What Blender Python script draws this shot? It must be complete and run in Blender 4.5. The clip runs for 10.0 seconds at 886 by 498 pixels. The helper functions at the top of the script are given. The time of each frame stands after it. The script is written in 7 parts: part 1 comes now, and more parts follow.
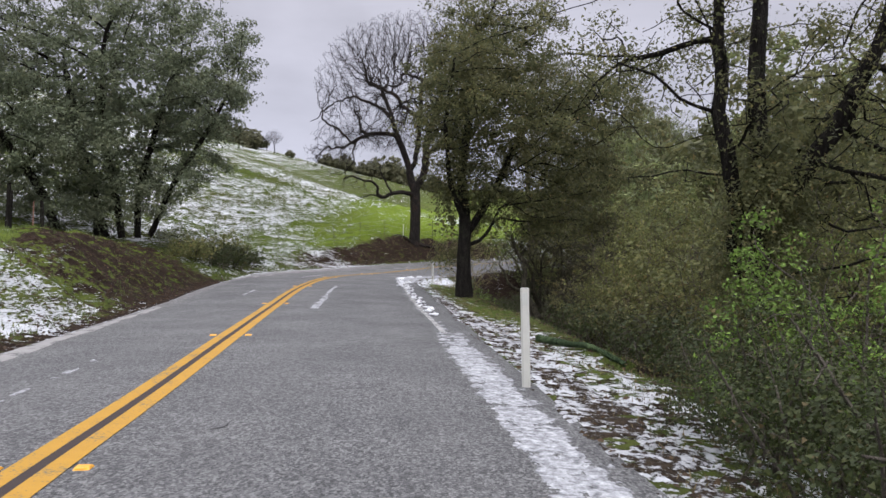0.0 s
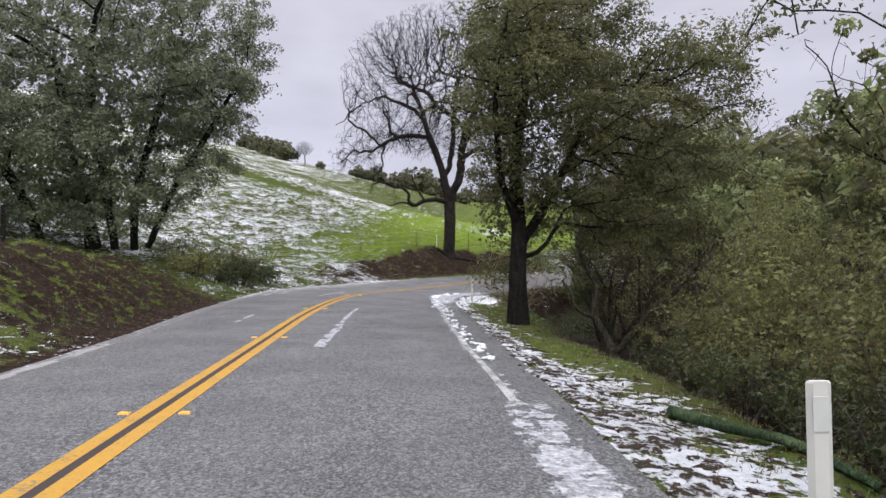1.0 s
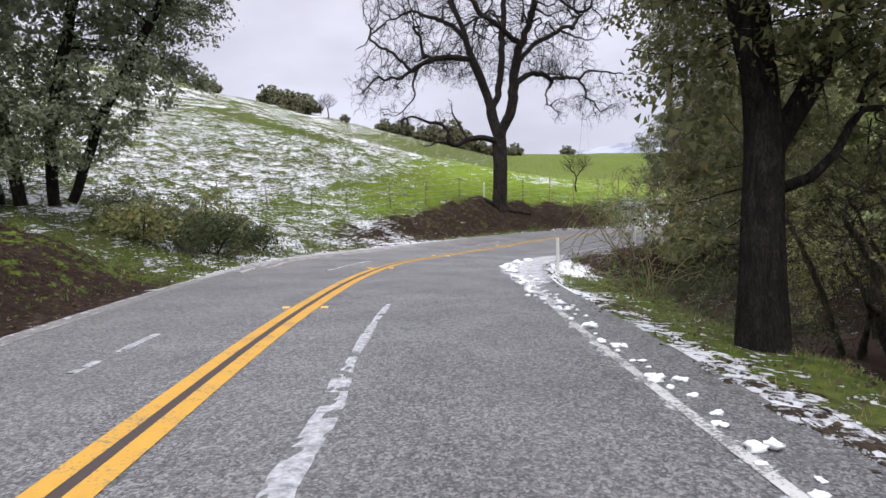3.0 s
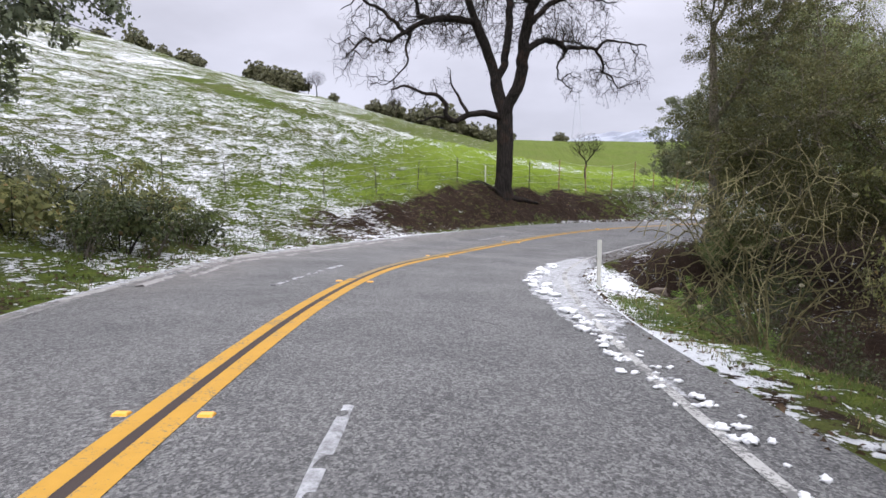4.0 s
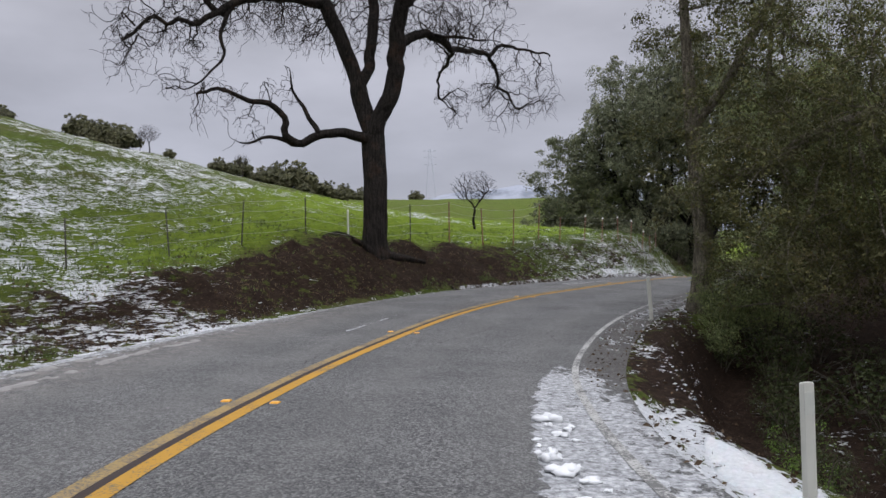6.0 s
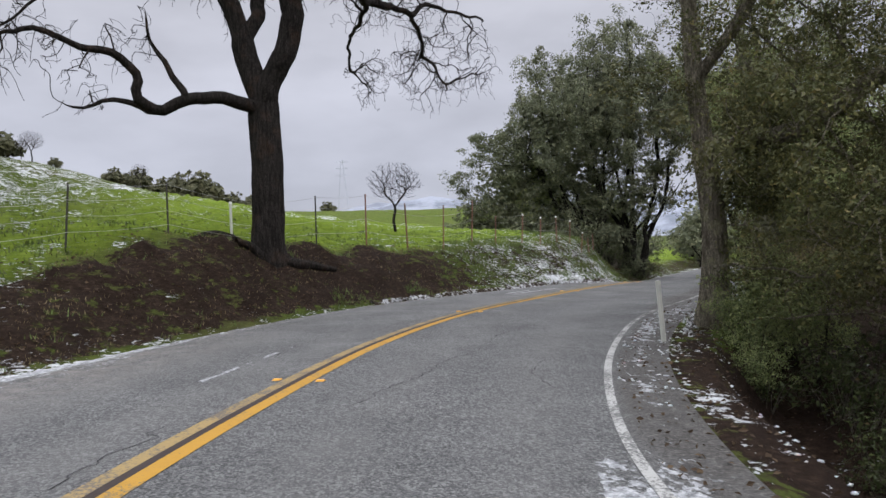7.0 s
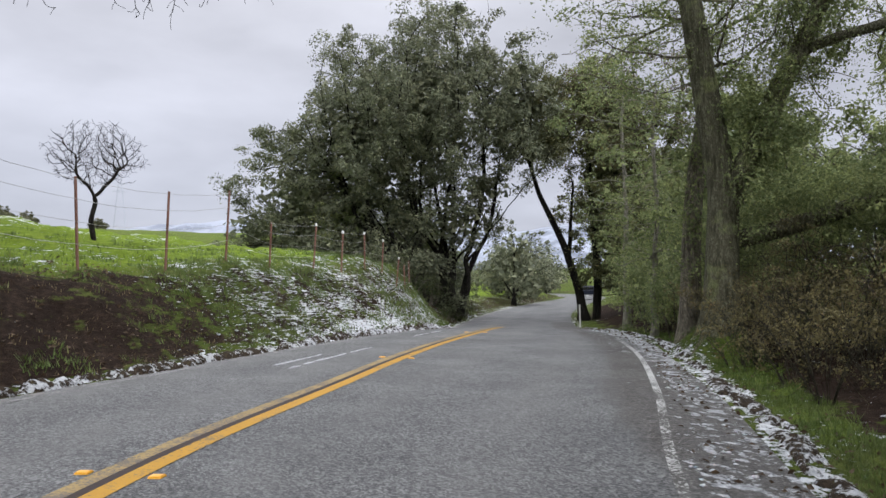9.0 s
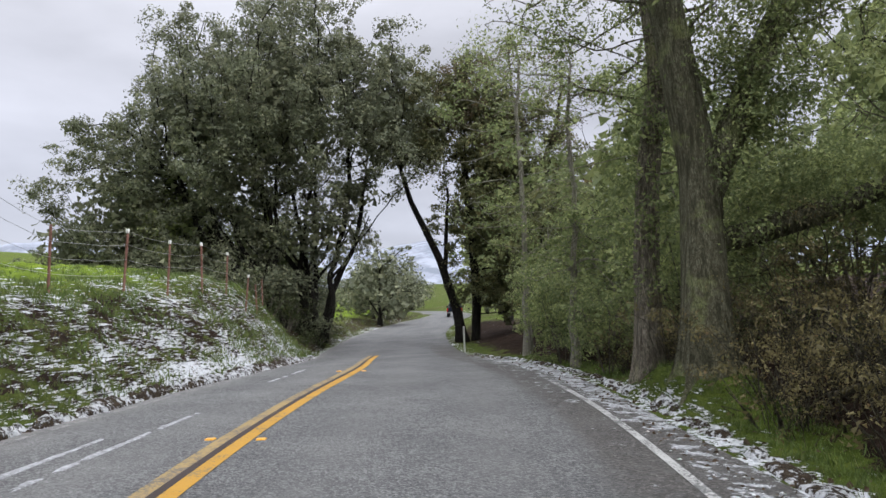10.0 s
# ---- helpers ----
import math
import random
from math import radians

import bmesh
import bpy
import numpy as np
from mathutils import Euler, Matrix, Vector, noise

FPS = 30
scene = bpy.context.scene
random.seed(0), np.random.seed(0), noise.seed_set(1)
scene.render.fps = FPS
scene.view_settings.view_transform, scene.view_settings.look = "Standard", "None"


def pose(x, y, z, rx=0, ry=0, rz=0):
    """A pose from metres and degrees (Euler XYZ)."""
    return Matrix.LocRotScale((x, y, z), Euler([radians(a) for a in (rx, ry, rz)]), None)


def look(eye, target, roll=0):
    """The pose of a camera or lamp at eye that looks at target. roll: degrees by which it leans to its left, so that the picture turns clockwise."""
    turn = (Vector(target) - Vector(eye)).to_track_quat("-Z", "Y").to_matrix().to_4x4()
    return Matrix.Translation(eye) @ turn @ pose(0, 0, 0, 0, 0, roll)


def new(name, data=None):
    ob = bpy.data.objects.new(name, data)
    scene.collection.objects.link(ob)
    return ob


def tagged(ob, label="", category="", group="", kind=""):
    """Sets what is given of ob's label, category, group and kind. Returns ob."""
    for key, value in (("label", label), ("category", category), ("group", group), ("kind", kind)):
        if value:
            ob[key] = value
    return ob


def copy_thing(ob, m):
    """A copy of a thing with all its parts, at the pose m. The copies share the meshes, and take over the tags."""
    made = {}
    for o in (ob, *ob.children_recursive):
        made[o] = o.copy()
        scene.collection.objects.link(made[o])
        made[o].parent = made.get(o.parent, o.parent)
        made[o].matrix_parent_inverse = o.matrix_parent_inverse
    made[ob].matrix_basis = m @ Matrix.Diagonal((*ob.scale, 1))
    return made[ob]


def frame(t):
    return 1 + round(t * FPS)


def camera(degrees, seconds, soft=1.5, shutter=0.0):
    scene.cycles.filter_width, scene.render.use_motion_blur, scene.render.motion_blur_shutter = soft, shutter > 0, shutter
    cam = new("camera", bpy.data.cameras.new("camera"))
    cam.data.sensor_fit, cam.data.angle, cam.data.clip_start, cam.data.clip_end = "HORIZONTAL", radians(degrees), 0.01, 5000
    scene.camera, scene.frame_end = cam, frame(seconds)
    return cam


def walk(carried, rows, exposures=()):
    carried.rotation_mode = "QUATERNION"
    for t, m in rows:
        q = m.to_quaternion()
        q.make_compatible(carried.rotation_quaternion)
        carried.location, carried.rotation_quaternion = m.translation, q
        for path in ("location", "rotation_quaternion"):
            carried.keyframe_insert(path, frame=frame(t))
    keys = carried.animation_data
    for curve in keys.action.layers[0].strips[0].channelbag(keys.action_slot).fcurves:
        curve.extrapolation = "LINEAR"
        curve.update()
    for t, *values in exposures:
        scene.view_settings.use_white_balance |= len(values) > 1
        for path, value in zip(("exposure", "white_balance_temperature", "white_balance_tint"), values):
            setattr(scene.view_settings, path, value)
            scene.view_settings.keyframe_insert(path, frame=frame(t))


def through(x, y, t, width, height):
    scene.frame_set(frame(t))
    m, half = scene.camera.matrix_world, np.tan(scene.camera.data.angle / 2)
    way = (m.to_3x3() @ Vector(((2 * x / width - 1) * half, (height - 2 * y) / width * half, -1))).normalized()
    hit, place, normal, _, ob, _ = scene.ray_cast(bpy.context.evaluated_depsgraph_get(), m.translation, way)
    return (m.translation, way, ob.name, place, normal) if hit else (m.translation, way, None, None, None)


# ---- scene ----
cam = camera(63.0, 10.0)
PATH = [
    (0, (0.574, 2.127, 1.559), (0.523, 4.126, 1.552), 0.5),
    (0.5, (0.317, 4.736, 1.586), (0.209, 6.733, 1.584), 0.3),
    (1, (-0.005, 7.402, 1.576), (-0.143, 9.397, 1.602), 0.4),
    (1.5, (-0.509, 10.059, 1.581), (-0.666, 12.052, 1.621), -0.1),
    (2, (-1.098, 12.815, 1.515), (-1.292, 14.806, 1.511), -0.7),
    (2.5, (-1.594, 15.436, 1.468), (-1.815, 17.422, 1.407), -1.3),
    (3, (-2.035, 18.222, 1.41), (-2.253, 20.208, 1.316), -0.9),
    (3.2, (-2.158, 19.349, 1.447), (-2.373, 21.334, 1.335), -1.4),
    (4.3, (-3.207, 26.013, 1.54), (-3.377, 28.001, 1.402), 1.2),
    (4.5, (-3.31, 27.221, 1.54), (-3.46, 29.212, 1.414), 1.1),
    (5, (-3.586, 30.235, 1.543), (-3.63, 32.234, 1.477), 0.7),
    (5.5, (-3.692, 33.344, 1.558), (-3.599, 35.342, 1.55), -0.2),
    (5.7, (-3.688, 34.579, 1.545), (-3.545, 36.574, 1.554), -0.8),
    (6.8, (-3.35, 41.309, 1.323), (-2.963, 43.27, 1.372), -2.4),
    (7, (-3.118, 42.472, 1.302), (-2.674, 44.422, 1.353), -2.7),
    (7.5, (-2.294, 45.445, 1.263), (-1.708, 47.357, 1.32), -2.4),
    (8, (-1.382, 48.337, 1.253), (-0.659, 50.2, 1.33), -0.9),
    (8.5, (-0.234, 51.301, 1.352), (0.615, 53.109, 1.458), -0.7),
    (9, (0.981, 54.027, 1.508), (1.95, 55.773, 1.625), -1.1),
    (9.5, (2.225, 56.54, 1.643), (3.329, 58.202, 1.772), -1.8),
    (10, (3.395, 58.676, 1.694), (4.684, 60.198, 1.847), -2.5),
]
walk(cam, [(t, look(eye, target, roll)) for t, eye, target, roll in PATH],
     [(0.0, 0.5, 6500, 15), (2.0, 0.8, 6500, 15), (3.2, 0.85, 6500, 15), (4.5, 0.75, 6500, 15), (5.5, 0.12, 6500, 13), (7.0, 0.45, 6500, 11), (8.0, 0.78, 6500, 10), (9.0, 0.68, 6500, 10), (10.0, 0.76, 6500, 10)])

# ---- world and light ----
world = bpy.data.worlds.new("overcast_sky")
scene.world = world
world.use_nodes = True
wn, wl = world.node_tree.nodes, world.node_tree.links
wn.clear()
SUN_EL, SUN_ROT = radians(36), radians(160)
w_out = wn.new("ShaderNodeOutputWorld")
w_sky = wn.new("ShaderNodeTexSky")
w_sky.sky_type, w_sky.sun_disc, w_sky.sun_elevation, w_sky.sun_rotation = "NISHITA", False, SUN_EL, SUN_ROT
w_blue = wn.new("ShaderNodeBackground")
w_blue.inputs["Strength"].default_value = 0.05
wl.new(w_sky.outputs["Color"], w_blue.inputs["Color"])
w_co = wn.new("ShaderNodeTexCoord")
w_sep = wn.new("ShaderNodeSeparateXYZ")
wl.new(w_co.outputs["Generated"], w_sep.inputs[0])
w_ramp = wn.new("ShaderNodeValToRGB")           # cloud deck: dull at the rim, bright overhead
w_ramp.color_ramp.elements[0].position, w_ramp.color_ramp.elements[0].color = 0.0, (0.428, 0.448, 0.532, 1)
w_ramp.color_ramp.elements[1].position, w_ramp.color_ramp.elements[1].color = 1.0, (0.78, 0.80, 0.84, 1)
w_mid = w_ramp.color_ramp.elements.new(0.42)
w_mid.color = (0.45, 0.457, 0.507, 1)
wl.new(w_sep.outputs["Z"], w_ramp.inputs["Fac"])
w_map = wn.new("ShaderNodeMapping")
w_map.inputs["Scale"].default_value = (1.0, 1.0, 2.6)
wl.new(w_co.outputs["Generated"], w_map.inputs["Vector"])
w_noise = wn.new("ShaderNodeTexNoise")
w_noise.inputs["Scale"].default_value, w_noise.inputs["Detail"].default_value = 2.6, 6
w_noise.inputs["Roughness"].default_value = 0.5
wl.new(w_map.outputs["Vector"], w_noise.inputs["Vector"])
w_nr = wn.new("ShaderNodeMapRange")
w_nr.inputs["From Min"].default_value, w_nr.inputs["From Max"].default_value = 0.3, 0.7
w_nr.inputs["To Min"].default_value, w_nr.inputs["To Max"].default_value = 0.78, 1.2
wl.new(w_noise.outputs["Fac"], w_nr.inputs["Value"])
w_up = wn.new("ShaderNodeMapRange")             # an overcast sky is about three times brighter at the zenith
w_up.interpolation_type = "SMOOTHSTEP"
w_up.inputs["From Min"].default_value, w_up.inputs["From Max"].default_value = 0.34, 0.85
w_up.inputs["To Min"].default_value, w_up.inputs["To Max"].default_value = 1.0, 3.3
wl.new(w_sep.outputs["Z"], w_up.inputs["Value"])
w_mul = wn.new("ShaderNodeMath")
w_mul.operation = "MULTIPLY"
wl.new(w_nr.outputs[0], w_mul.inputs[0]), wl.new(w_up.outputs[0], w_mul.inputs[1])
w_cloud = wn.new("ShaderNodeBackground")
wl.new(w_ramp.outputs["Color"], w_cloud.inputs["Color"])
wl.new(w_mul.outputs[0], w_cloud.inputs["Strength"])
w_mix = wn.new("ShaderNodeMixShader")
w_mix.inputs[0].default_value = 0.92
wl.new(w_blue.outputs[0], w_mix.inputs[1]), wl.new(w_cloud.outputs[0], w_mix.inputs[2])
wl.new(w_mix.outputs[0], w_out.inputs["Surface"])

sun = bpy.data.lights.new("sun", "SUN")
sun.energy, sun.angle, sun.color = 1.5, radians(70), (0.98, 0.98, 0.99)
new("sun", sun).matrix_world = look((math.sin(SUN_ROT) * math.cos(SUN_EL) * 90, math.cos(SUN_ROT) * math.cos(SUN_EL) * 90, math.sin(SUN_EL) * 90), (0, 0, 0))


# ---- materials ----
class Nodes:
    """A node material: a principled shader and a few short ways to wire textures into it."""

    def __init__(self, name, rough=0.8, metal=0.0, sheen=0.5):
        self.mat = bpy.data.materials.new(name)
        self.mat.use_nodes = True
        self.n, self.l = self.mat.node_tree.nodes, self.mat.node_tree.links
        self.bsdf = self.n["Principled BSDF"]
        self.bsdf.inputs["Roughness"].default_value, self.bsdf.inputs["Metallic"].default_value = rough, metal
        self.bsdf.inputs["Specular IOR Level"].default_value = sheen
        self.co = self.n.new("ShaderNodeTexCoord").outputs["Object"]

    def put(self, socket, value):
        if isinstance(value, bpy.types.NodeSocket):
            self.l.new(value, socket)
        elif isinstance(value, tuple) and len(value) == 3:
            socket.default_value = (*value, 1)
        else:
            socket.default_value = value

    def noise(self, scale, detail=4, rough=0.55, stretch=None, lacunarity=2.0):
        n = self.n.new("ShaderNodeTexNoise")
        n.inputs["Scale"].default_value, n.inputs["Detail"].default_value = scale, detail
        n.inputs["Roughness"].default_value, n.inputs["Lacunarity"].default_value = rough, lacunarity
        self.l.new(self.stretched(stretch), n.inputs["Vector"])
        return n.outputs["Fac"]

    def stretched(self, stretch):
        if not stretch:
            return self.co
        m = self.n.new("ShaderNodeMapping")
        m.inputs["Scale"].default_value = stretch
        self.l.new(self.co, m.inputs["Vector"])
        return m.outputs["Vector"]

    def cells(self, scale, feature="F1", stretch=None):
        v = self.n.new("ShaderNodeTexVoronoi")
        v.feature = feature
        v.inputs["Scale"].default_value = scale
        self.l.new(self.stretched(stretch), v.inputs["Vector"])
        return v.outputs["Distance"]

    def chips(self, scale):
        """A random value for each cell."""
        v = self.n.new("ShaderNodeTexVoronoi")
        v.inputs["Scale"].default_value = scale
        self.l.new(self.stretched((1, 0.62, 1)), v.inputs["Vector"])
        sep = self.n.new("ShaderNodeSeparateColor")
        self.l.new(v.outputs["Color"], sep.inputs[0])
        return sep.outputs[0]

    def ramp(self, fac, *stops):
        r = self.n.new("ShaderNodeValToRGB")
        e = r.color_ramp.elements
        while len(e) < len(stops):
            e.new(0.5)
        for el, (p, c) in zip(e, stops):
            el.position, el.color = p, (*c, 1)
        self.l.new(fac, r.inputs["Fac"])
        return r.outputs["Color"]

    def span(self, value, a, b, lo=0.0, hi=1.0):
        m = self.n.new("ShaderNodeMapRange")
        m.inputs["From Min"].default_value, m.inputs["From Max"].default_value = a, b
        m.inputs["To Min"].default_value, m.inputs["To Max"].default_value = lo, hi
        self.l.new(value, m.inputs["Value"])
        return m.outputs[0]

    def math(self, op, a, b=0.0):
        m = self.n.new("ShaderNodeMath")
        m.operation = op
        self.put(m.inputs[0], a), self.put(m.inputs[1], b)
        return m.outputs[0]

    def mix(self, fac, a, b, blend="MIX"):
        m = self.n.new("ShaderNodeMix")
        m.data_type, m.blend_type = "RGBA", blend
        self.put(m.inputs["Factor"], fac), self.put(m.inputs["A"], a), self.put(m.inputs["B"], b)
        return m.outputs["Result"]

    def attr(self, name):
        a = self.n.new("ShaderNodeAttribute")
        a.attribute_name = name
        return a.outputs["Fac"]

    def island(self):
        return self.n.new("ShaderNodeNewGeometry").outputs["Random Per Island"]

    def each(self):
        return self.n.new("ShaderNodeObjectInfo").outputs["Random"]

    def bump(self, height, strength=0.5, distance=0.02):
        b = self.n.new("ShaderNodeBump")
        b.inputs["Strength"].default_value, b.inputs["Distance"].default_value = strength, distance
        self.l.new(height, b.inputs["Height"])
        self.l.new(b.outputs["Normal"], self.bsdf.inputs["Normal"])
        return self

    def colour(self, c):
        self.put(self.bsdf.inputs["Base Color"], c)
        return self

    def roughness(self, r):
        self.put(self.bsdf.inputs["Roughness"], r)
        return self


def leaf_material(name, dark, mid, light, through=0.38, odd=None):
    m = Nodes(name, 0.55, 0.0, 0.2)
    stops = [(0.0, dark), (0.55, mid), (0.93, light)] + ([(1.0, odd)] if odd else [])
    near = m.mix(0.3, m.ramp(m.island(), *stops), mid)
    big = m.noise(0.8, 4)
    col = m.mix(m.span(big, 0.35, 0.65), near, m.mix(0.7, near, dark))
    dull = m.noise(0.45, 3)
    col = m.mix(m.span(dull, 0.5, 0.66, 0, 0.4), col, tuple(0.5 * (a + b) for a, b in zip(mid, (0.11, 0.08, 0.05))))
    m.colour(col)
    t = m.n.new("ShaderNodeBsdfTranslucent")
    m.l.new(col, t.inputs["Color"])
    s = m.n.new("ShaderNodeMixShader")
    s.inputs[0].default_value = through
    m.l.new(m.bsdf.outputs[0], s.inputs[1]), m.l.new(t.outputs[0], s.inputs[2])
    m.l.new(s.outputs[0], m.n["Material Output"].inputs["Surface"])
    return m.mat


def bark_material(name, dark, light, moss=None, amount=0.5):
    m = Nodes(name, 0.95, 0.0, 0.08)
    ridge = m.noise(15, 5, 0.62, (1, 1, 0.16))
    grain = m.noise(44, 6, 0.7, (1, 1, 0.4))
    col = m.mix(m.span(ridge, 0.36, 0.6), dark, m.mix(m.span(grain, 0.3, 0.7), dark, light))
    plate = m.span(m.math("ADD", m.cells(36, "DISTANCE_TO_EDGE", (1, 1, 0.2)), m.span(grain, 0.3, 0.7, -0.09, 0.09)), 0.0, 0.2)          # furrows between plates of bark
    col = m.mix(m.math("MULTIPLY", m.math("SUBTRACT", 1.0, plate), 0.5), col, dark)
    blotch = m.noise(1.6, 5, 0.6)
    col = m.mix(m.math("MULTIPLY", m.span(blotch, 0.54, 0.7, 0, amount), m.span(plate, 0.0, 1.0, 0.35, 1.0)), col, moss or light)
    m.colour(col)
    m.bump(m.math("ADD", m.math("ADD", m.span(ridge, 0.3, 0.65), m.math("MULTIPLY", plate, 0.5)), m.math("MULTIPLY", grain, 0.5)), 1.0, 0.045)
    return m.mat


def asphalt_material():
    m = Nodes("asphalt", 0.75, 0.0, 0.3)
    stone = m.cells(46)
    grain = m.noise(38, 4, 0.85)
    patch = m.noise(0.55, 5, 0.6)
    tyre = m.attr("track")
    base = m.mix(m.span(stone, 0.1, 0.62), (0.095, 0.096, 0.100), (0.030, 0.031, 0.033))
    base = m.mix(m.span(grain, 0.5, 0.6, 0, 0.85), base, (0.144, 0.144, 0.145))
    base = m.mix(m.span(grain, 0.49, 0.4, 0, 0.9), base, (0.020, 0.021, 0.022))
    speck = m.noise(150, 2, 0.8)
    base = m.mix(m.span(speck, 0.52, 0.66, 0, 0.7), base, (0.173, 0.173, 0.171))
    base = m.mix(m.span(speck, 0.47, 0.33, 0, 0.75), base, (0.013, 0.013, 0.014))
    for size, part_ in ((60, 0.75), (26, 0.22)):     # single stones, light and dark
        chip = m.chips(size)
        base = m.mix(m.span(chip, 0.62, 0.95, 0, part_), base, (0.19, 0.19, 0.188))
        base = m.mix(m.span(chip, 0.4, 0.08, 0, part_), base, (0.014, 0.014, 0.015))
    base = m.mix(m.span(patch, 0.4, 0.68, 0, 0.5), base, m.mix(0.5, base, (0.045, 0.046, 0.049)))
    base = m.mix(m.math("MULTIPLY", tyre, m.span(m.noise(2.2, 5, 0.6, (1, 0.3, 1)), 0.3, 0.7, 0.1, 0.55)), base, (0.119, 0.117, 0.115))
    edge = m.attr("mud")
    # mud along the edges, its colour raised to include a wet sheen
    muddy = m.math("MULTIPLY", edge, m.span(m.noise(3.5, 6, 0.62), 0.36, 0.62))
    base = m.mix(muddy, base, m.ramp(m.noise(5, 6, 0.7), (0.35, (0.085, 0.076, 0.070)), (0.65, (0.19, 0.175, 0.165))))
    gritty = m.math("MULTIPLY", m.attr("grit"), m.span(m.noise(6, 6, 0.7), 0.3, 0.5, 0.35, 0.95))
    base = m.mix(gritty, base, m.ramp(m.noise(24, 7, 0.8), (0.38, (0.012, 0.010, 0.010)), (0.52, (0.045, 0.041, 0.038)), (0.66, (0.17, 0.163, 0.155))))
    slush = m.span(m.math("ADD", m.attr("slush"), m.span(m.noise(5.0, 9, 0.68, (1.2, 0.8, 1)), 0.3, 0.7, -0.42, 0.42)), 0.5, 0.55)
    base = m.mix(slush, base, m.ramp(m.noise(14, 7, 0.75), (0.36, (0.085, 0.088, 0.094)), (0.5, (0.24, 0.247, 0.26)), (0.64, (0.44, 0.45, 0.465))))
    m.colour(base).roughness(m.span(patch, 0.3, 0.7, 0.6, 0.85))
    m.bump(m.math("ADD", m.math("ADD", stone, m.math("MULTIPLY", grain, 0.4)), m.math("MULTIPLY", slush, 1.5)), 0.5, 0.008)
    return m.mat


def paint_material(name, colour, wear=0.45, under=(0.13, 0.13, 0.13)):
    m = Nodes(name, 0.75, 0.0, 0.12)
    chips = m.noise(30, 6, 0.7)
    big = m.noise(2.5, 4)
    worn = m.math("ADD", m.span(chips, 0.3, 0.75), m.span(big, 0.3, 0.7, -0.25, 0.25))
    tone = m.mix(m.noise(8, 4), colour, tuple(0.78 * c for c in colour))
    m.colour(m.mix(m.span(worn, 1.12 - wear, 1.32 - wear), tone, under))
    m.bump(m.cells(80), 0.25, 0.004)
    return m.mat


def ground_material():
    m = Nodes("meadow_ground", 0.95, 0.0, 0.06)
    fine = m.noise(12.0, 7, 0.7, (0.6, 0.6, 4.0))
    tuft = m.noise(4.6, 6, 0.66, (0.6, 0.65, 4.5))
    wide = m.noise(0.16, 4, 0.55)
    blade = m.noise(45, 4, 0.7)
    green = m.ramp(tuft, (0.3, (0.016, 0.022, 0.006)), (0.48, (0.052, 0.072, 0.013)), (0.7, (0.108, 0.138, 0.027)))
    straw = m.ramp(fine, (0.3, (0.040, 0.033, 0.016)), (0.7, (0.125, 0.108, 0.056)))
    grass = m.mix(m.span(wide, 0.45, 0.65, 0, 0.55), green, straw)
    lush = m.attr("lush")
    grass = m.mix(lush, grass, m.ramp(tuft, (0.28, (0.060, 0.098, 0.010)), (0.5, (0.135, 0.196, 0.020)), (0.72, (0.225, 0.285, 0.046))))
    grass = m.mix(m.span(blade, 0.35, 0.7, 0.35, 0.0), grass, (0.024, 0.033, 0.009))
    soil = m.ramp(m.noise(7.5, 8, 0.8, (1, 1, 2.4)), (0.3, (0.006, 0.004, 0.0033)), (0.5, (0.025, 0.016, 0.0115)), (0.62, (0.046, 0.031, 0.023)), (0.76, (0.10, 0.078, 0.061)))
    soil = m.mix(m.span(m.noise(1.5, 4, 0.6), 0.45, 0.62, 0.0, 0.55), soil, (0.016, 0.010, 0.008))
    soil_at = m.span(m.math("ADD", m.attr("soil"), m.span(m.noise(2.3, 7, 0.7, (1, 1, 2.4)), 0.28, 0.72, -0.52, 0.52)), 0.42, 0.56)
    # hollows between tussocks darkened: their shade is put into the grass colour
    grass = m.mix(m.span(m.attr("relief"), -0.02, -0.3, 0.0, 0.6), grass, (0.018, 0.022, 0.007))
    base = m.mix(soil_at, grass, soil)
    # snow lies in the hollows between the tufts, in uneven streaks
    lie = m.span(m.math("ADD", m.math("MULTIPLY", fine, 0.5), m.math("MULTIPLY", tuft, 0.5)), 0.37, 0.63)
    cover = m.math("ADD", m.attr("snow"), m.span(m.noise(0.28, 5, 0.6, (1, 1.2, 1)), 0.3, 0.7, -0.08, 0.08))
    cover = m.math("ADD", cover, m.span(m.noise(0.36, 6, 0.72, (0.8, 1.2, 1.3)), 0.34, 0.66, -0.09, 0.09))
    cover = m.math("ADD", cover, m.span(m.noise(0.75, 4, 0.6, (0.9, 1.1, 1.3)), 0.32, 0.68, -0.08, 0.08))
    cover = m.math("ADD", cover, m.span(m.noise(0.55, 5, 0.66, (0.45, 0.45, 5.5)), 0.34, 0.66, -0.13, 0.13))      # cattle paths along the slope
    cover = m.math("SUBTRACT", cover, m.math("MULTIPLY", m.attr("relief"), 0.85))
    snow = m.span(m.math("SUBTRACT", cover, lie), -0.05, 0.06)
    snow.node.clamp = True
    white = m.ramp(m.noise(13, 5), (0.3, (0.48, 0.50, 0.535)), (0.7, (0.63, 0.645, 0.665)))
    m.colour(m.mix(snow, base, white))
    m.bump(m.math("ADD", m.math("ADD", fine, m.math("MULTIPLY", blade, 0.35)), m.math("MULTIPLY", snow, 0.55)), 0.9, 0.09)
    return m.mat


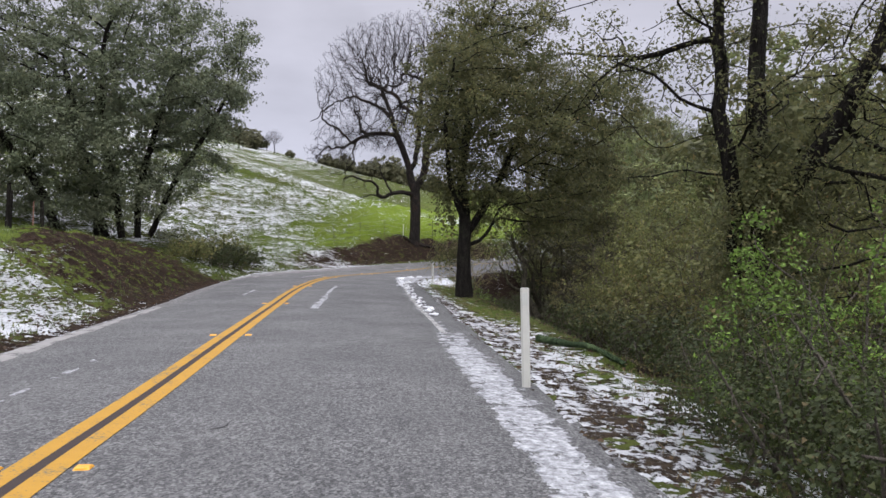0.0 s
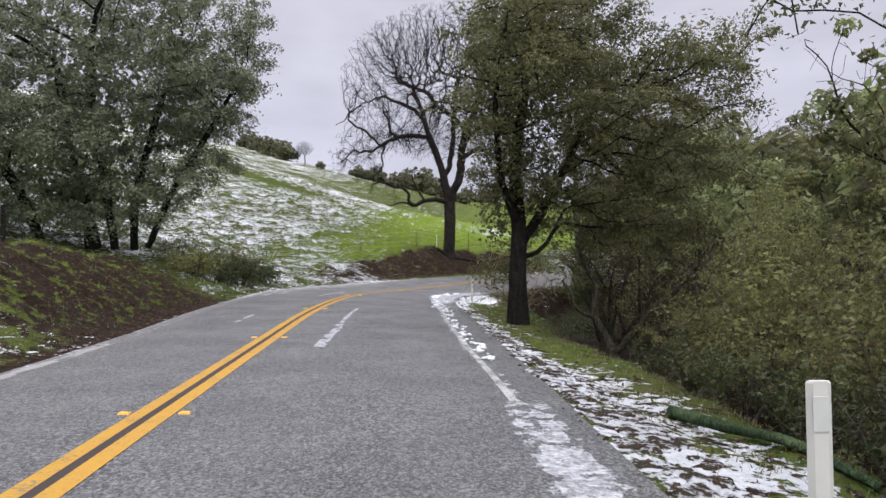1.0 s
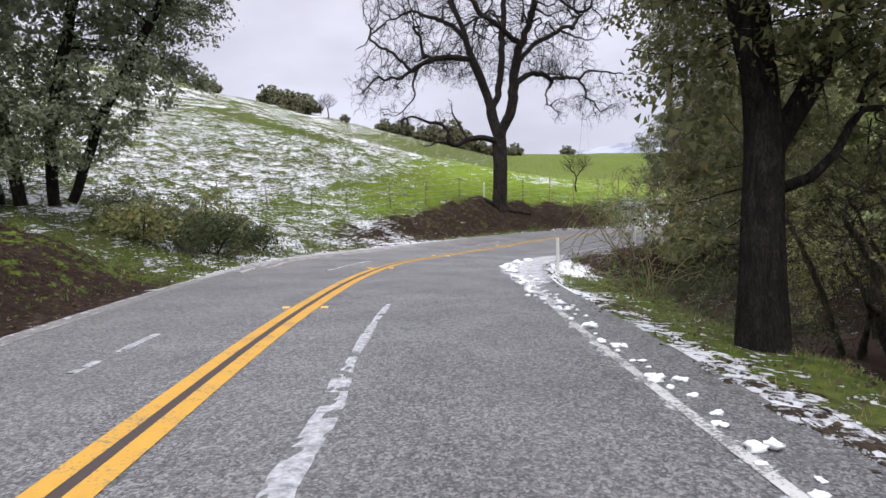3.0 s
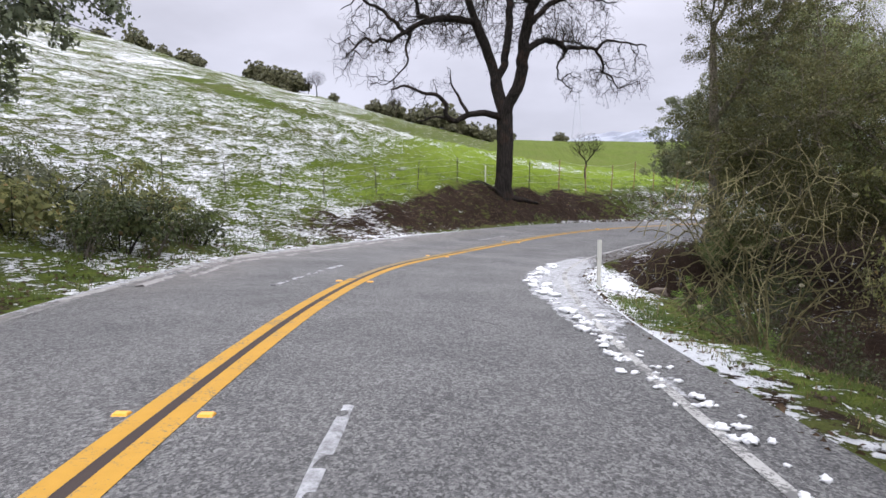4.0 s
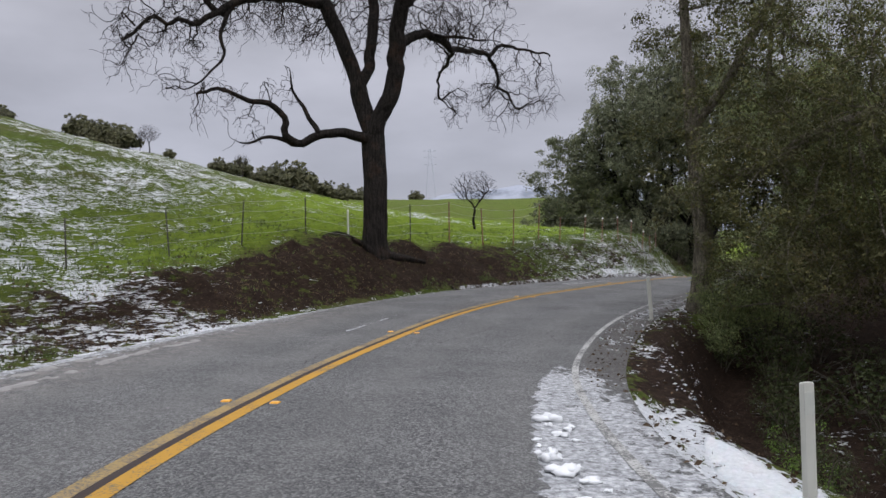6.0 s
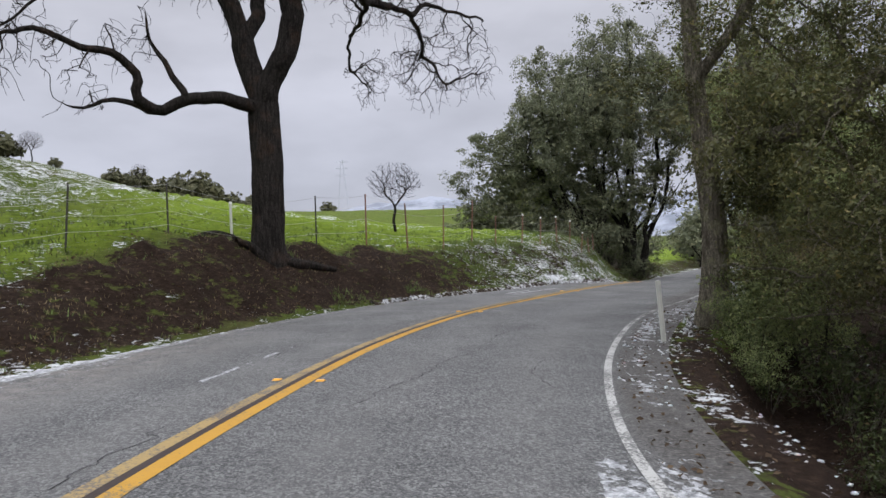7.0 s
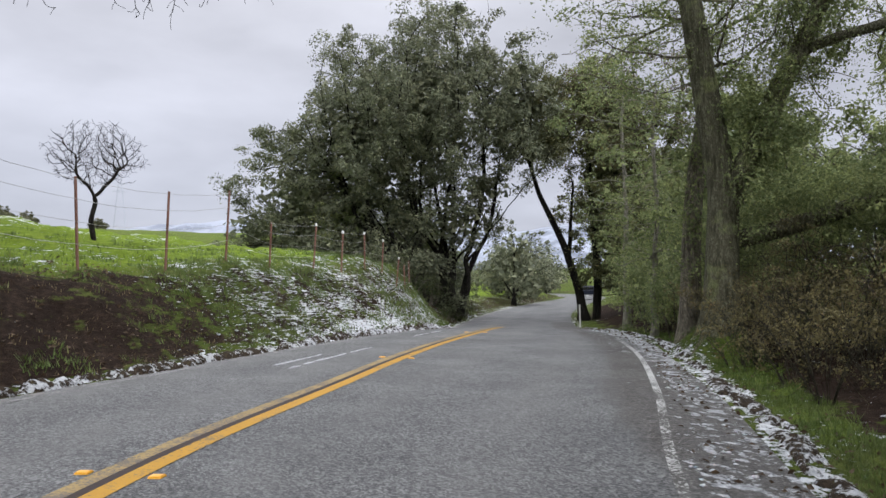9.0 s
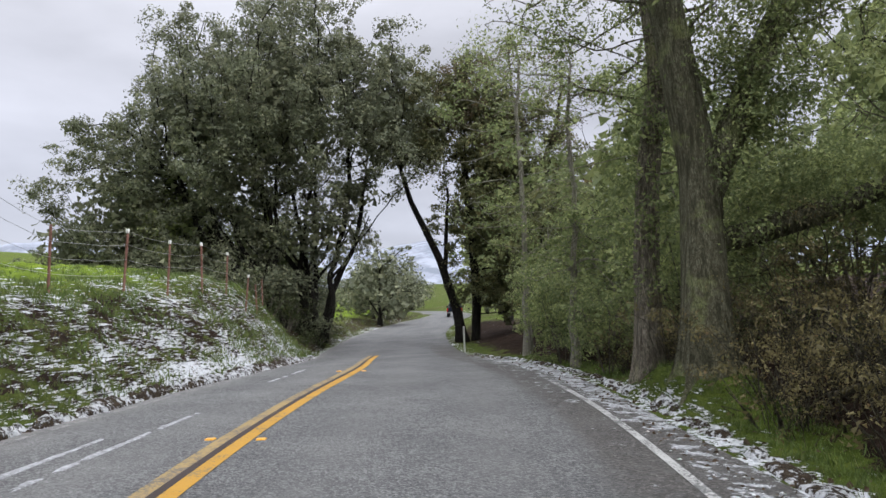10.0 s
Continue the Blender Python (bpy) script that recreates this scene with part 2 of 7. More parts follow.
def snow_material():
    m = Nodes("old_snow", 0.6)
    dirt = m.span(m.noise(7, 6, 0.7), 0.55, 0.78, 0, 0.6)
    m.colour(m.mix(dirt, m.ramp(m.noise(22, 5), (0.3, (0.411, 0.431, 0.457)), (0.7, (0.544, 0.557, 0.577))), (0.173, 0.159, 0.146)))
    m.bsdf.inputs["Subsurface Weight"].default_value = 0.1
    m.bump(m.noise(28, 6, 0.7), 0.8, 0.03)
    return m.mat


def plain(name, colour, rough=0.6, metal=0.0, vary=0.25, scale=12.0):
    m = Nodes(name, rough, metal)
    m.colour(m.mix(m.noise(scale, 5), colour, tuple(c * (1 - vary) for c in colour)))
    m.bump(m.noise(scale * 6, 4), 0.2, 0.004)
    return m.mat


ASPHALT, GROUND, SNOW = asphalt_material(), ground_material(), snow_material()
YELLOW = paint_material("yellow_road_paint", (0.385, 0.215, 0.038), 0.55, (0.136, 0.112, 0.072))
YELLOW_WORN = paint_material("worn_yellow_road_paint", (0.29, 0.21, 0.095), 0.74, (0.125, 0.105, 0.085))
WORN_WHITE = paint_material("worn_white_paint", (0.240, 0.240, 0.232), 0.8, (0.096, 0.096, 0.096))
WHITE = paint_material("white_road_paint", (0.36, 0.36, 0.35), 0.72, (0.112, 0.112, 0.112))
WORN_EDGE = paint_material("broken_white_road_paint", (0.36, 0.36, 0.35), 0.86, (0.07, 0.067, 0.064))
DARKGAP = paint_material("dark_asphalt_strip", (0.046, 0.036, 0.033), 0.12, (0.07, 0.06, 0.055))
MARKER = plain("amber_plastic", (0.72, 0.36, 0.04), 0.35)
LENS = plain("amber_reflector", (0.8, 0.42, 0.03), 0.15)
POSTMAT = plain("weathered_white_plastic", (0.52, 0.52, 0.48), 0.5, 0, 0.3, 5)
DARKSTEEL = plain("dark_weathered_steel", (0.045, 0.04, 0.036), 0.7, 0.3, 0.4, 20)
SHEET = plain("dull_reflective_sheet", (0.47, 0.48, 0.45), 0.4)
STEEL = plain("rusty_steel", (0.24, 0.115, 0.085), 0.8, 0.1, 0.5, 20)
TIP = plain("white_post_cap", (0.75, 0.75, 0.73), 0.6)
WIRE = plain("galvanised_wire", (0.38, 0.38, 0.38), 0.5, 0.7)
CRACK = plain("bitumen_crack", (0.018, 0.018, 0.019), 0.9)
OAK_BARK = bark_material("valley_oak_bark", (0.014, 0.012, 0.011), (0.07, 0.061, 0.056), (0.12, 0.07, 0.045), 0.4)
LIVE_BARK = bark_material("live_oak_bark", (0.010, 0.009, 0.008), (0.049, 0.043, 0.038), (0.055, 0.062, 0.036), 0.5)
MOSSY_BARK = bark_material("mossy_bark", (0.06, 0.058, 0.036), (0.28, 0.27, 0.19), (0.26, 0.29, 0.12), 0.9)
IVY_BARK = bark_material("furrowed_mossy_bark", (0.085, 0.074, 0.056), (0.42, 0.375, 0.30), (0.29, 0.30, 0.14), 0.6)
PALE_BARK = bark_material("pale_sycamore_bark", (0.16, 0.15, 0.12), (0.42, 0.40, 0.34), (0.24, 0.25, 0.16), 0.6)
TWIG = bark_material("grey_twig_bark", (0.08, 0.07, 0.06), (0.25, 0.22, 0.185), (0.21, 0.21, 0.12), 0.5)
DUSK_BARK = bark_material("grey_olive_bark", (0.035, 0.032, 0.024), (0.165, 0.15, 0.108), (0.17, 0.175, 0.075), 0.6)
YELLOW_TWIG = bark_material("yellowish_twig_bark", (0.19, 0.17, 0.085), (0.42, 0.38, 0.21), (0.32, 0.31, 0.15), 0.5)
LEAF_GOLD = leaf_material("olive_oak_leaves", (0.040, 0.046, 0.020), (0.100, 0.104, 0.038), (0.215, 0.20, 0.075), 0.35, (0.32, 0.24, 0.09))
LEAF_BRAMBLE = leaf_material("dark_bramble_leaves", (0.020, 0.028, 0.011), (0.048, 0.062, 0.022), (0.105, 0.12, 0.042), 0.35, (0.15, 0.09, 0.045))
LEAF_BUD = leaf_material("pale_buds", (0.25, 0.24, 0.16), (0.38, 0.36, 0.25), (0.5, 0.48, 0.36))
LEAF_OAK = leaf_material("live_oak_leaves", (0.074, 0.086, 0.056), (0.176, 0.190, 0.118), (0.325, 0.332, 0.20))
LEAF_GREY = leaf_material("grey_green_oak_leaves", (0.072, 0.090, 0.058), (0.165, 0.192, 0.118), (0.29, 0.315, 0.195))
LEAF_BAY = leaf_material("olive_bay_leaves", (0.058, 0.068, 0.032), (0.135, 0.142, 0.062), (0.25, 0.235, 0.10), 0.5, (0.30, 0.21, 0.09))
LEAF_BRUSH = leaf_material("thicket_leaves", (0.07, 0.08, 0.032), (0.18, 0.19, 0.072), (0.34, 0.33, 0.125), 0.45, (0.361, 0.209, 0.095))
LEAF_FRESH = leaf_material("fresh_green_leaves", (0.07, 0.12, 0.025), (0.17, 0.28, 0.055), (0.30, 0.43, 0.10))
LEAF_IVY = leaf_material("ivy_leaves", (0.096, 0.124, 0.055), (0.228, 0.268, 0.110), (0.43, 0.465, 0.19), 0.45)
LEAF_SCRUB = leaf_material("olive_brown_scrub_leaves", (0.075, 0.066, 0.031), (0.185, 0.158, 0.072), (0.31, 0.27, 0.125), 0.42, (0.24, 0.14, 0.075))
LEAF_TAN = leaf_material("tan_winter_leaves", (0.06, 0.045, 0.026), (0.145, 0.11, 0.062), (0.23, 0.185, 0.11), 0.35)
LEAF_DRY = leaf_material("dead_oak_leaves", (0.034, 0.023, 0.015), (0.085, 0.055, 0.034), (0.16, 0.11, 0.065))
BLADE = leaf_material("grass_blades", (0.05, 0.075, 0.022), (0.11, 0.16, 0.04), (0.20, 0.25, 0.08), 0.35, (0.30, 0.25, 0.12))
TUSSOCK = leaf_material("grass_tussocks", (0.016, 0.020, 0.006), (0.045, 0.060, 0.013), (0.10, 0.13, 0.028), 0.15, (0.10, 0.075, 0.04))
DRYBLADE = leaf_material("dry_grass_blades", (0.12, 0.09, 0.045), (0.24, 0.19, 0.10), (0.36, 0.30, 0.17), 0.3)
STONE = plain("sandstone", (0.085, 0.065, 0.048), 0.9, 0, 0.5, 6)
# brown-olive leaves of the hill trees, lightened to stand for haze
FARWOOD = leaf_material("hazed_evergreen_leaves", (0.055, 0.058, 0.034), (0.12, 0.122, 0.066), (0.20, 0.19, 0.10))
GREEN_BARK = bark_material("green_moss_bark", (0.03, 0.05, 0.025), (0.10, 0.15, 0.075), (0.14, 0.20, 0.09), 0.8)
CUTWOOD = plain("sawn_wood", (0.50, 0.24, 0.09), 0.8, 0, 0.3, 20)
CARPAINT = plain("dark_blue_car_paint", (0.012, 0.016, 0.03), 0.25, 0.2, 0.2)
CARGLASS = plain("dark_glass", (0.012, 0.013, 0.015), 0.08)
CHROME = plain("brushed_chrome", (0.45, 0.45, 0.46), 0.3, 0.9)
TYRE = plain("black_rubber", (0.02, 0.02, 0.021), 0.85)
TAILRED = plain("red_lamp_plastic", (0.45, 0.02, 0.02), 0.25)
# tower steel, paled and blued by painted-in haze
TOWER = plain("hazed_far_steel", (0.40, 0.43, 0.50), 0.7)


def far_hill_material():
    m = Nodes("hazed_snowy_hills", 0.95)
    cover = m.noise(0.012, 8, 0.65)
    # snow and land drawn together towards blue-grey: distance haze in the colours
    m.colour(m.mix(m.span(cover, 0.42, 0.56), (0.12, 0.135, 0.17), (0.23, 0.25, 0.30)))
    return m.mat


FARHILL = far_hill_material()


def slush_material():
    m = Nodes("grey_slush", 0.5)
    m.colour(m.mix(m.span(m.noise(12, 7, 0.72), 0.4, 0.62), (0.12, 0.122, 0.128), (0.34, 0.35, 0.37)))
    m.bump(m.noise(30, 6, 0.7), 0.8, 0.02)
    return m.mat


SLUSH = slush_material()
CLEAN_SNOW = plain("clean_snow", (0.62, 0.635, 0.66), 0.6, 0, 0.12, 30)


def patchy_material():
    """Old snow broken up by dark litter and soil."""
    m = Nodes("patchy_snow", 0.85, 0.0, 0.1)
    bits = m.noise(9, 8, 0.72)
    litter = m.ramp(m.noise(21, 6, 0.7), (0.35, (0.012, 0.009, 0.007)), (0.6, (0.05, 0.036, 0.024)), (0.75, (0.06, 0.07, 0.02)))
    white = m.ramp(m.noise(26, 5), (0.3, (0.36, 0.375, 0.40)), (0.7, (0.52, 0.53, 0.55)))
    snow = m.span(m.math("ADD", bits, m.span(m.noise(1.6, 4), 0.3, 0.7, -0.08, 0.08)), 0.495, 0.54)
    m.colour(m.mix(snow, litter, white))
    m.bump(m.math("ADD", m.math("MULTIPLY", snow, 0.7), m.noise(30, 5, 0.7)), 0.9, 0.04)
    return m.mat


PATCHY = patchy_material()
MUDSLUSH = plain("muddy_slush", (0.27, 0.262, 0.255), 0.6, 0, 0.6, 9)


# ---- mesh helpers ----
def part(name, bm, material, parent, label=""):
    """Links a bmesh as one mesh object under a thing or under a part."""
    me = bpy.data.meshes.new(name)
    bm.to_mesh(me)
    bm.free()
    me.materials.append(material)
    ob = new(name, me)
    ob.parent = parent
    return tagged(ob, label)


def array_mesh(name, verts, faces, material, smooth=False):
    """A mesh from numpy arrays; all faces have the same number of corners."""
    verts, faces = np.asarray(verts, np.float32), np.asarray(faces, np.int32)
    me = bpy.data.meshes.new(name)
    k = faces.shape[1]
    me.vertices.add(len(verts))
    me.vertices.foreach_set("co", verts.ravel())
    me.loops.add(faces.size)
    me.loops.foreach_set("vertex_index", faces.ravel())
    me.polygons.add(len(faces))
    me.polygons.foreach_set("loop_start", np.arange(0, faces.size, k, dtype=np.int32))
    me.polygons.foreach_set("use_smooth", np.full(len(faces), smooth))
    me.update(calc_edges=True)
    me.validate()
    me.materials.append(material)
    return me


def empty(name, x=0.0, y=0.0, z=0.0, turn=0.0):
    ob = new(name)
    ob.matrix_basis = pose(x, y, z, 0, 0, turn)
    return ob


def box(bm, x0, y0, z0, x1, y1, z1, bevel=0.0):
    got = bmesh.ops.create_cube(bm, size=1)["verts"]
    bmesh.ops.scale(bm, vec=(x1 - x0, y1 - y0, z1 - z0), verts=got)
    bmesh.ops.translate(bm, vec=((x0 + x1) / 2, (y0 + y1) / 2, (z0 + z1) / 2), verts=got)
    if bevel:
        edges = list({e for v in got for e in v.link_edges})
        bmesh.ops.bevel(bm, geom=edges, offset=bevel, segments=2, affect="EDGES", profile=0.6)
    return got


def hashed(ix, iy, seed):
    n = (ix.astype(np.int64) * 374761393 + iy.astype(np.int64) * 668265263 + seed * 1442695041) & 0x7FFFFFFF
    n = ((n ^ (n >> 13)) * 1274126177) & 0x7FFFFFFF
    n = ((n ^ (n >> 16)) * 69069) & 0x7FFFFFFF
    return n / 0x7FFFFFFF


def vnoise(x, y, seed=0):
    """Smooth value noise between 0 and 1, on arrays."""
    x, y = np.asarray(x, float), np.asarray(y, float)
    ix, iy = np.floor(x), np.floor(y)
    fx, fy = x - ix, y - iy
    fx, fy = fx * fx * (3 - 2 * fx), fy * fy * (3 - 2 * fy)
    a, b = hashed(ix, iy, seed), hashed(ix + 1, iy, seed)
    c, d = hashed(ix, iy + 1, seed), hashed(ix + 1, iy + 1, seed)
    return (a + (b - a) * fx) * (1 - fy) + (c + (d - c) * fx) * fy


def fbm(x, y, octaves=4, seed=0):
    out, amp, total = 0, 1.0, 0
    for o in range(octaves):
        out = out + amp * vnoise(np.asarray(x) * 2**o, np.asarray(y) * 2**o, seed + o)
        total += amp
        amp *= 0.5
    return out / total


def smooth(v, a, b):
    t = np.clip((np.asarray(v, float) - a) / (b - a), 0, 1)
    return t * t * (3 - 2 * t)


# ---- the road's line and the lie of the land ----
KNOTS = np.array([(0.6, -40), (-0.6, -18), (-1.6, 0), (-2.5, 7.8), (-3.45, 14.2), (-4.45, 20.8), (-5.45, 28.6), (-5.8, 35), (-5.6, 41), (-4.7, 46),
                  (-3.3, 50.7), (-1.27, 55.58), (1.55, 60.37), (5.23, 64.6), (9.27, 69.14), (13.6, 74), (17.6, 79.4), (22.2, 85.5), (28, 93), (35.5, 102),
                  (45, 112), (55, 122), (64, 130.8), (75, 143), (85, 160), (90, 185), (92, 230)])


def spline(knots, step=0.25):
    out = []
    for i in range(1, len(knots) - 2):
        p0, p1, p2, p3 = knots[i - 1 : i + 3]
        n = max(2, int(np.linalg.norm(p2 - p1) / step))
        t = np.linspace(0, 1, n, endpoint=False)[:, None]
        out.append(0.5 * (2 * p1 + (p2 - p0) * t + (2 * p0 - 5 * p1 + 4 * p2 - p3) * t**2 + (3 * p1 - p0 - 3 * p2 + p3) * t**3))
    return np.concatenate(out)


LINE = spline(KNOTS)
LINE[:, 0] += 0.07
TAN = np.gradient(LINE, axis=0)
TAN /= np.linalg.norm(TAN, axis=1)[:, None]
RIGHT = np.stack([TAN[:, 1], -TAN[:, 0]], 1)
ALONG = np.r_[0, np.cumsum(np.linalg.norm(np.diff(LINE, axis=0), axis=1))]


def table(ys, vs):
    ys, vs = np.array(ys, float), np.array(vs, float)
    return lambda y: np.interp(y, ys, vs)


def eased(ys, vs):
    """A table with rounded corners."""
    fine = np.linspace(-60, 260, 1281)
    v = np.interp(fine, ys, vs)
    for _ in range(3):
        v = np.convolve(np.pad(v, 6, "edge"), np.ones(13) / 13, "valid")
    return lambda y: np.interp(y, fine, v)


ROAD_Z = eased((-20, 0, 15, 20, 27, 34, 40, 43, 46, 50, 53, 56, 59, 62, 66, 72, 75, 79, 85, 92, 105, 120, 131, 160, 230),
               (0.05, 0.05, 0.0, -0.04, 0.03, 0.04, -0.03, -0.1, -0.15, -0.15, -0.08, 0.03, 0.14, 0.2, 0.24, 0.24, 0.17, -0.05, -0.35, -0.42, -0.22, 0.0, 0.05, 0.5, 1.5))
BANK = eased((-20, 30, 38, 44, 50, 58, 66, 74, 84, 200), (0.0, 0.0, 0.015, 0.035, 0.045, 0.045, 0.04, 0.02, 0.0, 0.0))
LEFT_EDGE = eased((-20, 10, 24, 32, 40, 47, 51, 54.4, 57.6, 59.5, 61.5, 64, 67, 72, 76, 80, 90, 200), (2.7, 2.75, 3.0, 3.6, 4.5, 4.45, 4.3, 3.98, 3.55, 3.4, 3.28, 3.1, 2.98, 2.7, 2.65, 2.6, 3.1, 3.4))
CENTRE = eased((-20, 20, 25, 29, 33, 38, 42, 46, 50, 54, 57, 59, 61, 63, 65, 67, 70, 75, 83, 200), (0.0, 0.03, 0.05, 0.08, 0.0, -0.14, -0.2, -0.25, -0.26, -0.22, -0.12, 0.03, 0.1, 0.05, -0.12, -0.24, -0.27, -0.25, -0.2, 0.0))
RIGHT_LINE = eased((-20, 8, 18, 40, 44, 48, 50.5, 54, 58, 61, 64, 67, 70.5, 72.5, 75, 80, 90, 200), (3.5, 3.6, 3.9, 3.85, 3.76, 3.56, 3.64, 3.85, 4.14, 4.34, 4.46, 4.52, 4.34, 3.8, 3.3, 3.0, 3.0, 3.0))
SHOULDER = eased((-20, 13, 21, 28, 34, 44, 49, 56, 62, 68, 74, 80, 200), (0.52, 0.52, 0.72, 0.75, 0.42, 0.4, 0.8, 0.85, 0.95, 0.5, 0.85, 0.4, 0.4))
BANK_H = eased((-40, 24, 31, 35, 44, 49, 52, 55, 58, 61, 64, 68, 70, 72, 75, 78, 81, 84, 87, 92, 110, 160, 230), (1.55, 1.7, 1.4, 0.2, 0.1, 0.25, 0.95, 1.4, 1.75, 1.95, 1.55, 1.35, 1.95, 2.25, 2.45, 2.5, 2.6, 2.4, 2.2, 1.9, 0.9, 1.0, 0.6))
BANK_W = eased((-40, 24, 33, 44, 52, 58, 64, 70, 75, 79, 84, 88, 110, 230), (3.6, 3.6, 3.0, 3.0, 2.6, 2.45, 2.4, 2.4, 2.45, 2.1, 2.2, 3.0, 3.0, 3.0))
BANK_0 = eased((-40, 80, 86, 95, 110, 230), (0.0, 0.0, 0.3, 0.7, 0.8, 0.5))
DROP = eased((-40, 10, 30, 36, 42, 54, 60, 66, 80, 230), (1.0, 1.0, 0.9, 1.1, 1.9, 1.9, 0.7, -0.7, -0.5, 0.0))
VERGE = eased((-40, 10, 24, 34, 40, 43, 46, 54, 60, 70, 230), (1.9, 1.9, 1.5, 1.1, 1.8, 1.8, 0.8, 0.5, 0.9, 0.8, 1.0))


def road_frame(x, y):
    """For places in the plan: the road's own y there, and the distance to its right of the yellow line."""
    x, y = np.atleast_1d(np.asarray(x, float)), np.atleast_1d(np.asarray(y, float))
    best = np.full(x.shape, 1e18)
    at = np.zeros(x.shape, int)
    coarse = np.arange(0, len(LINE), 6)
    for k in coarse:
        dd = (x - LINE[k, 0]) ** 2 + (y - LINE[k, 1]) ** 2
        hit = dd < best
        best[hit], at[hit] = dd[hit], k
    for off in (-4, -2, -1, 1, 2, 4):
        k = np.clip(at + off, 0, len(LINE) - 1)
        dd = (x - LINE[k, 0]) ** 2 + (y - LINE[k, 1]) ** 2
        hit = dd < best
        best[hit], at[hit] = dd[hit], k[hit]
    side = (x - LINE[at, 0]) * RIGHT[at, 0] + (y - LINE[at, 1]) * RIGHT[at, 1]
    far = np.sqrt(best)
    d = np.where(far > np.abs(side) + 0.6, np.sign(side) * far, side)
    return LINE[at, 1], d


def road_height(y0, d):
    return ROAD_Z(y0) - BANK(y0) * d - 0.0035 * d * d * (1 - smooth(BANK(y0), 0, 0.03))


def land(x, y):
    """The ground's height, and for its material how much snow, bare soil and lush grass lie there."""
    x, y = np.atleast_1d(np.asarray(x, float)), np.atleast_1d(np.asarray(y, float))
    y0, d = road_frame(x, y)
    el, er = LEFT_EDGE(y0), RIGHT_LINE(y0) + SHOULDER(y0)
    base = road_height(y0, np.clip(d, -el, er))
    rough = fbm(x * 0.9, y * 0.9, 4, 3) - 0.5
    fine = fbm(x * 2.3, y * 2.9, 3, 9) - 0.5
    tussock = smooth(x, 2, -6) * smooth(y0, 30, 36)
    # to the left: bank, then meadow, then hill
    u = -d - el
    wide, high = BANK_W(y0), BANK_H(y0) * (0.9 + 0.25 * vnoise(y0 * 0.35, 0 * y0, 5))
    back = BANK_0(y0)
    rise = np.clip((u - back) / (wide * 1.15), 0, 1)
    even = smooth(y0, 66, 72)
    convex = 0.4 * smooth(y0, 48, 56) + 0.5 * even
    lift = high * ((1 - convex) * smooth(u - back, 0.15, wide) + convex * (1 - (1 - rise) ** (2.2 - even)))
    v = np.maximum(u - back - wide * 0.7, 0)
    west = np.logaddexp(0, (-x - 10.5) / 2.2) * 2.2
    shelf = 1 - smooth(y0, 30, 37)                  # a level shelf behind the near bank
    hill = 0.108 * np.maximum(v - 7 * shelf, 0) + 0.178 * west * smooth(y, 14, 46) * smooth(u, 9 * shelf, 3.5 + 12 * shelf) + 0.12 * west * (1 - smooth(y, 14, 46)) * smooth(u, 9, 18)
    hill = hill * (1 + 0.31 * smooth(v, 30, 190)) + np.maximum(2.3 - BANK_H(y0), 0) * smooth(y0, 60, 64) * (1 - smooth(y0, 76, 82)) * smooth(v, 1.0, 7.0)
    hill = np.where(hill > 14, 14 + 62 * (1 - np.exp(-(hill - 14) / 62)), hill) + 2.2 * (fbm(x * 0.03, y * 0.03, 3, 21) - 0.5) * smooth(v, 10, 80)
    hill = hill + 1.1 * smooth(v, 8, 30) * smooth(y0, 57, 63) * (1 - smooth(y0, 80, 90))
    left = base + lift + hill + rough * (0.16 + 0.45 * smooth(u, 0.3, 1.5)) * smooth(u, 0.0, 0.8) + fine * (0.24 + 0.42 * tussock * smooth(u, 1.0, 3.0) * (1 - smooth(v, 60, 110))) * smooth(u, 0.1, 0.5)
    # to the right: verge, drop into the creek bed, the woods behind
    w = d - er
    verge, drop = VERGE(y0), DROP(y0)
    right = base - 0.24 * smooth(w, 0.05, 0.45) * smooth(y0, 31, 35) * (1 - smooth(y0, 46, 50)) - 0.10 * np.clip(w, 0, verge) - drop * smooth(w, verge, verge + 2.4 - 1.2 * smooth(y0, 43, 46) * (1 - smooth(y0, 57, 60))) + 1.6 * smooth(w, 9, 22) + 0.05 * np.maximum(w - 14, 0)
    right = np.minimum(right, 12 + 0 * right) + rough * 0.35 * smooth(w, 0.2, 2) + fine * 0.08 * smooth(w, 0.0, 0.4)
    right = right + 0.6 * smooth(w, 0.2, 0.8) * np.exp(-(((x - 13.4) / 2.2) ** 2) - (((y - 65.0) / 2.2) ** 2))
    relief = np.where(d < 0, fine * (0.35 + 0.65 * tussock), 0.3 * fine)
    inside = (u < 0) & (w < 0)
    z = np.where(d < 0, left, right)
    z = np.where(inside, base - 0.09 * smooth(np.minimum(-u, -w), 0.05, 0.3) - 0.012, z)
    # what lies on it
    on_bank = smooth(u, 0.0, 0.3) * (1 - smooth(u - back, wide * 0.85, wide * 1.25))
    snow_l = 0.315 * np.maximum(smooth(-x, 8, 15), (1 - smooth(y0, 51, 57)) * (1 - smooth(v, 3, 9))) * smooth(y, 30, 40) * (1 - 0.12 * smooth(v, 45, 70)) + 0.13 + 0.08 * smooth(v, 35, 60) * smooth(-x, 14, 24) * (1 - 1.7 * smooth(v, 70, 95))
    snow_l = snow_l + 0.27 * smooth(y0, 64, 70) * (1 - smooth(y0, 83, 87)) * smooth(u, 0.05, 0.4) * (1 - smooth(u, 3.0, 4.8))
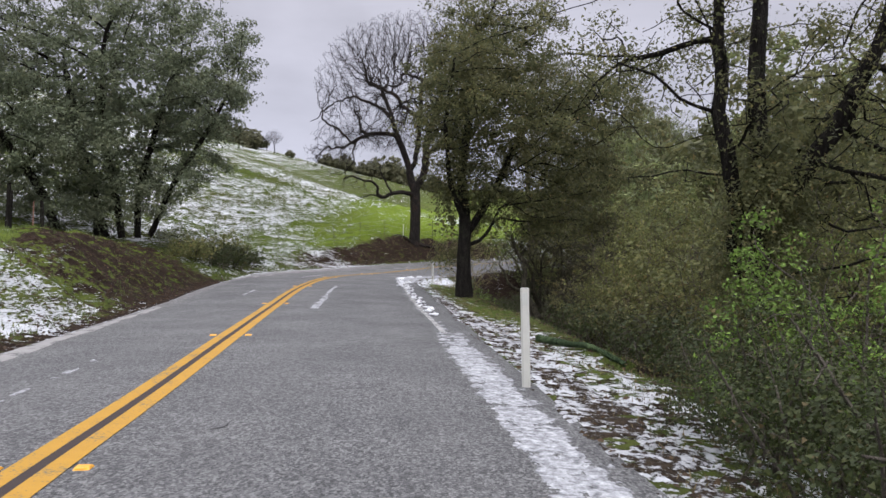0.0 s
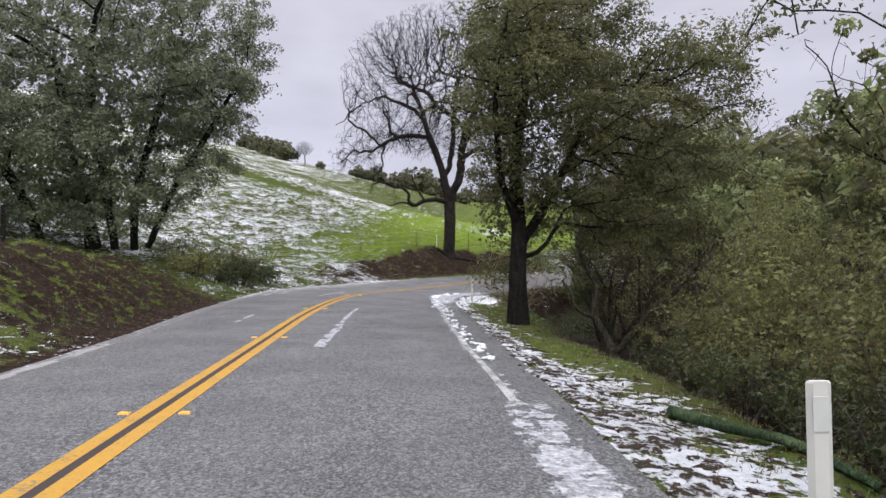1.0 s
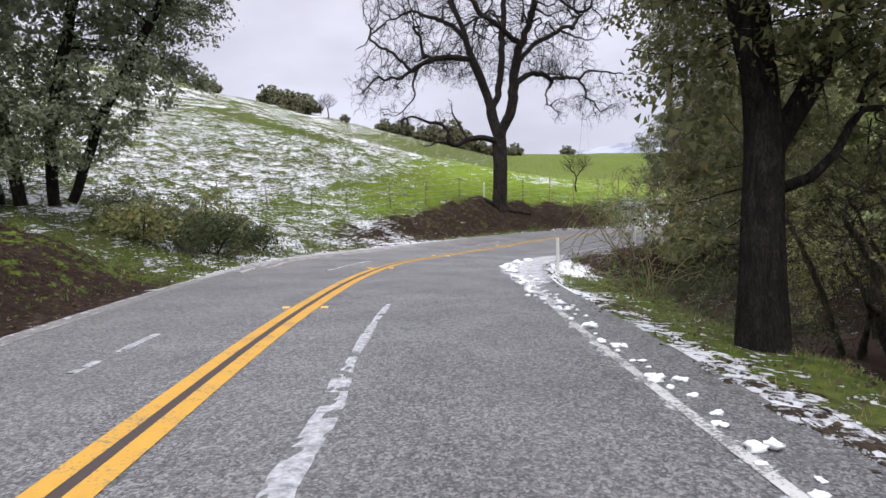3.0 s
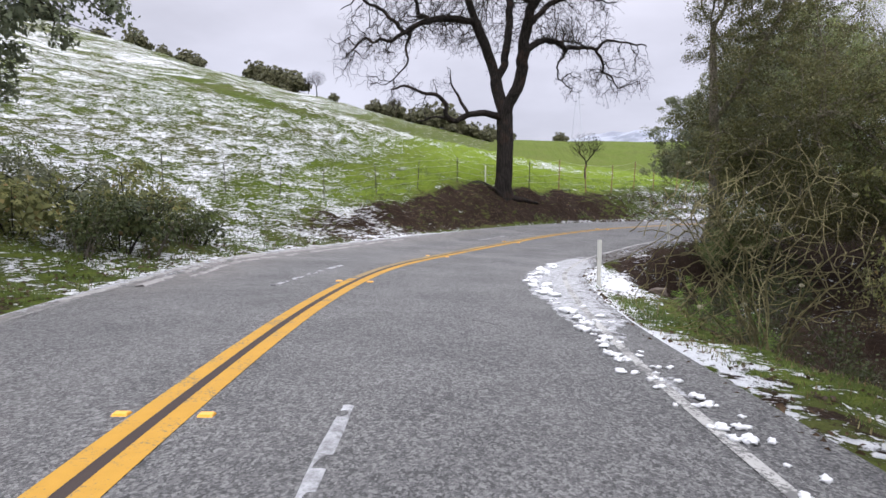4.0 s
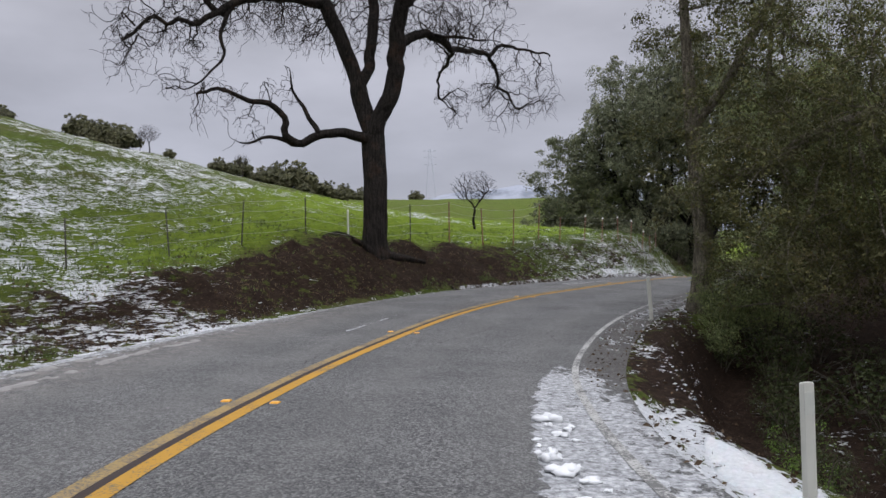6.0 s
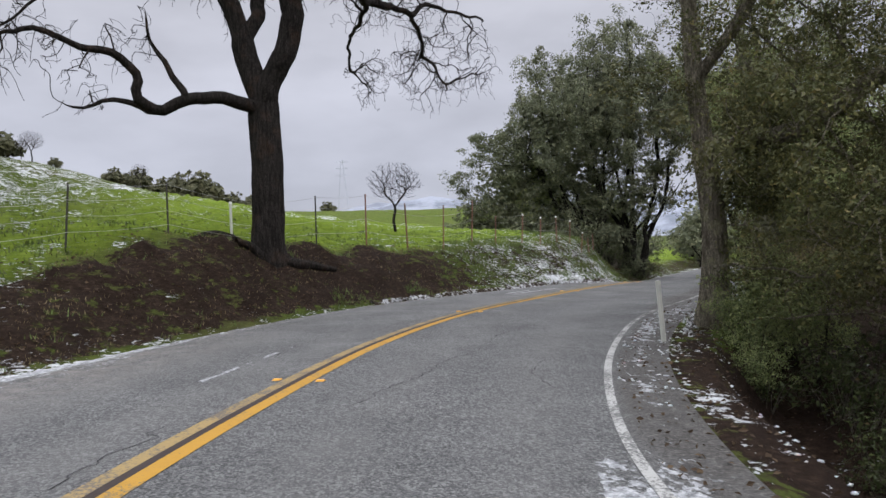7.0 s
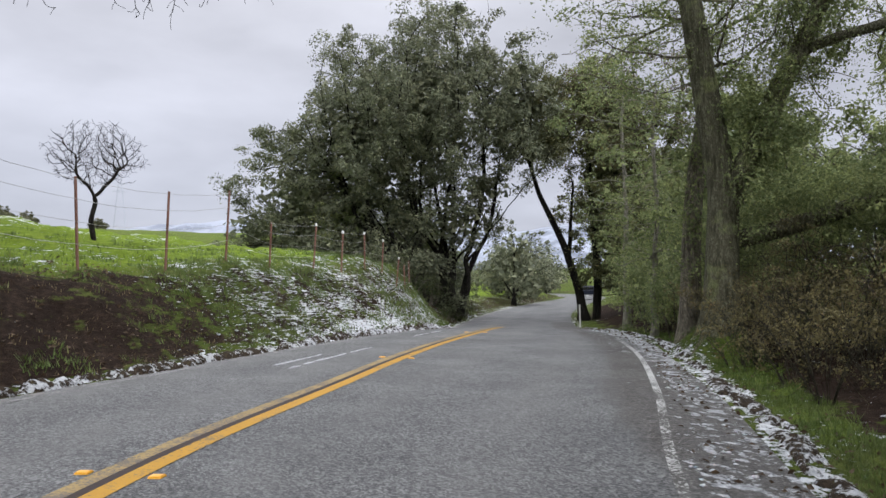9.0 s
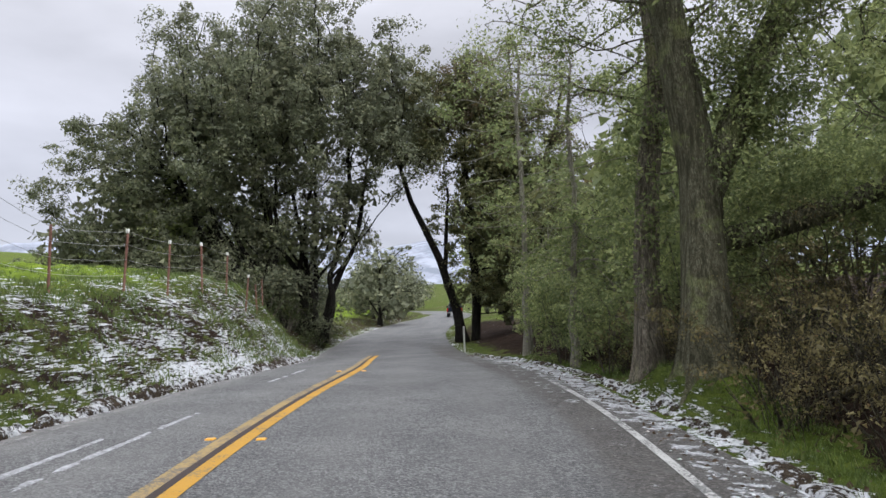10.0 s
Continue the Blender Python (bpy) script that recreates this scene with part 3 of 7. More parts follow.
    snow_l = snow_l + 0.30 * np.exp(-(u / 0.5) ** 2) * smooth(y0, 8, 20) * (0.4 + 0.6 * smooth(y0, 60, 74)) + 0.46 * (1 - smooth(y0, 15, 23)) * smooth(u, 0.2, 0.6) * (1 - smooth(u, 2.6, 4.0))
    snow_l = snow_l - 0.25 * on_bank * smooth(y0, 49, 54) * (1 - smooth(y0, 63, 70)) - 0.30 * on_bank * smooth(y0, 19, 25) * (1 - smooth(y0, 31, 36))
    snow_l = snow_l - 0.13 * np.exp(-(((x + 0.34 * y + 2) / 9.0) ** 2)) * smooth(y, 75, 100) * (1 - smooth(y, 150, 190))
    snow_l = snow_l + 0.22 * np.exp(-(((x - 3) / 9.0) ** 2) - (((y - 92) / 5.0) ** 2)) + 0.12 * np.exp(-(((x - 14) / 9.0) ** 2) - (((y - 100) / 7.0) ** 2))
    across, down = ((x + 29) * 0.57 + (y - 93.5) * 0.82), ((x + 29) * 0.82 - (y - 93.5) * 0.57)
    band = np.exp(-(across / 1.7) ** 2) * (1 - smooth(np.abs(down), 8, 14))
    snow_l = snow_l - 0.5 * band + 0.03 * smooth(-x, 9, 15) * smooth(y, 30, 40) - 0.3 * smooth(y, 120, 170) * smooth(x, -52, -28) + 0.25 * np.exp(-(((x + 3) / 5.0) ** 2) - (((y - 86) / 3.0) ** 2))
    soil_l = on_bank * ((0.70 + 0.08 * smooth(y0, 57, 61)) * smooth(y0, 44, 50) * (1 - smooth(y0, 63, 69)) + (0.3 + 0.35 * smooth(y0, 17, 23)) * (1 - smooth(y0, 31, 37)) * smooth(y0, 6, 14) + 0.54 * smooth(y0, 64, 70))
    soil_l = soil_l + 0.75 * np.exp(-((u - 0.1) / 0.28) ** 2) * (1 - smooth(y0, 30, 35))
    lush = smooth(y, 47, 58) * smooth(x, -17, -6) * smooth(u, wide * 0.9, wide * 1.5) * (1 - 0.75 * smooth(v, 45, 90)) + 0.38 * (1 - smooth(y0, 30, 36)) * smooth(u, 0.6, 1.8)
    belt = smooth(w, -0.25, 0.15) * (1 - smooth(w, verge * 0.75, verge * 1.3))
    narrow = 1 - smooth(w, 0.35, 0.75)              # a strip of snow beside the asphalt, leaves and grass behind it
    snow_r = 0.56 * belt * (1 - smooth(y0, 16, 22)) + 0.48 * belt * narrow * smooth(y0, 16, 22) * (1 - smooth(y0, 23, 29)) + 0.16 * belt * smooth(y0, 16, 22) * (1 - smooth(y0, 33, 36)) + 0.76 * belt * smooth(y0, 29.5, 33) * (1 - smooth(y0, 46, 48)) * (1 - 0.38 * smooth(w, 0.45, 0.75) * (1 - smooth(y0, 39.5, 41)))
    snow_r = snow_r + 0.22 * np.exp(-((w - 0.15) / 0.25) ** 2) * smooth(y0, 18, 24) * (1 - smooth(y0, 33, 36))
    snow_r = snow_r + 0.28 * belt * smooth(y0, 47, 50) * (1 - 0.6 * smooth(y0, 58, 62)) + 0.38 * belt * smooth(y0, 57, 61) * (1 - smooth(w, 0.35, 0.7)) * (1 - 0.35 * smooth(y0, 70, 74)) + 0.10 * smooth(w, verge + 1, verge + 2.5) * smooth(y0, 44, 47) * (1 - smooth(y0, 58, 62))
    soil_r = 0.95 * smooth(w, verge * 0.9, verge + 1.2) * (1 - smooth(y0, 100, 120)) + 0.6 * smooth(w, 0.2, 0.7) * smooth(y0, 43, 46) * (1 - smooth(y0, 55, 58)) + 0.45 * belt * (1 - smooth(y0, 16, 22)) + 0.42 * belt * (1 - smooth(w, 0.5, 1.0)) * smooth(y0, 14, 18) * (1 - smooth(y0, 34, 37)) + 0.58 * belt * smooth(y0, 46, 48) * (1 - smooth(y0, 58, 63))
    lush_r = (0.22 * smooth(y0, 15, 21) + 0.06 * smooth(y0, 30, 34) - 0.24 * smooth(y0, 44, 48) + 0.24 * smooth(y0, 59, 63) * (1 - smooth(y0, 74, 78))) * smooth(w, 0.45, 0.8) * (1 - smooth(w, 1.05, 1.5)) * 0.75
    return (z, np.where(d < 0, snow_l, snow_r), np.where(d < 0, soil_l, soil_r), np.where(d < 0, lush, lush_r), y0, d, u, w, relief)


def ground_at(x, y):
    return float(land(x, y)[0][0])


def stretched_axis(lo, hi, step, ends):
    mid = np.arange(lo, hi, step)
    out = [mid]
    for start, sign, end in ((lo, -1, ends[0]), (hi, 1, ends[1])):
        p, s, run = start, step, []
        while sign * (end - p) > 0:
            s *= 1.07
            p += sign * s
            run.append(p)
        out.append(np.array(run))
    return np.sort(np.concatenate(out))


def build_ground():
    gx, gy = stretched_axis(-25, 20, 0.26, (-1900, 1900)), stretched_axis(0, 90, 0.26, (-900, 2300))
    xx, yy = np.meshgrid(gx, gy)
    z, snow, soil, lush, *_, relief = land(xx.ravel(), yy.ravel())
    nx, ny = len(gx), len(gy)
    i = (np.arange(ny - 1)[:, None] * nx + np.arange(nx - 1)[None]).ravel()
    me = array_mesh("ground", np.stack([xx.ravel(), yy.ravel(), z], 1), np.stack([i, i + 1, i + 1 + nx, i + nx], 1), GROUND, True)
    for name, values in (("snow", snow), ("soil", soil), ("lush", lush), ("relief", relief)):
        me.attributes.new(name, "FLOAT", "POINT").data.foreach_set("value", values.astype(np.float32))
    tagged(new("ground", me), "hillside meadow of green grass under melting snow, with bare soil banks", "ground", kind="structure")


build_ground()


def strip(name, material, k0, k1, lo, hi, lift=0.0, columns=2, step=1, fields=None):
    """A ribbon along the road between two lines of distance from the yellow line; lo and hi are numbers or tables by the road's y."""
    ks = np.arange(k0, k1, step)
    y0 = LINE[ks, 1]
    a = lo(y0) if callable(lo) else np.full(len(ks), float(lo))
    b = hi(y0) if callable(hi) else np.full(len(ks), float(hi))
    f = np.linspace(0, 1, columns)
    d = a[:, None] + (b - a)[:, None] * f
    p = LINE[ks][:, None] + RIGHT[ks][:, None] * d[..., None]
    z = road_height(y0[:, None], d) + lift
    v = np.concatenate([p, z[..., None]], 2).reshape(-1, 3)
    i = (np.arange(len(ks) - 1)[:, None] * columns + np.arange(columns - 1)[None]).ravel()
    me = array_mesh(name, v, np.stack([i, i + 1, i + 1 + columns, i + columns], 1), material, True)
    for key, values in (fields(y0[:, None] + 0 * d, d) if fields else {}).items():
        me.attributes.new(key, "FLOAT", "POINT").data.foreach_set("value", values.astype(np.float32).ravel())
    return new(name, me)


def road_fields(y0, d):
    el, er = LEFT_EDGE(y0), RIGHT_LINE(y0)
    track = np.exp(-(((d + 1.0) / 0.5) ** 2)) + np.exp(-(((d + 2.6) / 0.5) ** 2)) + 0.8 * np.exp(-(((d - 1.1) / 0.45) ** 2)) + 0.8 * np.exp(-(((d - 2.8) / 0.45) ** 2))
    track = track * (0.35 + 0.65 * smooth(y0, 34, 50))
    mud = smooth(d, -el + 2.4, -el + 0.1) * smooth(y0, 33, 38) * (1 - smooth(y0, 52, 58)) * 1.0 + smooth(d, -el + 0.5, -el) * 0.8
    out = 0.85 * smooth(y0, 59.5, 65)
    grit = smooth(d, er + 0.04 - out, er + 0.22 - out) * smooth(y0, 45, 49) * (1 - smooth(y0, 84, 95))
    slush = smooth(d, er - 0.32, er - 0.08) * (1 - smooth(d, er + 0.2, er + 0.55)) * smooth(y0, -4, 2) * (1 - smooth(y0, 12, 20)) * 0.74
    slush = slush + 0.62 * smooth(d, er - 0.09, er - 0.02) * (1 - smooth(d, er + 0.06, er + 0.18)) * smooth(y0, 15, 20) * (1 - smooth(y0, 31, 36))
    wide = eased((30, 33, 36, 39, 43, 46, 49), (0.2, 0.35, 0.6, 0.95, 0.85, 0.7, 0.35))(y0)
    slush = slush + (0.70 + 0.22 * np.exp(-(((d - er + wide - 0.22) / 0.2) ** 2))) * smooth(d, er - wide - 0.05, er - wide + 0.08) * smooth(y0, 31, 35) * (1 - smooth(y0, 47, 50.5)) * (1 - smooth(d, er + 0.3, er + 0.6) * 0.5)
    slush = slush + 0.45 * smooth(d, er + 0.1, er + 0.35) * smooth(y0, 48, 52) * (1 - smooth(y0, 57, 61)) * (1 - smooth(d, er + 0.55, er + 0.75))
    slush = slush + 0.24 * smooth(d, er + 0.05, er + 0.3) * smooth(y0, 55, 60) * (1 - smooth(y0, 76, 86)) + 0.20 * smooth(d, er - 0.9, er - 0.2) * smooth(y0, 57, 61) * (1 - smooth(y0, 76, 84)) + 0.16 * smooth(d, er - 0.9, er - 0.6) * smooth(y0, 66, 70) * (1 - smooth(y0, 80, 88))
    slush = slush + 0.40 * smooth(d, -el + 1.2, -el + 0.2) * smooth(y0, 33, 38) * (1 - smooth(y0, 52, 58)) + 0.5 * smooth(d, -el + 0.35, -el) * smooth(y0, 5, 10)
    return {"track": np.clip(track, 0, 1), "mud": np.clip(mud, 0, 1), "slush": np.clip(slush, 0, 1), "grit": np.clip(grit, 0, 1)}


def near_k(y):
    return int(np.argmin(np.abs(LINE[:, 1] - y)))


K0, K1 = near_k(-30), near_k(185)
tagged(strip("road", ASPHALT, K0, K1, lambda y: -LEFT_EDGE(y) - 0.05, lambda y: RIGHT_LINE(y) + SHOULDER(y) + 0.04, 0.0, 41, 1, road_fields),
       "worn grey asphalt of a narrow two-lane country road", "road", kind="structure")
for a, b, ka, kb, mat, label in ((-0.195, -0.047, K0, near_k(38), YELLOW, "yellow centre line painted on asphalt"), (-0.195, -0.047, near_k(38), near_k(83), YELLOW_WORN, "faded yellow centre line painted on asphalt"),
                                 (0.047, 0.215, K0, near_k(83), YELLOW, "yellow centre line painted on asphalt"), (-0.047, 0.047, K0, near_k(83), DARKGAP, "dark strip of asphalt between the yellow lines")):
    tagged(strip("centre_line", mat, ka, kb, (lambda o: lambda y: CENTRE(y) + o)(a), (lambda o: lambda y: CENTRE(y) + o)(b), 0.004 if mat is DARKGAP else 0.006), label, "road marking", kind="structure")
for ya, yb, mat in ((15, 59.0, WHITE), (59.0, 64.6, WORN_EDGE), (64.6, 71.0, WHITE)):
    tagged(strip("edge_line", mat, near_k(ya), near_k(yb) + 1, lambda y: RIGHT_LINE(y) - 0.052, lambda y: RIGHT_LINE(y) + 0.052, 0.006),
           "worn white edge line on the asphalt", "road marking", kind="structure")
tagged(strip("edge_line", WORN_WHITE, near_k(2), K1, lambda y: -LEFT_EDGE(y) + 0.22, lambda y: -LEFT_EDGE(y) + 0.30, 0.006),
       "thin worn white edge line beside the mud", "road marking", kind="structure")


# ---- trees: limbs grown towards points of the crown, leaves in sprays at the twigs ----
def blob_points(blobs, n, rng, hollow=0.35):
    """Points in a union of ellipsoids (x, y, z, rx, ry, rz), denser towards the outside."""
    blobs = np.array(blobs, float)
    size = blobs[:, 3] * blobs[:, 4] * blobs[:, 5]
    pick = rng.choice(len(blobs), n, p=size / size.sum())
    v = rng.normal(size=(n, 3))
    v /= np.linalg.norm(v, axis=1)[:, None]
    r = (hollow + (1 - hollow) * rng.random(n) ** 0.6)[:, None]
    return blobs[pick, :3] + v * r * blobs[pick, 3:]


def clumpy(blobs, n, rng, hollow=0.35):
    """Points gathered in clumps through a union of ellipsoids, so that the crown is lobed and has gaps."""
    size = np.array(blobs, float)[:, 3:]
    centres = blob_points(blobs, max(10, n // 42), rng, max(hollow, 0.5))
    pick = rng.integers(0, len(centres), n)
    wide = float((size.prod(axis=1) ** (4 / 3)).sum() / size.prod(axis=1).sum()) * 0.17
    own = (0.55 + 0.9 * rng.random(len(centres)))[pick][:, None]
    return centres[pick] + np.clip(rng.normal(size=(n, 3)), -2, 2) * wide * own * np.array([1, 1, 0.75])


def grow(nodes, parents, aims, step, reach, kill, rng, rounds=90, wander=0.25, droop=0.0):
    """Space colonisation: each aim pulls its nearest node; nodes grow a step towards the mean of their aims."""
    from mathutils import kdtree
    nodes, parents = [Vector(n) for n in nodes], list(parents)
    aims = [Vector(a) for a in aims]
    kids = [0] * len(nodes)
    for p in parents:
        if p >= 0:
            kids[p] += 1
    for _ in range(rounds):
        if not aims:
            break
        tree = kdtree.KDTree(len(nodes))
        for i, n in enumerate(nodes):
            tree.insert(n, i)
        tree.balance()
        pull, rest = {}, []
        for a in aims:
            co, i, dist = tree.find(a)
            if dist < kill:
                continue
            rest.append(a)
            if dist < reach:
                pull.setdefault(i, []).append((a - nodes[i]) / dist)
        aims = rest
        if not pull:
            break
        grown = 0
        for i, ways in pull.items():
            if kids[i] >= 7:
                continue
            v = sum(ways, Vector()) if kids[i] < 2 else ways[int(rng.integers(len(ways)))]
            if v.length < 1e-6:
                v = ways[0]
            d = v.normalized() + Vector(rng.normal(size=3)) * wander + Vector((0, 0, -droop))
            nodes.append(nodes[i] + d.normalized() * step * (0.75 + 0.5 * rng.random()))
            parents.append(i)
            kids[i] += 1
            kids.append(0)
            grown += 1
        if not grown:
            break
    return np.array([tuple(n) for n in nodes]), np.array(parents)


def thickness(parents, tip, trunk, power=2.35):
    n = len(parents)
    r = np.zeros(n)
    acc = np.zeros(n)
    for i in range(n - 1, -1, -1):
        r[i] = max(tip, acc[i] ** (1 / power)) if acc[i] > 0 else tip
        if parents[i] >= 0:
            acc[parents[i]] += r[i] ** power
    top = r.max()
    if trunk and top > 0:
        e = math.log(trunk / tip) / max(math.log(top / tip), 1e-3)
        r = tip * (r / tip) ** e
    return r


def tubes(nodes, parents, radii, limbs=8, flare=0.0, max_sides=10):
    """Tapered tubes along the chains of a grown skeleton, thickest first: (vertices, quads) of the trunk, of each limb, and of all the twigs."""
    kids = [[] for _ in parents]
    for i, p in enumerate(parents):
        if p >= 0:
            kids[p].append(i)
    chains, stack = [], [(i, -1) for i, p in enumerate(parents) if p < 0]
    while stack:
        i, src = stack.pop()
        chain = ([src] if src >= 0 else []) + [i]
        while kids[chain[-1]]:
            ks = sorted(kids[chain[-1]], key=lambda k: -radii[k])
            stack.extend((k, chain[-1]) for k in ks[1:])
            chain.append(ks[0])
        if len(chain) > 1:
            chains.append(chain)
    chains.sort(key=lambda c: -radii[c[1]])
    out = [[[], [], 0] for _ in range(limbs + 1)]
    for which, chain in enumerate(chains):
        slot = out[min(which, limbs)]
        pts = nodes[chain]
        rr = radii[chain].copy()
        if parents[chain[1]] == chain[0] and chain[0] != 0:
            rr[0] = min(rr[0], rr[1] * 1.25)
        size = rr.max()
        if len(pts) > 4:
            inner = (pts[:-2] + 2 * pts[1:-1] + pts[2:]) / 4
            pts = np.concatenate([pts[:1], inner, pts[-1:]])
        n = max_sides if size > 0.12 else 6 if size > 0.045 else 4 if size > 0.018 else 3
        t = np.gradient(pts, axis=0)
        t /= np.linalg.norm(t, axis=1)[:, None] + 1e-9
        ref = np.array([0.0, 1.0, 0.0]) if abs(t[0][1]) < 0.9 else np.array([1.0, 0.0, 0.0])
        a = np.cross(t, ref)
        a /= np.linalg.norm(a, axis=1)[:, None] + 1e-9
        b = np.cross(t, a)
        ang = np.arange(n) * 2 * np.pi / n
        lump = 1 + (0.05 * np.sin(ang * 3 + len(chain)) + 0.05 * np.sin(ang * 5 + 1.3)) * (size > 0.12)
        rad = rr[:, None] * lump
        if flare and chain[0] == 0:
            up = np.maximum(pts[:, 2] - pts[0, 2] - 0.5, 0)
            rad = rad * (1 + flare * np.exp(-up / 0.5)[:, None] * (1 + 0.55 * np.sin(ang * 4 + 0.7)))
        ring = pts[:, None] + rad[..., None] * (np.cos(ang)[None, :, None] * a[:, None] + np.sin(ang)[None, :, None] * b[:, None])
        m = len(pts)
        slot[0].append(ring.reshape(-1, 3))
        i = np.arange(m - 1)[:, None] * n + np.arange(n)[None]
        j = np.arange(m - 1)[:, None] * n + (np.arange(n)[None] + 1) % n
        slot[1].append(np.stack([i, j, j + n, i + n], 2).reshape(-1, 4) + slot[2])
        slot[2] += m * n
    return [(np.concatenate(v), np.concatenate(f)) for v, f, _ in out if v]


def leaves(centres, per, spread, size, rng, flat=0.35, slim=0.5, hang=0.0, simple=False, hull=None):
    """Leaf blades scattered round the given twig ends: arrays of vertices and triangles (folded blades have two; simple ones, for far crowns, one)."""
    n = len(centres) * per
    c = np.repeat(centres, per, axis=0) + np.clip(rng.normal(size=(n, 3)), -2.2, 2.2) * spread * np.array([1, 1, 0.7])
    ax = rng.normal(size=(n, 3))
    ax[:, 2] = ax[:, 2] * flat - hang
    ax /= np.linalg.norm(ax, axis=1)[:, None]
    up = rng.normal(size=(n, 3)) * 0.7 + np.array([0, 0, 1.0])
    side = np.cross(ax, up)
    side /= np.linalg.norm(side, axis=1)[:, None] + 1e-9
    nor = np.cross(side, ax)
    if hull is not None:                            # blades lie flat along the outside of the crown's lobes
        hull = np.array(hull, float)
        rel = (c[:, None] - hull[None, :, :3]) / hull[None, :, 3:]
        k = (rel ** 2).sum(2).argmin(1)
        out = rel[np.arange(n), k] / hull[k, 3:]
        out /= np.linalg.norm(out, axis=1)[:, None] + 1e-9
        nor = out + rng.normal(size=(n, 3)) * 0.5 + np.array([0, 0, 0.45])
        nor /= np.linalg.norm(nor, axis=1)[:, None]
        ax = ax - nor * (ax * nor).sum(1)[:, None]
        ax /= np.linalg.norm(ax, axis=1)[:, None] + 1e-9
        side = np.cross(ax, nor)
    s = (size * (0.6 + 0.8 * rng.random(n)))[:, None]
    i = np.arange(n)[:, None]
    if simple:
        v = np.stack([c - ax * s * 0.45 + side * s * slim * 0.3, c - ax * s * 0.15 - side * s * slim * 0.75, c + ax * s * 0.6 + nor * s * 0.1], 1).reshape(-1, 3)
        return v, i * 3 + [0, 1, 2]
    v = np.stack([c - ax * s * 0.5, c + side * s * slim * 0.5 + nor * s * 0.12, c + ax * s * 0.5, c - side * s * slim * 0.5 + nor * s * 0.12], 1).reshape(-1, 3)
    return v, np.concatenate([i * 4 + [0, 1, 2], i * 4 + [0, 2, 3]], 1).reshape(-1, 3)


def sprays(ends, total, radius, size, rng, slim=0.5, simple=False, hang=0.0):
    """Leaves in rounded sprays about the twig ends: blades lie along the upper shell of each spray, so that a crown is lobed, with lit tops and dark gaps."""
    k = max(6, total // 48)
    c = ends[rng.integers(0, len(ends), k)]
    r = radius * (0.5 + 0.95 * rng.random(k))
    pick = np.repeat(np.arange(k), max(1, total // k))
    n = len(pick)
    v = rng.normal(size=(n, 3))
    v[:, 2] += 0.45
    v /= np.linalg.norm(v, axis=1)[:, None]
    at = c[pick] + v * (r[pick] * (0.55 + 0.5 * rng.random(n)))[:, None] * np.array([1, 1, 0.72])
    nor = v + rng.normal(size=(n, 3)) * 0.45 + np.array([0, 0, 0.2])
    nor /= np.linalg.norm(nor, axis=1)[:, None]
    ax = rng.normal(size=(n, 3)) - np.array([0, 0, hang])
    ax = ax - nor * (ax * nor).sum(1)[:, None]
    ax /= np.linalg.norm(ax, axis=1)[:, None] + 1e-9
    side = np.cross(ax, nor)
    s = (size * (0.6 + 0.8 * rng.random(n)))[:, None]
    i = np.arange(n)[:, None]
    if simple:
        v = np.stack([at - ax * s * 0.45 + side * s * slim * 0.45, at - ax * s * 0.2 - side * s * slim * 0.75, at + ax * s * 0.6 + nor * s * 0.1], 1).reshape(-1, 3)
        return v, i * 3 + [0, 1, 2]
    v = np.stack([at - ax * s * 0.5, at + side * s * slim * 0.5 + nor * s * 0.1, at + ax * s * 0.5, at - side * s * slim * 0.5 + nor * s * 0.1], 1).reshape(-1, 3)
    return v, np.concatenate([i * 4 + [0, 1, 2], i * 4 + [0, 2, 3]], 1).reshape(-1, 3)


def child_mesh(name, verts, faces, material, parent, label="", smooth_it=True):
    ob = new(name, array_mesh(name, verts, faces, material, smooth_it))
    ob.parent = parent
    return tagged(ob, label)


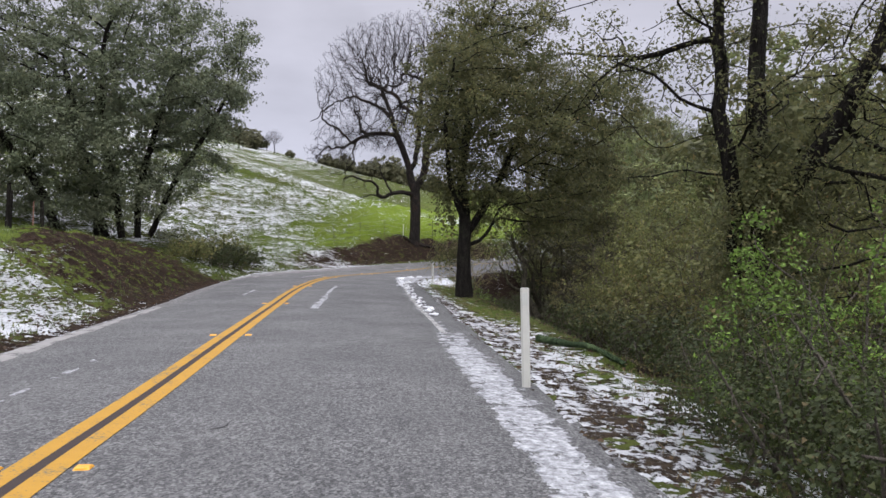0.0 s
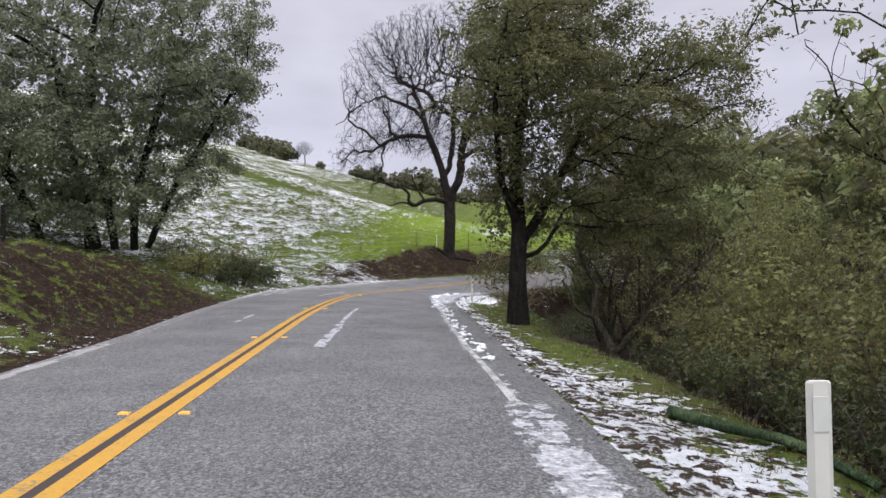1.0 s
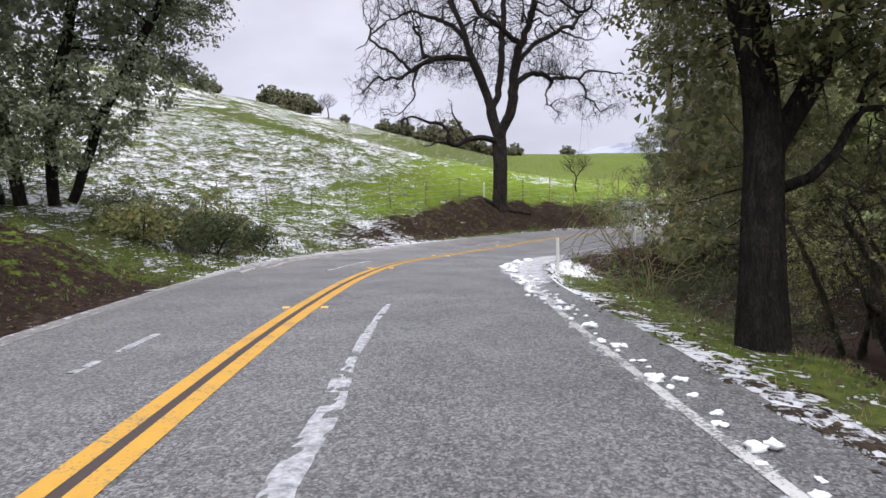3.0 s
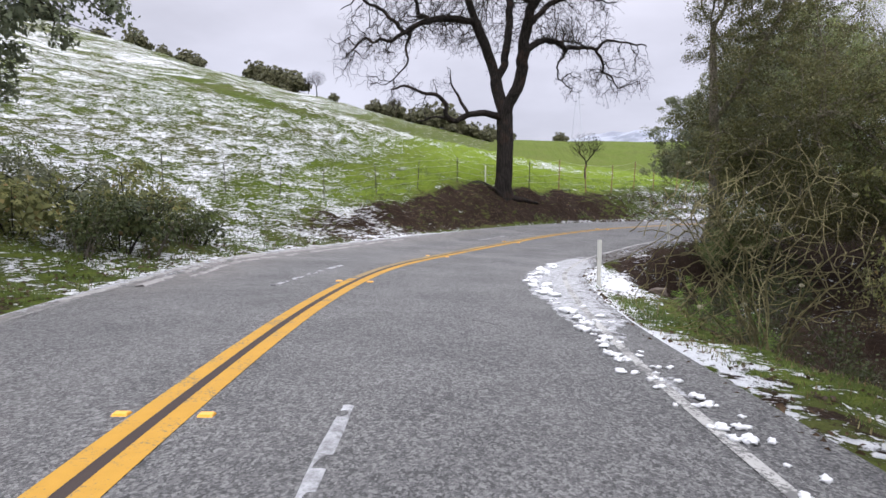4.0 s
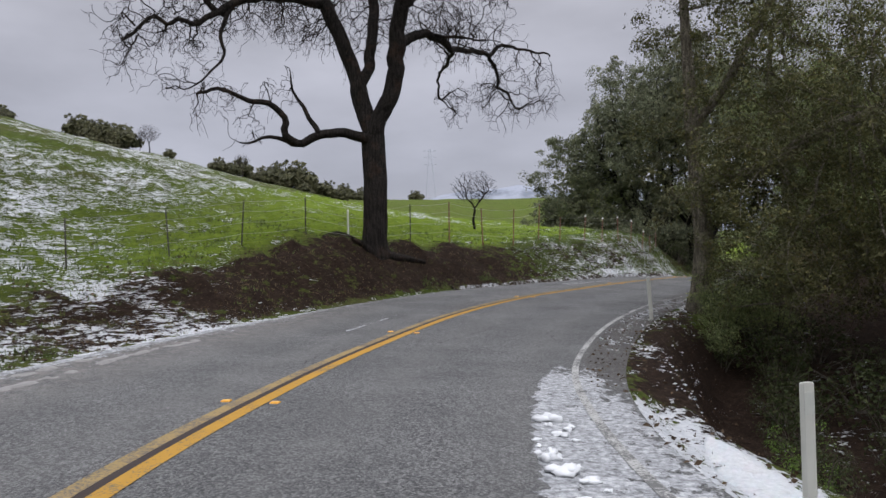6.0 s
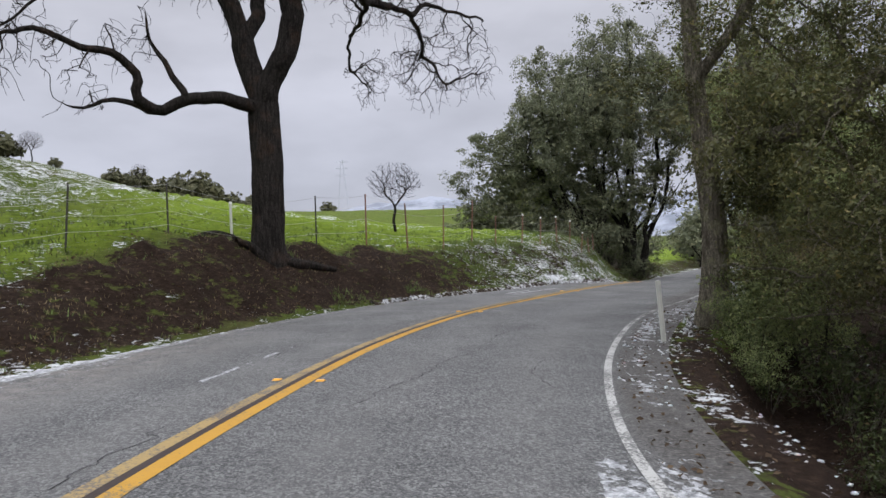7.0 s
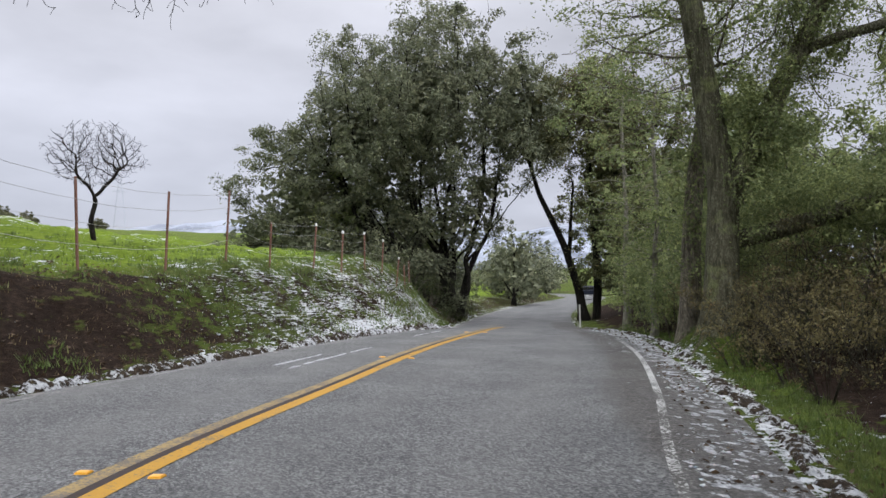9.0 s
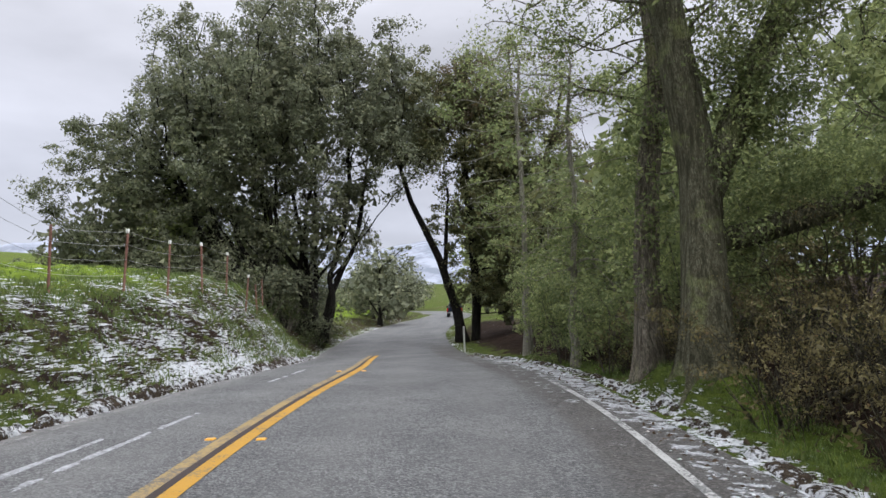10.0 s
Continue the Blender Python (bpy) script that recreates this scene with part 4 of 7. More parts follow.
def make_tree(name, label, category, base, stems, radius, blobs, aims, leaf, bark, seed, step=0.45, per=9, spread=0.28, size=0.14, tip=0.009,
              kill=None, reach=6.0, wander=0.22, droop=0.0, extra=(), group="", slim=0.5, hang=0.0, flare=0.5, hollow=0.35, leafy=1.0, crown_label="", limbs=7, power=2.35, simple=False, fill=0, floors=(), weep=None, clump=True, crook=0.03, puff=1.75, dense=1.0, core_size=2.3):
    """A tree or shrub. base: its foot in the plan; stems: lists of places above the foot that the main stems run through; blobs: the crown's
    ellipsoids, in the same local axes; extra: clouds of further leaf places."""
    rng = np.random.default_rng(seed)
    x, y = base[:2]
    z = base[2] if len(base) > 2 else ground_at(x, y) - 0.08
    thing = tagged(empty(name, x, y, z), label, category, group)
    nodes, parents, least = [], [], []
    for number, stem in enumerate(stems):
        pts = np.array(stem, float)
        last = -1
        if nodes:                                   # a limb springs from the stem that it starts on
            gap = np.linalg.norm(np.array(nodes) - pts[0], axis=1)
            last = int(gap.argmin()) if gap.min() < 0.45 else -1
        for p, q in zip(pts[:-1], pts[1:]):
            n = max(1, int(np.linalg.norm(q - p) / step))
            for t in np.linspace(0, 1, n, endpoint=False):
                c = p + (q - p) * t + rng.normal(size=3) * crook * (last >= 0) * (0.25 if number == 0 else 1)
                nodes.append(c), parents.append(last)
                last = len(nodes) - 1
        nodes.append(pts[-1]), parents.append(last)
        a, b = floors[number] if number < len(floors) else (0, 0)
        least.extend(np.linspace(a, b, len(nodes) - len(least)))
    start = len(nodes)
    goals = (clumpy if clump else blob_points)(blobs, aims, rng, hollow)
    goals = goals[goals[:, 2] > 0.15]
    nodes, parents = grow(nodes, parents, goals, step, reach, kill or step * 1.3, rng, 110, wander, droop)
    if weep:                                        # crooked twigs that hang from the ends of the lower limbs
        count, top, length = weep
        kids = np.bincount(parents[parents >= 0], minlength=len(parents))
        ends = np.where((kids == 0) & (nodes[:, 2] < top) & (nodes[:, 2] > 3.4) & (np.hypot(nodes[:, 0], nodes[:, 1]) > 2.2))[0]
        more, whose = [], []
        for i in rng.choice(ends, min(count, len(ends)), replace=False):
            live = [(nodes[i], int(i), nodes[i] - nodes[parents[i]], int(length * rng.uniform(0.3, 1.2) / 0.1))]
            while live:
                p, at, way, left = live.pop()
                while left > 0:
                    way = way / (np.linalg.norm(way) + 1e-9) + rng.normal(size=3) * 0.75 + np.array([0, 0, -0.36])
                    p = p + way / np.linalg.norm(way) * 0.1
                    more.append(p), whose.append(at)
                    at = len(nodes) + len(more) - 1
                    left -= 1
                    if rng.random() < 0.3 and left > 2:
                        live.append((p, at, rng.normal(size=3), left // 2))
        nodes, parents = np.concatenate([nodes, np.array(more)]), np.concatenate([parents, np.array(whose, int)])
    radii = thickness(parents, tip, radius, power)
    radii[:start] = np.maximum(radii[:start], least)
    tube = tubes(nodes, parents, radii, limbs, flare)
    for i, (v, f) in enumerate(tube):
        name_ = "trunk" if i == 0 else "limb" if i < limbs else "branching"
        ob = child_mesh(name_, v, f, bark, thing)
        if name_ == "branching":
            tagged(ob, kind="stuff")
    if leaf and per:
        kids = np.bincount(parents[parents >= 0], minlength=len(parents))
        young = np.where((radii < tip * 4.5) & (np.arange(len(nodes)) >= start))[0]
        ends = nodes[young]
        if leafy < 1:
            ends = ends[rng.random(len(ends)) < leafy]
        clouds = [ends] + [blob_points([q], int(n), rng, 0.6) for q, n in extra]
        ends = np.concatenate([c for c in clouds if len(c)])
        v, f = sprays(ends, int(len(ends) * per * dense), spread * puff, size, rng, slim, simple, hang)
        if fill:                                    # the deep inside of the crown: larger blades in its shade
            core = [(q[0], q[1], q[2], q[3] * 0.72, q[4] * 0.72, q[5] * 0.72) for q in blobs]
            v2, f2 = leaves(blob_points(core, int(fill * min(1.0, 1.15 / core_size)), rng, 0.1), 1, 0.1, size * core_size, rng, 0.5, 0.8, 0.0, True, blobs)
            keep_ = v2.reshape(-1, 9)[:, 2::3].min(1) > 0.1
            v2, f2 = v2.reshape(-1, 3, 3)[keep_].reshape(-1, 3), np.arange(3 * keep_.sum()).reshape(-1, 3)
            v, f = np.concatenate([v, v2]), np.concatenate([f, f2 + len(v)])
        child_mesh("crown", v, f, leaf, thing, crown_label, False)
    return thing


# the great bare oak on the bank
def great_oak():
    base = (-3.33, 62.85, 1.62)
    k = 0.0226

    def at(right, down, dy=0.0):                    # a place on the tree, dy metres behind its trunk
        s = 1 + dy / 29.5
        return ((right - 722) * k * s - 0.36, dy, (432 - down) * k * s)

    trunk = [at(736, 475), at(738, 430), at(739, 380), at(740, 300), at(738, 240)]
    fork = trunk[-1]
    stems = [
        trunk + [at(722, 190, 0.2), at(713, 145, 0.3), at(690, 80, 0.5), at(660, 10, 0.6), at(640, -60, 0.9), at(600, -150, 1.2)],
        [fork, at(752, 200, -0.2), at(768, 165, -0.4), at(780, 60, -0.7), at(800, -20, -1.0), at(835, -120, -1.6), at(850, -220, -1.9)],
        [at(716, 165, 0.25), at(733, 120, 0.9), at(742, 40, 1.6), at(745, -60, 2.2), at(760, -170, 2.6)],
        [at(737, 252), at(712, 234, -0.3), at(680, 231, -0.7), at(650, 236, -1.0), at(618, 252, -1.3), at(600, 240, -1.5), at(599, 205, -1.7), at(575, 186, -1.9),
         at(535, 176, -2.2), at(500, 164, -2.5), at(462, 171, -2.8)],
        [at(652, 236, -1.0), at(632, 212, -0.8), at(616, 180, -0.7), at(608, 140, -0.7)],
        [at(612, 250, -1.3), at(585, 238, -1.5), at(560, 240, -1.7), at(530, 246, -1.9)],
        [at(778, 85, -0.7), at(812, 72, 0.4), at(842, 74, 1.6), at(872, 97, 2.8), at(905, 90, 3.8), at(935, 100, 4.6), at(958, 80, 5.2), at(985, 84, 5.8), at(1040, 98, 6.4)],
        [at(930, 100, 4.6), at(950, 130, 5.4), at(945, 150, 5.8), at(965, 170, 6.5), at(985, 195, 7.2)],
        [at(872, 97, 2.8), at(858, 120, 4.4), at(846, 140, 6.0), at(850, 170, 7.4)],
        [at(668, 25, 0.6), at(625, 18, 0.0), at(565, 12, -0.8), at(520, 26, -1.2), at(470, 62, -1.6), at(402, 52, -2.2), at(352, 92, -2.6)],
        [at(520, 26, -1.2), at(500, 70, -1.4), at(505, 110, -1.5), at(470, 150, -1.7)],
        [at(788, 30, -0.9), at(840, -20, -0.3), at(900, -40, 0.6), at(970, -10, 1.2)],
        [at(645, -40, 0.9), at(580, -80, 1.9), at(500, -100, 2.6), at(430, -70, 3.0)],
        [at(800, -20, -1.0), at(760, -60, -2.4), at(720, -110, -3.6), at(690, -120, -4.4)],
    ]
    wild, floors = np.random.default_rng(18), [(0.43, 0.07), (0.30, 0.07), (0.21, 0.06), (0.20, 0.045), (0.10, 0.03), (0.09, 0.03), (0.19, 0.04), (0.08, 0.025), (0.09, 0.025), (0.19, 0.04), (0.09, 0.03), (0.15, 0.04), (0.17, 0.04), (0.14, 0.04)]
    for host in (0, 0, 0, 1, 1, 1, 1, 2, 2, 2, 6, 9, 9, 11, 11, 12, 12, 13, 13, 0, 1, 2):
        run = [q for q in stems[host] if q[2] > 7.2]
        k_ = int(wild.integers(0, len(run) - 1))
        t_ = wild.random()
        at_ = np.array(run[k_]) * (1 - t_) + np.array(run[k_ + 1]) * t_
        way = np.array([at_[0] * 0.3, at_[1] * 0.3, 0]) + wild.normal(size=3) * np.array([1, 1, 0.35]) + np.array([0, 0, 0.25])
        limb = [tuple(at_)]
        for _ in range(int(wild.integers(5, 9))):
            way = way / np.linalg.norm(way) + wild.normal(size=3) * 0.5
            at_ = at_ + way / np.linalg.norm(way) * 0.62
            limb.append(tuple(at_))
        stems.append(limb)
        floors.append((0.075, 0.02))
    blobs = [(-0.5, 0, 13.6, 8.2, 6.4, 6.0), (-0.5, 0, 13.6, 8.2, 6.4, 6.0), (-7.0, -1.9, 7.6, 2.0, 2.2, 2.0), (6.6, 6.4, 7.6, 2.3, 2.2, 1.7), (4.2, 8.0, 7.4, 1.3, 1.4, 1.1), (-5.0, -2.2, 5.0, 1.6, 1.2, 0.9),
             (-3.4, -1.0, 6.0, 0.9, 0.9, 1.0), (-5.2, -0.5, 9.4, 3.2, 2.4, 1.8), (4.6, 4.2, 9.6, 2.2, 2.2, 1.4)]
    oak = make_tree("bare_oak_tree", "huge leafless valley oak with dark furrowed bark on the roadside bank", "tree", base, stems, 0.43, blobs, 13500,
                    None, OAK_BARK, 11, 0.2, tip=0.0062, kill=0.22, reach=3.5, wander=0.9, droop=0.12, flare=0.45, limbs=14, weep=(2600, 9.8, 1.0), clump=False, crook=0.075, floors=floors)
    roots = [[(0.2, -0.1, 0.1), (0.65, 0.0, 0), (1.05, 0.4, 0), (1.45, 0.8, 0), (1.9, 1.1, 0)], [(-0.2, -0.3, 0.1), (-0.55, -0.75, 0), (-0.9, -1.2, 0)], [(-0.3, 0.1, 0.1), (-0.8, -0.1, 0), (-1.4, -0.5, 0), (-1.9, -1.1, 0)]]
    for root in roots:
        laid = [root[0]] + [(rx, ry, ground_at(base[0] + rx, base[1] + ry) - base[2] + 0.07) for rx, ry, rz in root[1:]]
        pts = spline(np.array([laid[0]] + laid + [laid[-1]]), 0.12)
        rad = np.linspace(0.2, 0.08, len(pts))
        (v, f), = tubes(pts, np.arange(len(pts)) - 1, rad, 1)
        child_mesh("root", v, f, OAK_BARK, oak)
    return oak


great_oak()


def left_live_oak():
    stems = [[(0, 0, 0), (-0.5, 0.2, 2.2), (-1.4, 0.3, 5.0), (-2.0, 0.2, 8.5)], [(1.6, 0.5, 0), (1.7, 0.3, 2.0), (2.4, 0.0, 4.5), (3.6, -0.3, 8.0)],
             [(1.2, -0.4, 0), (1.0, -0.8, 2.5), (0.8, -1.6, 6.0), (1.0, -2.0, 9.0)], [(2.3, 0.3, 0.1), (3.4, 0.0, 2.4), (5.0, -0.3, 4.6), (6.2, -0.4, 6.6)],
             [(-1.4, -1.5, 0.1), (-2.0, -2.0, 2.4), (-3.4, -3.2, 5.0)]]
    blobs = [(0, 0, 8.0, 7.0, 5.6, 6.6), (4.4, -0.6, 7.2, 3.2, 3.4, 4.0), (-4.5, -4.5, 7.0, 4.6, 4.6, 3.7), (-0.2, -1, 3.8, 4.2, 4.2, 2.6), (3.4, 0.0, 2.8, 2.4, 2.2, 1.9), (0.6, -1.6, 2.2, 3.0, 2.0, 1.5), (-1.8, -2.0, 2.8, 2.0, 2.0, 1.7)]
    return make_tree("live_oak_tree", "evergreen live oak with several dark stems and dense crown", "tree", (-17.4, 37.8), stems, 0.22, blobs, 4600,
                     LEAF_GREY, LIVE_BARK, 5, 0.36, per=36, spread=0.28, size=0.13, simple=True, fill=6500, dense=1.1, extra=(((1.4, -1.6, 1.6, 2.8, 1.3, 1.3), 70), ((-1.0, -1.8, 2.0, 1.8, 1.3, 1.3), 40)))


left_live_oak()


def road_tree():
    stems = [[(0, 0, -0.2), (-0.05, 0.0, 1.3), (0.0, 0.1, 2.6), (-0.15, 0.2, 4.4), (0.2, 0.4, 7.0), (0.3, 0.6, 9.6)], [(0.0, 0.1, 2.2), (0.55, 0.3, 3.0), (1.3, 0.8, 4.4), (2.2, 1.2, 6.4)],
             [(-0.05, 0.1, 2.7), (-0.5, -0.5, 3.8), (-0.7, -1.2, 5.6), (-0.4, -1.5, 8.0)], [(0.1, 0.1, 1.85), (0.45, -0.1, 1.95), (0.75, -0.1, 2.3), (1.1, 0.2, 3.2)]]
    blobs = [(1.0, 0.4, 6.8, 3.4, 3.0, 3.4), (4.0, 1.2, 5.4, 2.8, 2.6, 2.2), (4.6, 1.0, 7.4, 2.4, 2.2, 1.8), (-0.55, 0.9, 3.2, 1.0, 1.3, 2.0), (-0.55, 0.9, 3.2, 1.0, 1.3, 2.0), (-0.5, -0.3, 5.2, 1.2, 1.3, 1.7), (0.6, 0.8, 9.4, 2.6, 2.4, 2.6), (2.6, 0.8, 3.8, 2.2, 1.8, 1.5), (-0.2, -1.4, 7.4, 1.8, 1.6, 2.4),
             (0.3, -0.75, 4.0, 1.25, 0.8, 1.3), (0.3, -0.75, 4.0, 1.25, 0.8, 1.3), (4.8, 1.6, 3.0, 2.0, 1.8, 1.5), (1.3, 0.6, 2.9, 0.9, 0.9, 0.8)]
    return make_tree("bay_tree", "olive-leaved evergreen tree with a straight dark trunk beside the shoulder", "tree", (0.72, 26.75), stems, 0.2, blobs, 5600,
                     LEAF_BAY, LIVE_BARK, 7, 0.3, per=34, spread=0.22, size=0.085, dense=1.35, core_size=1.4, simple=True, fill=12000, floors=[(0.255, 0.07), (0.1, 0.04), (0.1, 0.04), (0.07, 0.03)], flare=0.2)


road_tree()


def dense_tree():
    stems = [[(0, 0, -0.2), (0.1, 0.0, 2.2), (-0.1, 0.1, 5.0), (-0.3, 0, 9.0)], [(0.0, 0, 5.4), (0.7, -0.7, 6.6), (1.4, -1.6, 8.4)], [(0.05, 0, 3.9), (0.9, -1.4, 3.8), (1.6, -3.0, 4.6), (2.6, -5.0, 5.0)]]
    blobs = [(1.2, -1.0, 8.2, 3.4, 3.8, 5.4), (1.5, -2.6, 3.0, 1.9, 2.2, 2.8), (3.2, -2.4, 3.6, 3.0, 3.2, 3.8), (0.9, -0.6, 12.0, 2.7, 2.8, 3.6), (-0.2, -2.6, 6.0, 1.2, 1.5, 2.2), (3.0, -5.4, 4.0, 2.8, 2.6, 4.2),
             (-0.9, -3.9, 2.5, 0.95, 1.2, 1.9), (-0.6, -3.6, 5.0, 0.9, 1.2, 1.8), (0.2, -4.2, 1.2, 1.2, 1.4, 1.4), (1.5, -3.6, 1.4, 1.5, 1.9, 1.5), (3.4, -4.6, 1.4, 2.4, 2.2, 1.7), (4.4, -7.6, 3.4, 2.6, 2.4, 3.6)]
    return make_tree("live_oak_tree", "dense evergreen oak hung with ivy, its foliage down to the ditch", "tree", (5.65, 55.9), stems, 0.25, blobs, 7800,
                     LEAF_GOLD, IVY_BARK, 23, 0.3, per=32, spread=0.22, size=0.072, core_size=1.25, dense=1.3, simple=True, fill=9000, floors=[(0.29, 0.12), (0.07, 0.03), (0.06, 0.03)], extra=(((0.75, -0.7, 3.6, 0.7, 0.7, 1.4), 260),))


dense = dense_tree()


def big_trunk_tree():
    stems = [[(-0.4, -0.2, -1.1), (-0.1, -0.05, 1.0), (0.25, 0.1, 3.0), (0.1, 0.3, 5.0), (-0.2, 0.6, 8.5)], [(0.22, 0.1, 2.5), (0.6, -0.3, 3.6), (1.05, -0.7, 4.9), (1.5, -1.0, 5.9), (2.2, -1.5, 7.8)],
             [(0.2, 0.1, 1.9), (1.0, -0.7, 2.1), (2.0, -1.6, 2.5), (3.0, -2.5, 3.2), (3.8, -3.2, 4.2), (4.2, -3.6, 5.4)], [(1.5, -1.0, 5.9), (2.4, -2.0, 6.2), (3.4, -3.0, 6.8)]]
    blobs = [(1.4, -0.8, 9.6, 4.4, 4.2, 3.6), (3.4, -2.6, 6.0, 3.0, 2.8, 2.8), (0.5, 0.1, 5.4, 0.9, 0.9, 2.6), (3.8, -3.2, 3.4, 2.0, 2.0, 1.2)]
    tree = make_tree("oak_tree", "mossy thick-trunked oak with small green leaves and a low heavy limb", "tree", (13.5, 64.5, 0.55), stems, 0.26, blobs, 2800,
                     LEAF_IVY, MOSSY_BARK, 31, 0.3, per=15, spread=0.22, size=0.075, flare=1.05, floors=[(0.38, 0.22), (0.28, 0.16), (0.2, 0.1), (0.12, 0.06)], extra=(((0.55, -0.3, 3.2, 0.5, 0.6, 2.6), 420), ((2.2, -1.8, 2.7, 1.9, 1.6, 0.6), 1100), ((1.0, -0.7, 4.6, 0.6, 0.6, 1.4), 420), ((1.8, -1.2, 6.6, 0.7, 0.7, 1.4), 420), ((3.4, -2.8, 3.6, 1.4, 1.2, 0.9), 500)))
    stems = [[(-0.3, 0, -1.1), (0.0, 0.1, 1.6), (0.15, 0.1, 3.0), (0.5, -0.1, 5.2), (0.45, 0.2, 8.5)]]
    make_tree("oak_tree", "dark slender oak trunk behind a mossy thicker one", "tree", (14.3, 65.95, 0.6), stems, 0.2, [(0.4, 0.2, 8.0, 3.0, 3.0, 3.4), (0.9, 0.4, 4.4, 1.4, 1.4, 1.6)], 1500,
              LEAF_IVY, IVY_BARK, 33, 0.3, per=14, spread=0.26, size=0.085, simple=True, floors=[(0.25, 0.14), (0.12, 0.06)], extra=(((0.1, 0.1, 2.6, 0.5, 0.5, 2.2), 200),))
    return tree


big_trunk_tree()


def end_clump():
    rng = random.Random(77)
    stems = []
    for i in range(12):                             # crooked stems lean apart from two stools, and fork
        bx, by = (-1.3 if i % 2 else 0.7) + rng.uniform(-0.5, 0.5), rng.uniform(-0.3, 1.2)
        lean, back = rng.uniform(-0.5, 0.55) + bx * 0.1, rng.uniform(-0.1, 0.3)
        a = [(bx, by, -0.1), (bx + lean * 0.8 + rng.uniform(-0.3, 0.3), by - lean * 0.5, 1.6), (bx + lean * 2.0 + rng.uniform(-0.5, 0.5), by - lean * 1.2 + back, 3.2), (bx + lean * 4.4 + rng.uniform(-0.7, 0.7), by - lean * 2.6 + back * 2, 5.8),
             (bx + lean * 6.6, by - lean * 4.0 + back * 3, 9.2)]
        way = rng.choice((-1, 1))
        stems += [a, [a[2], (a[2][0] + way * rng.uniform(0.5, 1.2), a[2][1] - way * 0.5, 4.6), (a[2][0] + way * rng.uniform(1.2, 2.6), a[2][1] - way * 1.2, 6.8)]]
    stems.append([(-2.2, 1.6, 0), (-4.0, 3.0, 2.6), (-6.6, 5.2, 5.0)])
    girth = [(0.2, 0.06), (0.09, 0.03)] * 12 + [(0.16, 0.05)]
    blobs = [(-0.5, 0.6, 13.2, 5.4, 5.0, 6.2), (-3.6, 2.8, 11.4, 5.4, 5.0, 6.2), (-7.0, 5.4, 8.0, 4.2, 4.0, 4.8), (-9.9, 8.0, 5.8, 2.3, 2.3, 3.0), (3.4, -2.4, 13.0, 3.6, 3.6, 4.8), (-6.6, 5.0, 5.0, 3.8, 3.4, 3.0), (-8.8, 7.2, 3.8, 2.8, 2.6, 2.6), (-4.0, 3.4, 4.6, 2.6, 2.6, 2.6), (2.4, -1.4, 8.0, 2.6, 2.4, 1.6), (0.8, -0.4, 5.9, 3.6, 2.4, 2.0)]
    return make_tree("live_oak_tree", "wide many-stemmed evergreen oak reaching over the road", "tree", (22.9, 93.4), stems, 0.24, blobs, 6600,
                     LEAF_OAK, LIVE_BARK, 41, 0.4, crook=0.1, per=34, spread=0.31, size=0.165, simple=True, fill=22000, floors=girth)


end_clump()


def arch_tree():
    stems = [[(0, 0, -0.2), (-0.25, 0.2, 2.0), (-0.9, 0.75, 4.9), (-2.1, 1.7, 8.3), (-2.6, 2.2, 11.0)], [(0.6, -0.3, 0), (0.9, -0.3, 3.0), (0.9, 0, 7.0), (0.6, 0, 11.0)], [(-0.7, 0.6, 4.2), (-0.2, 0.9, 6.4), (0.2, 1.0, 9.0)]]
    blobs = [(1.5, -1.1, 9.4, 2.9, 2.9, 5.4), (1.9, -1.5, 3.6, 1.7, 1.7, 3.8), (-1.2, 1.0, 12.4, 2.7, 2.7, 2.8), (4.0, -3.0, 6.4, 2.6, 2.6, 6.0), (0.6, -0.4, 14.2, 2.6, 2.6, 2.6), (1.0, -0.7, 6.4, 1.4, 1.4, 3.0), (2.2, -1.7, 11.6, 2.6, 2.6, 4.2)]
    return make_tree("live_oak_tree", "ivy-clad evergreen tree leaning over the road like an arch", "tree", (30.9, 89.7), stems, 0.26, blobs, 4800,
                     LEAF_BAY, LIVE_BARK, 43, 0.38, per=32, spread=0.30, size=0.17, simple=True, fill=9000, floors=[(0.3, 0.1), (0.2, 0.1), (0.15, 0.06)])


arch_tree()


def tan_tree():
    stems = [[(0, 0, -0.2), (0.1, 0, 5.0), (-0.1, 0.2, 9.5), (0.2, 0.3, 14.0), (0.1, 0.3, 17.8)], [(0.1, 0, 5.4), (1.0, -0.8, 9.0), (1.9, -1.6, 12.6), (2.4, -2.0, 16.0)], [(0.0, 0.1, 7.0), (-1.0, 0.8, 10.4), (-2.0, 1.6, 13.6), (-2.4, 2.0, 16.6)]]
    blobs = [(0, 0.2, 14.2, 2.4, 2.2, 3.6), (2.2, -1.8, 13.0, 2.2, 2.0, 3.2), (-2.2, 1.8, 13.4, 2.2, 2.0, 3.2), (0.6, -0.4, 10.0, 3.2, 2.8, 3.0)]
    return make_tree("winter_tree", "tall tree with tan withered leaves and thin bare twig tops", "tree", (33.6, 87.4), stems, 0.2, blobs, 3000,
                     LEAF_TAN, DUSK_BARK, 47, 0.36, per=18, spread=0.32, size=0.11, tip=0.012, simple=True, leafy=0.8, crook=0.12, floors=[(0.2, 0.03), (0.1, 0.025), (0.1, 0.025)])


tan_tree()


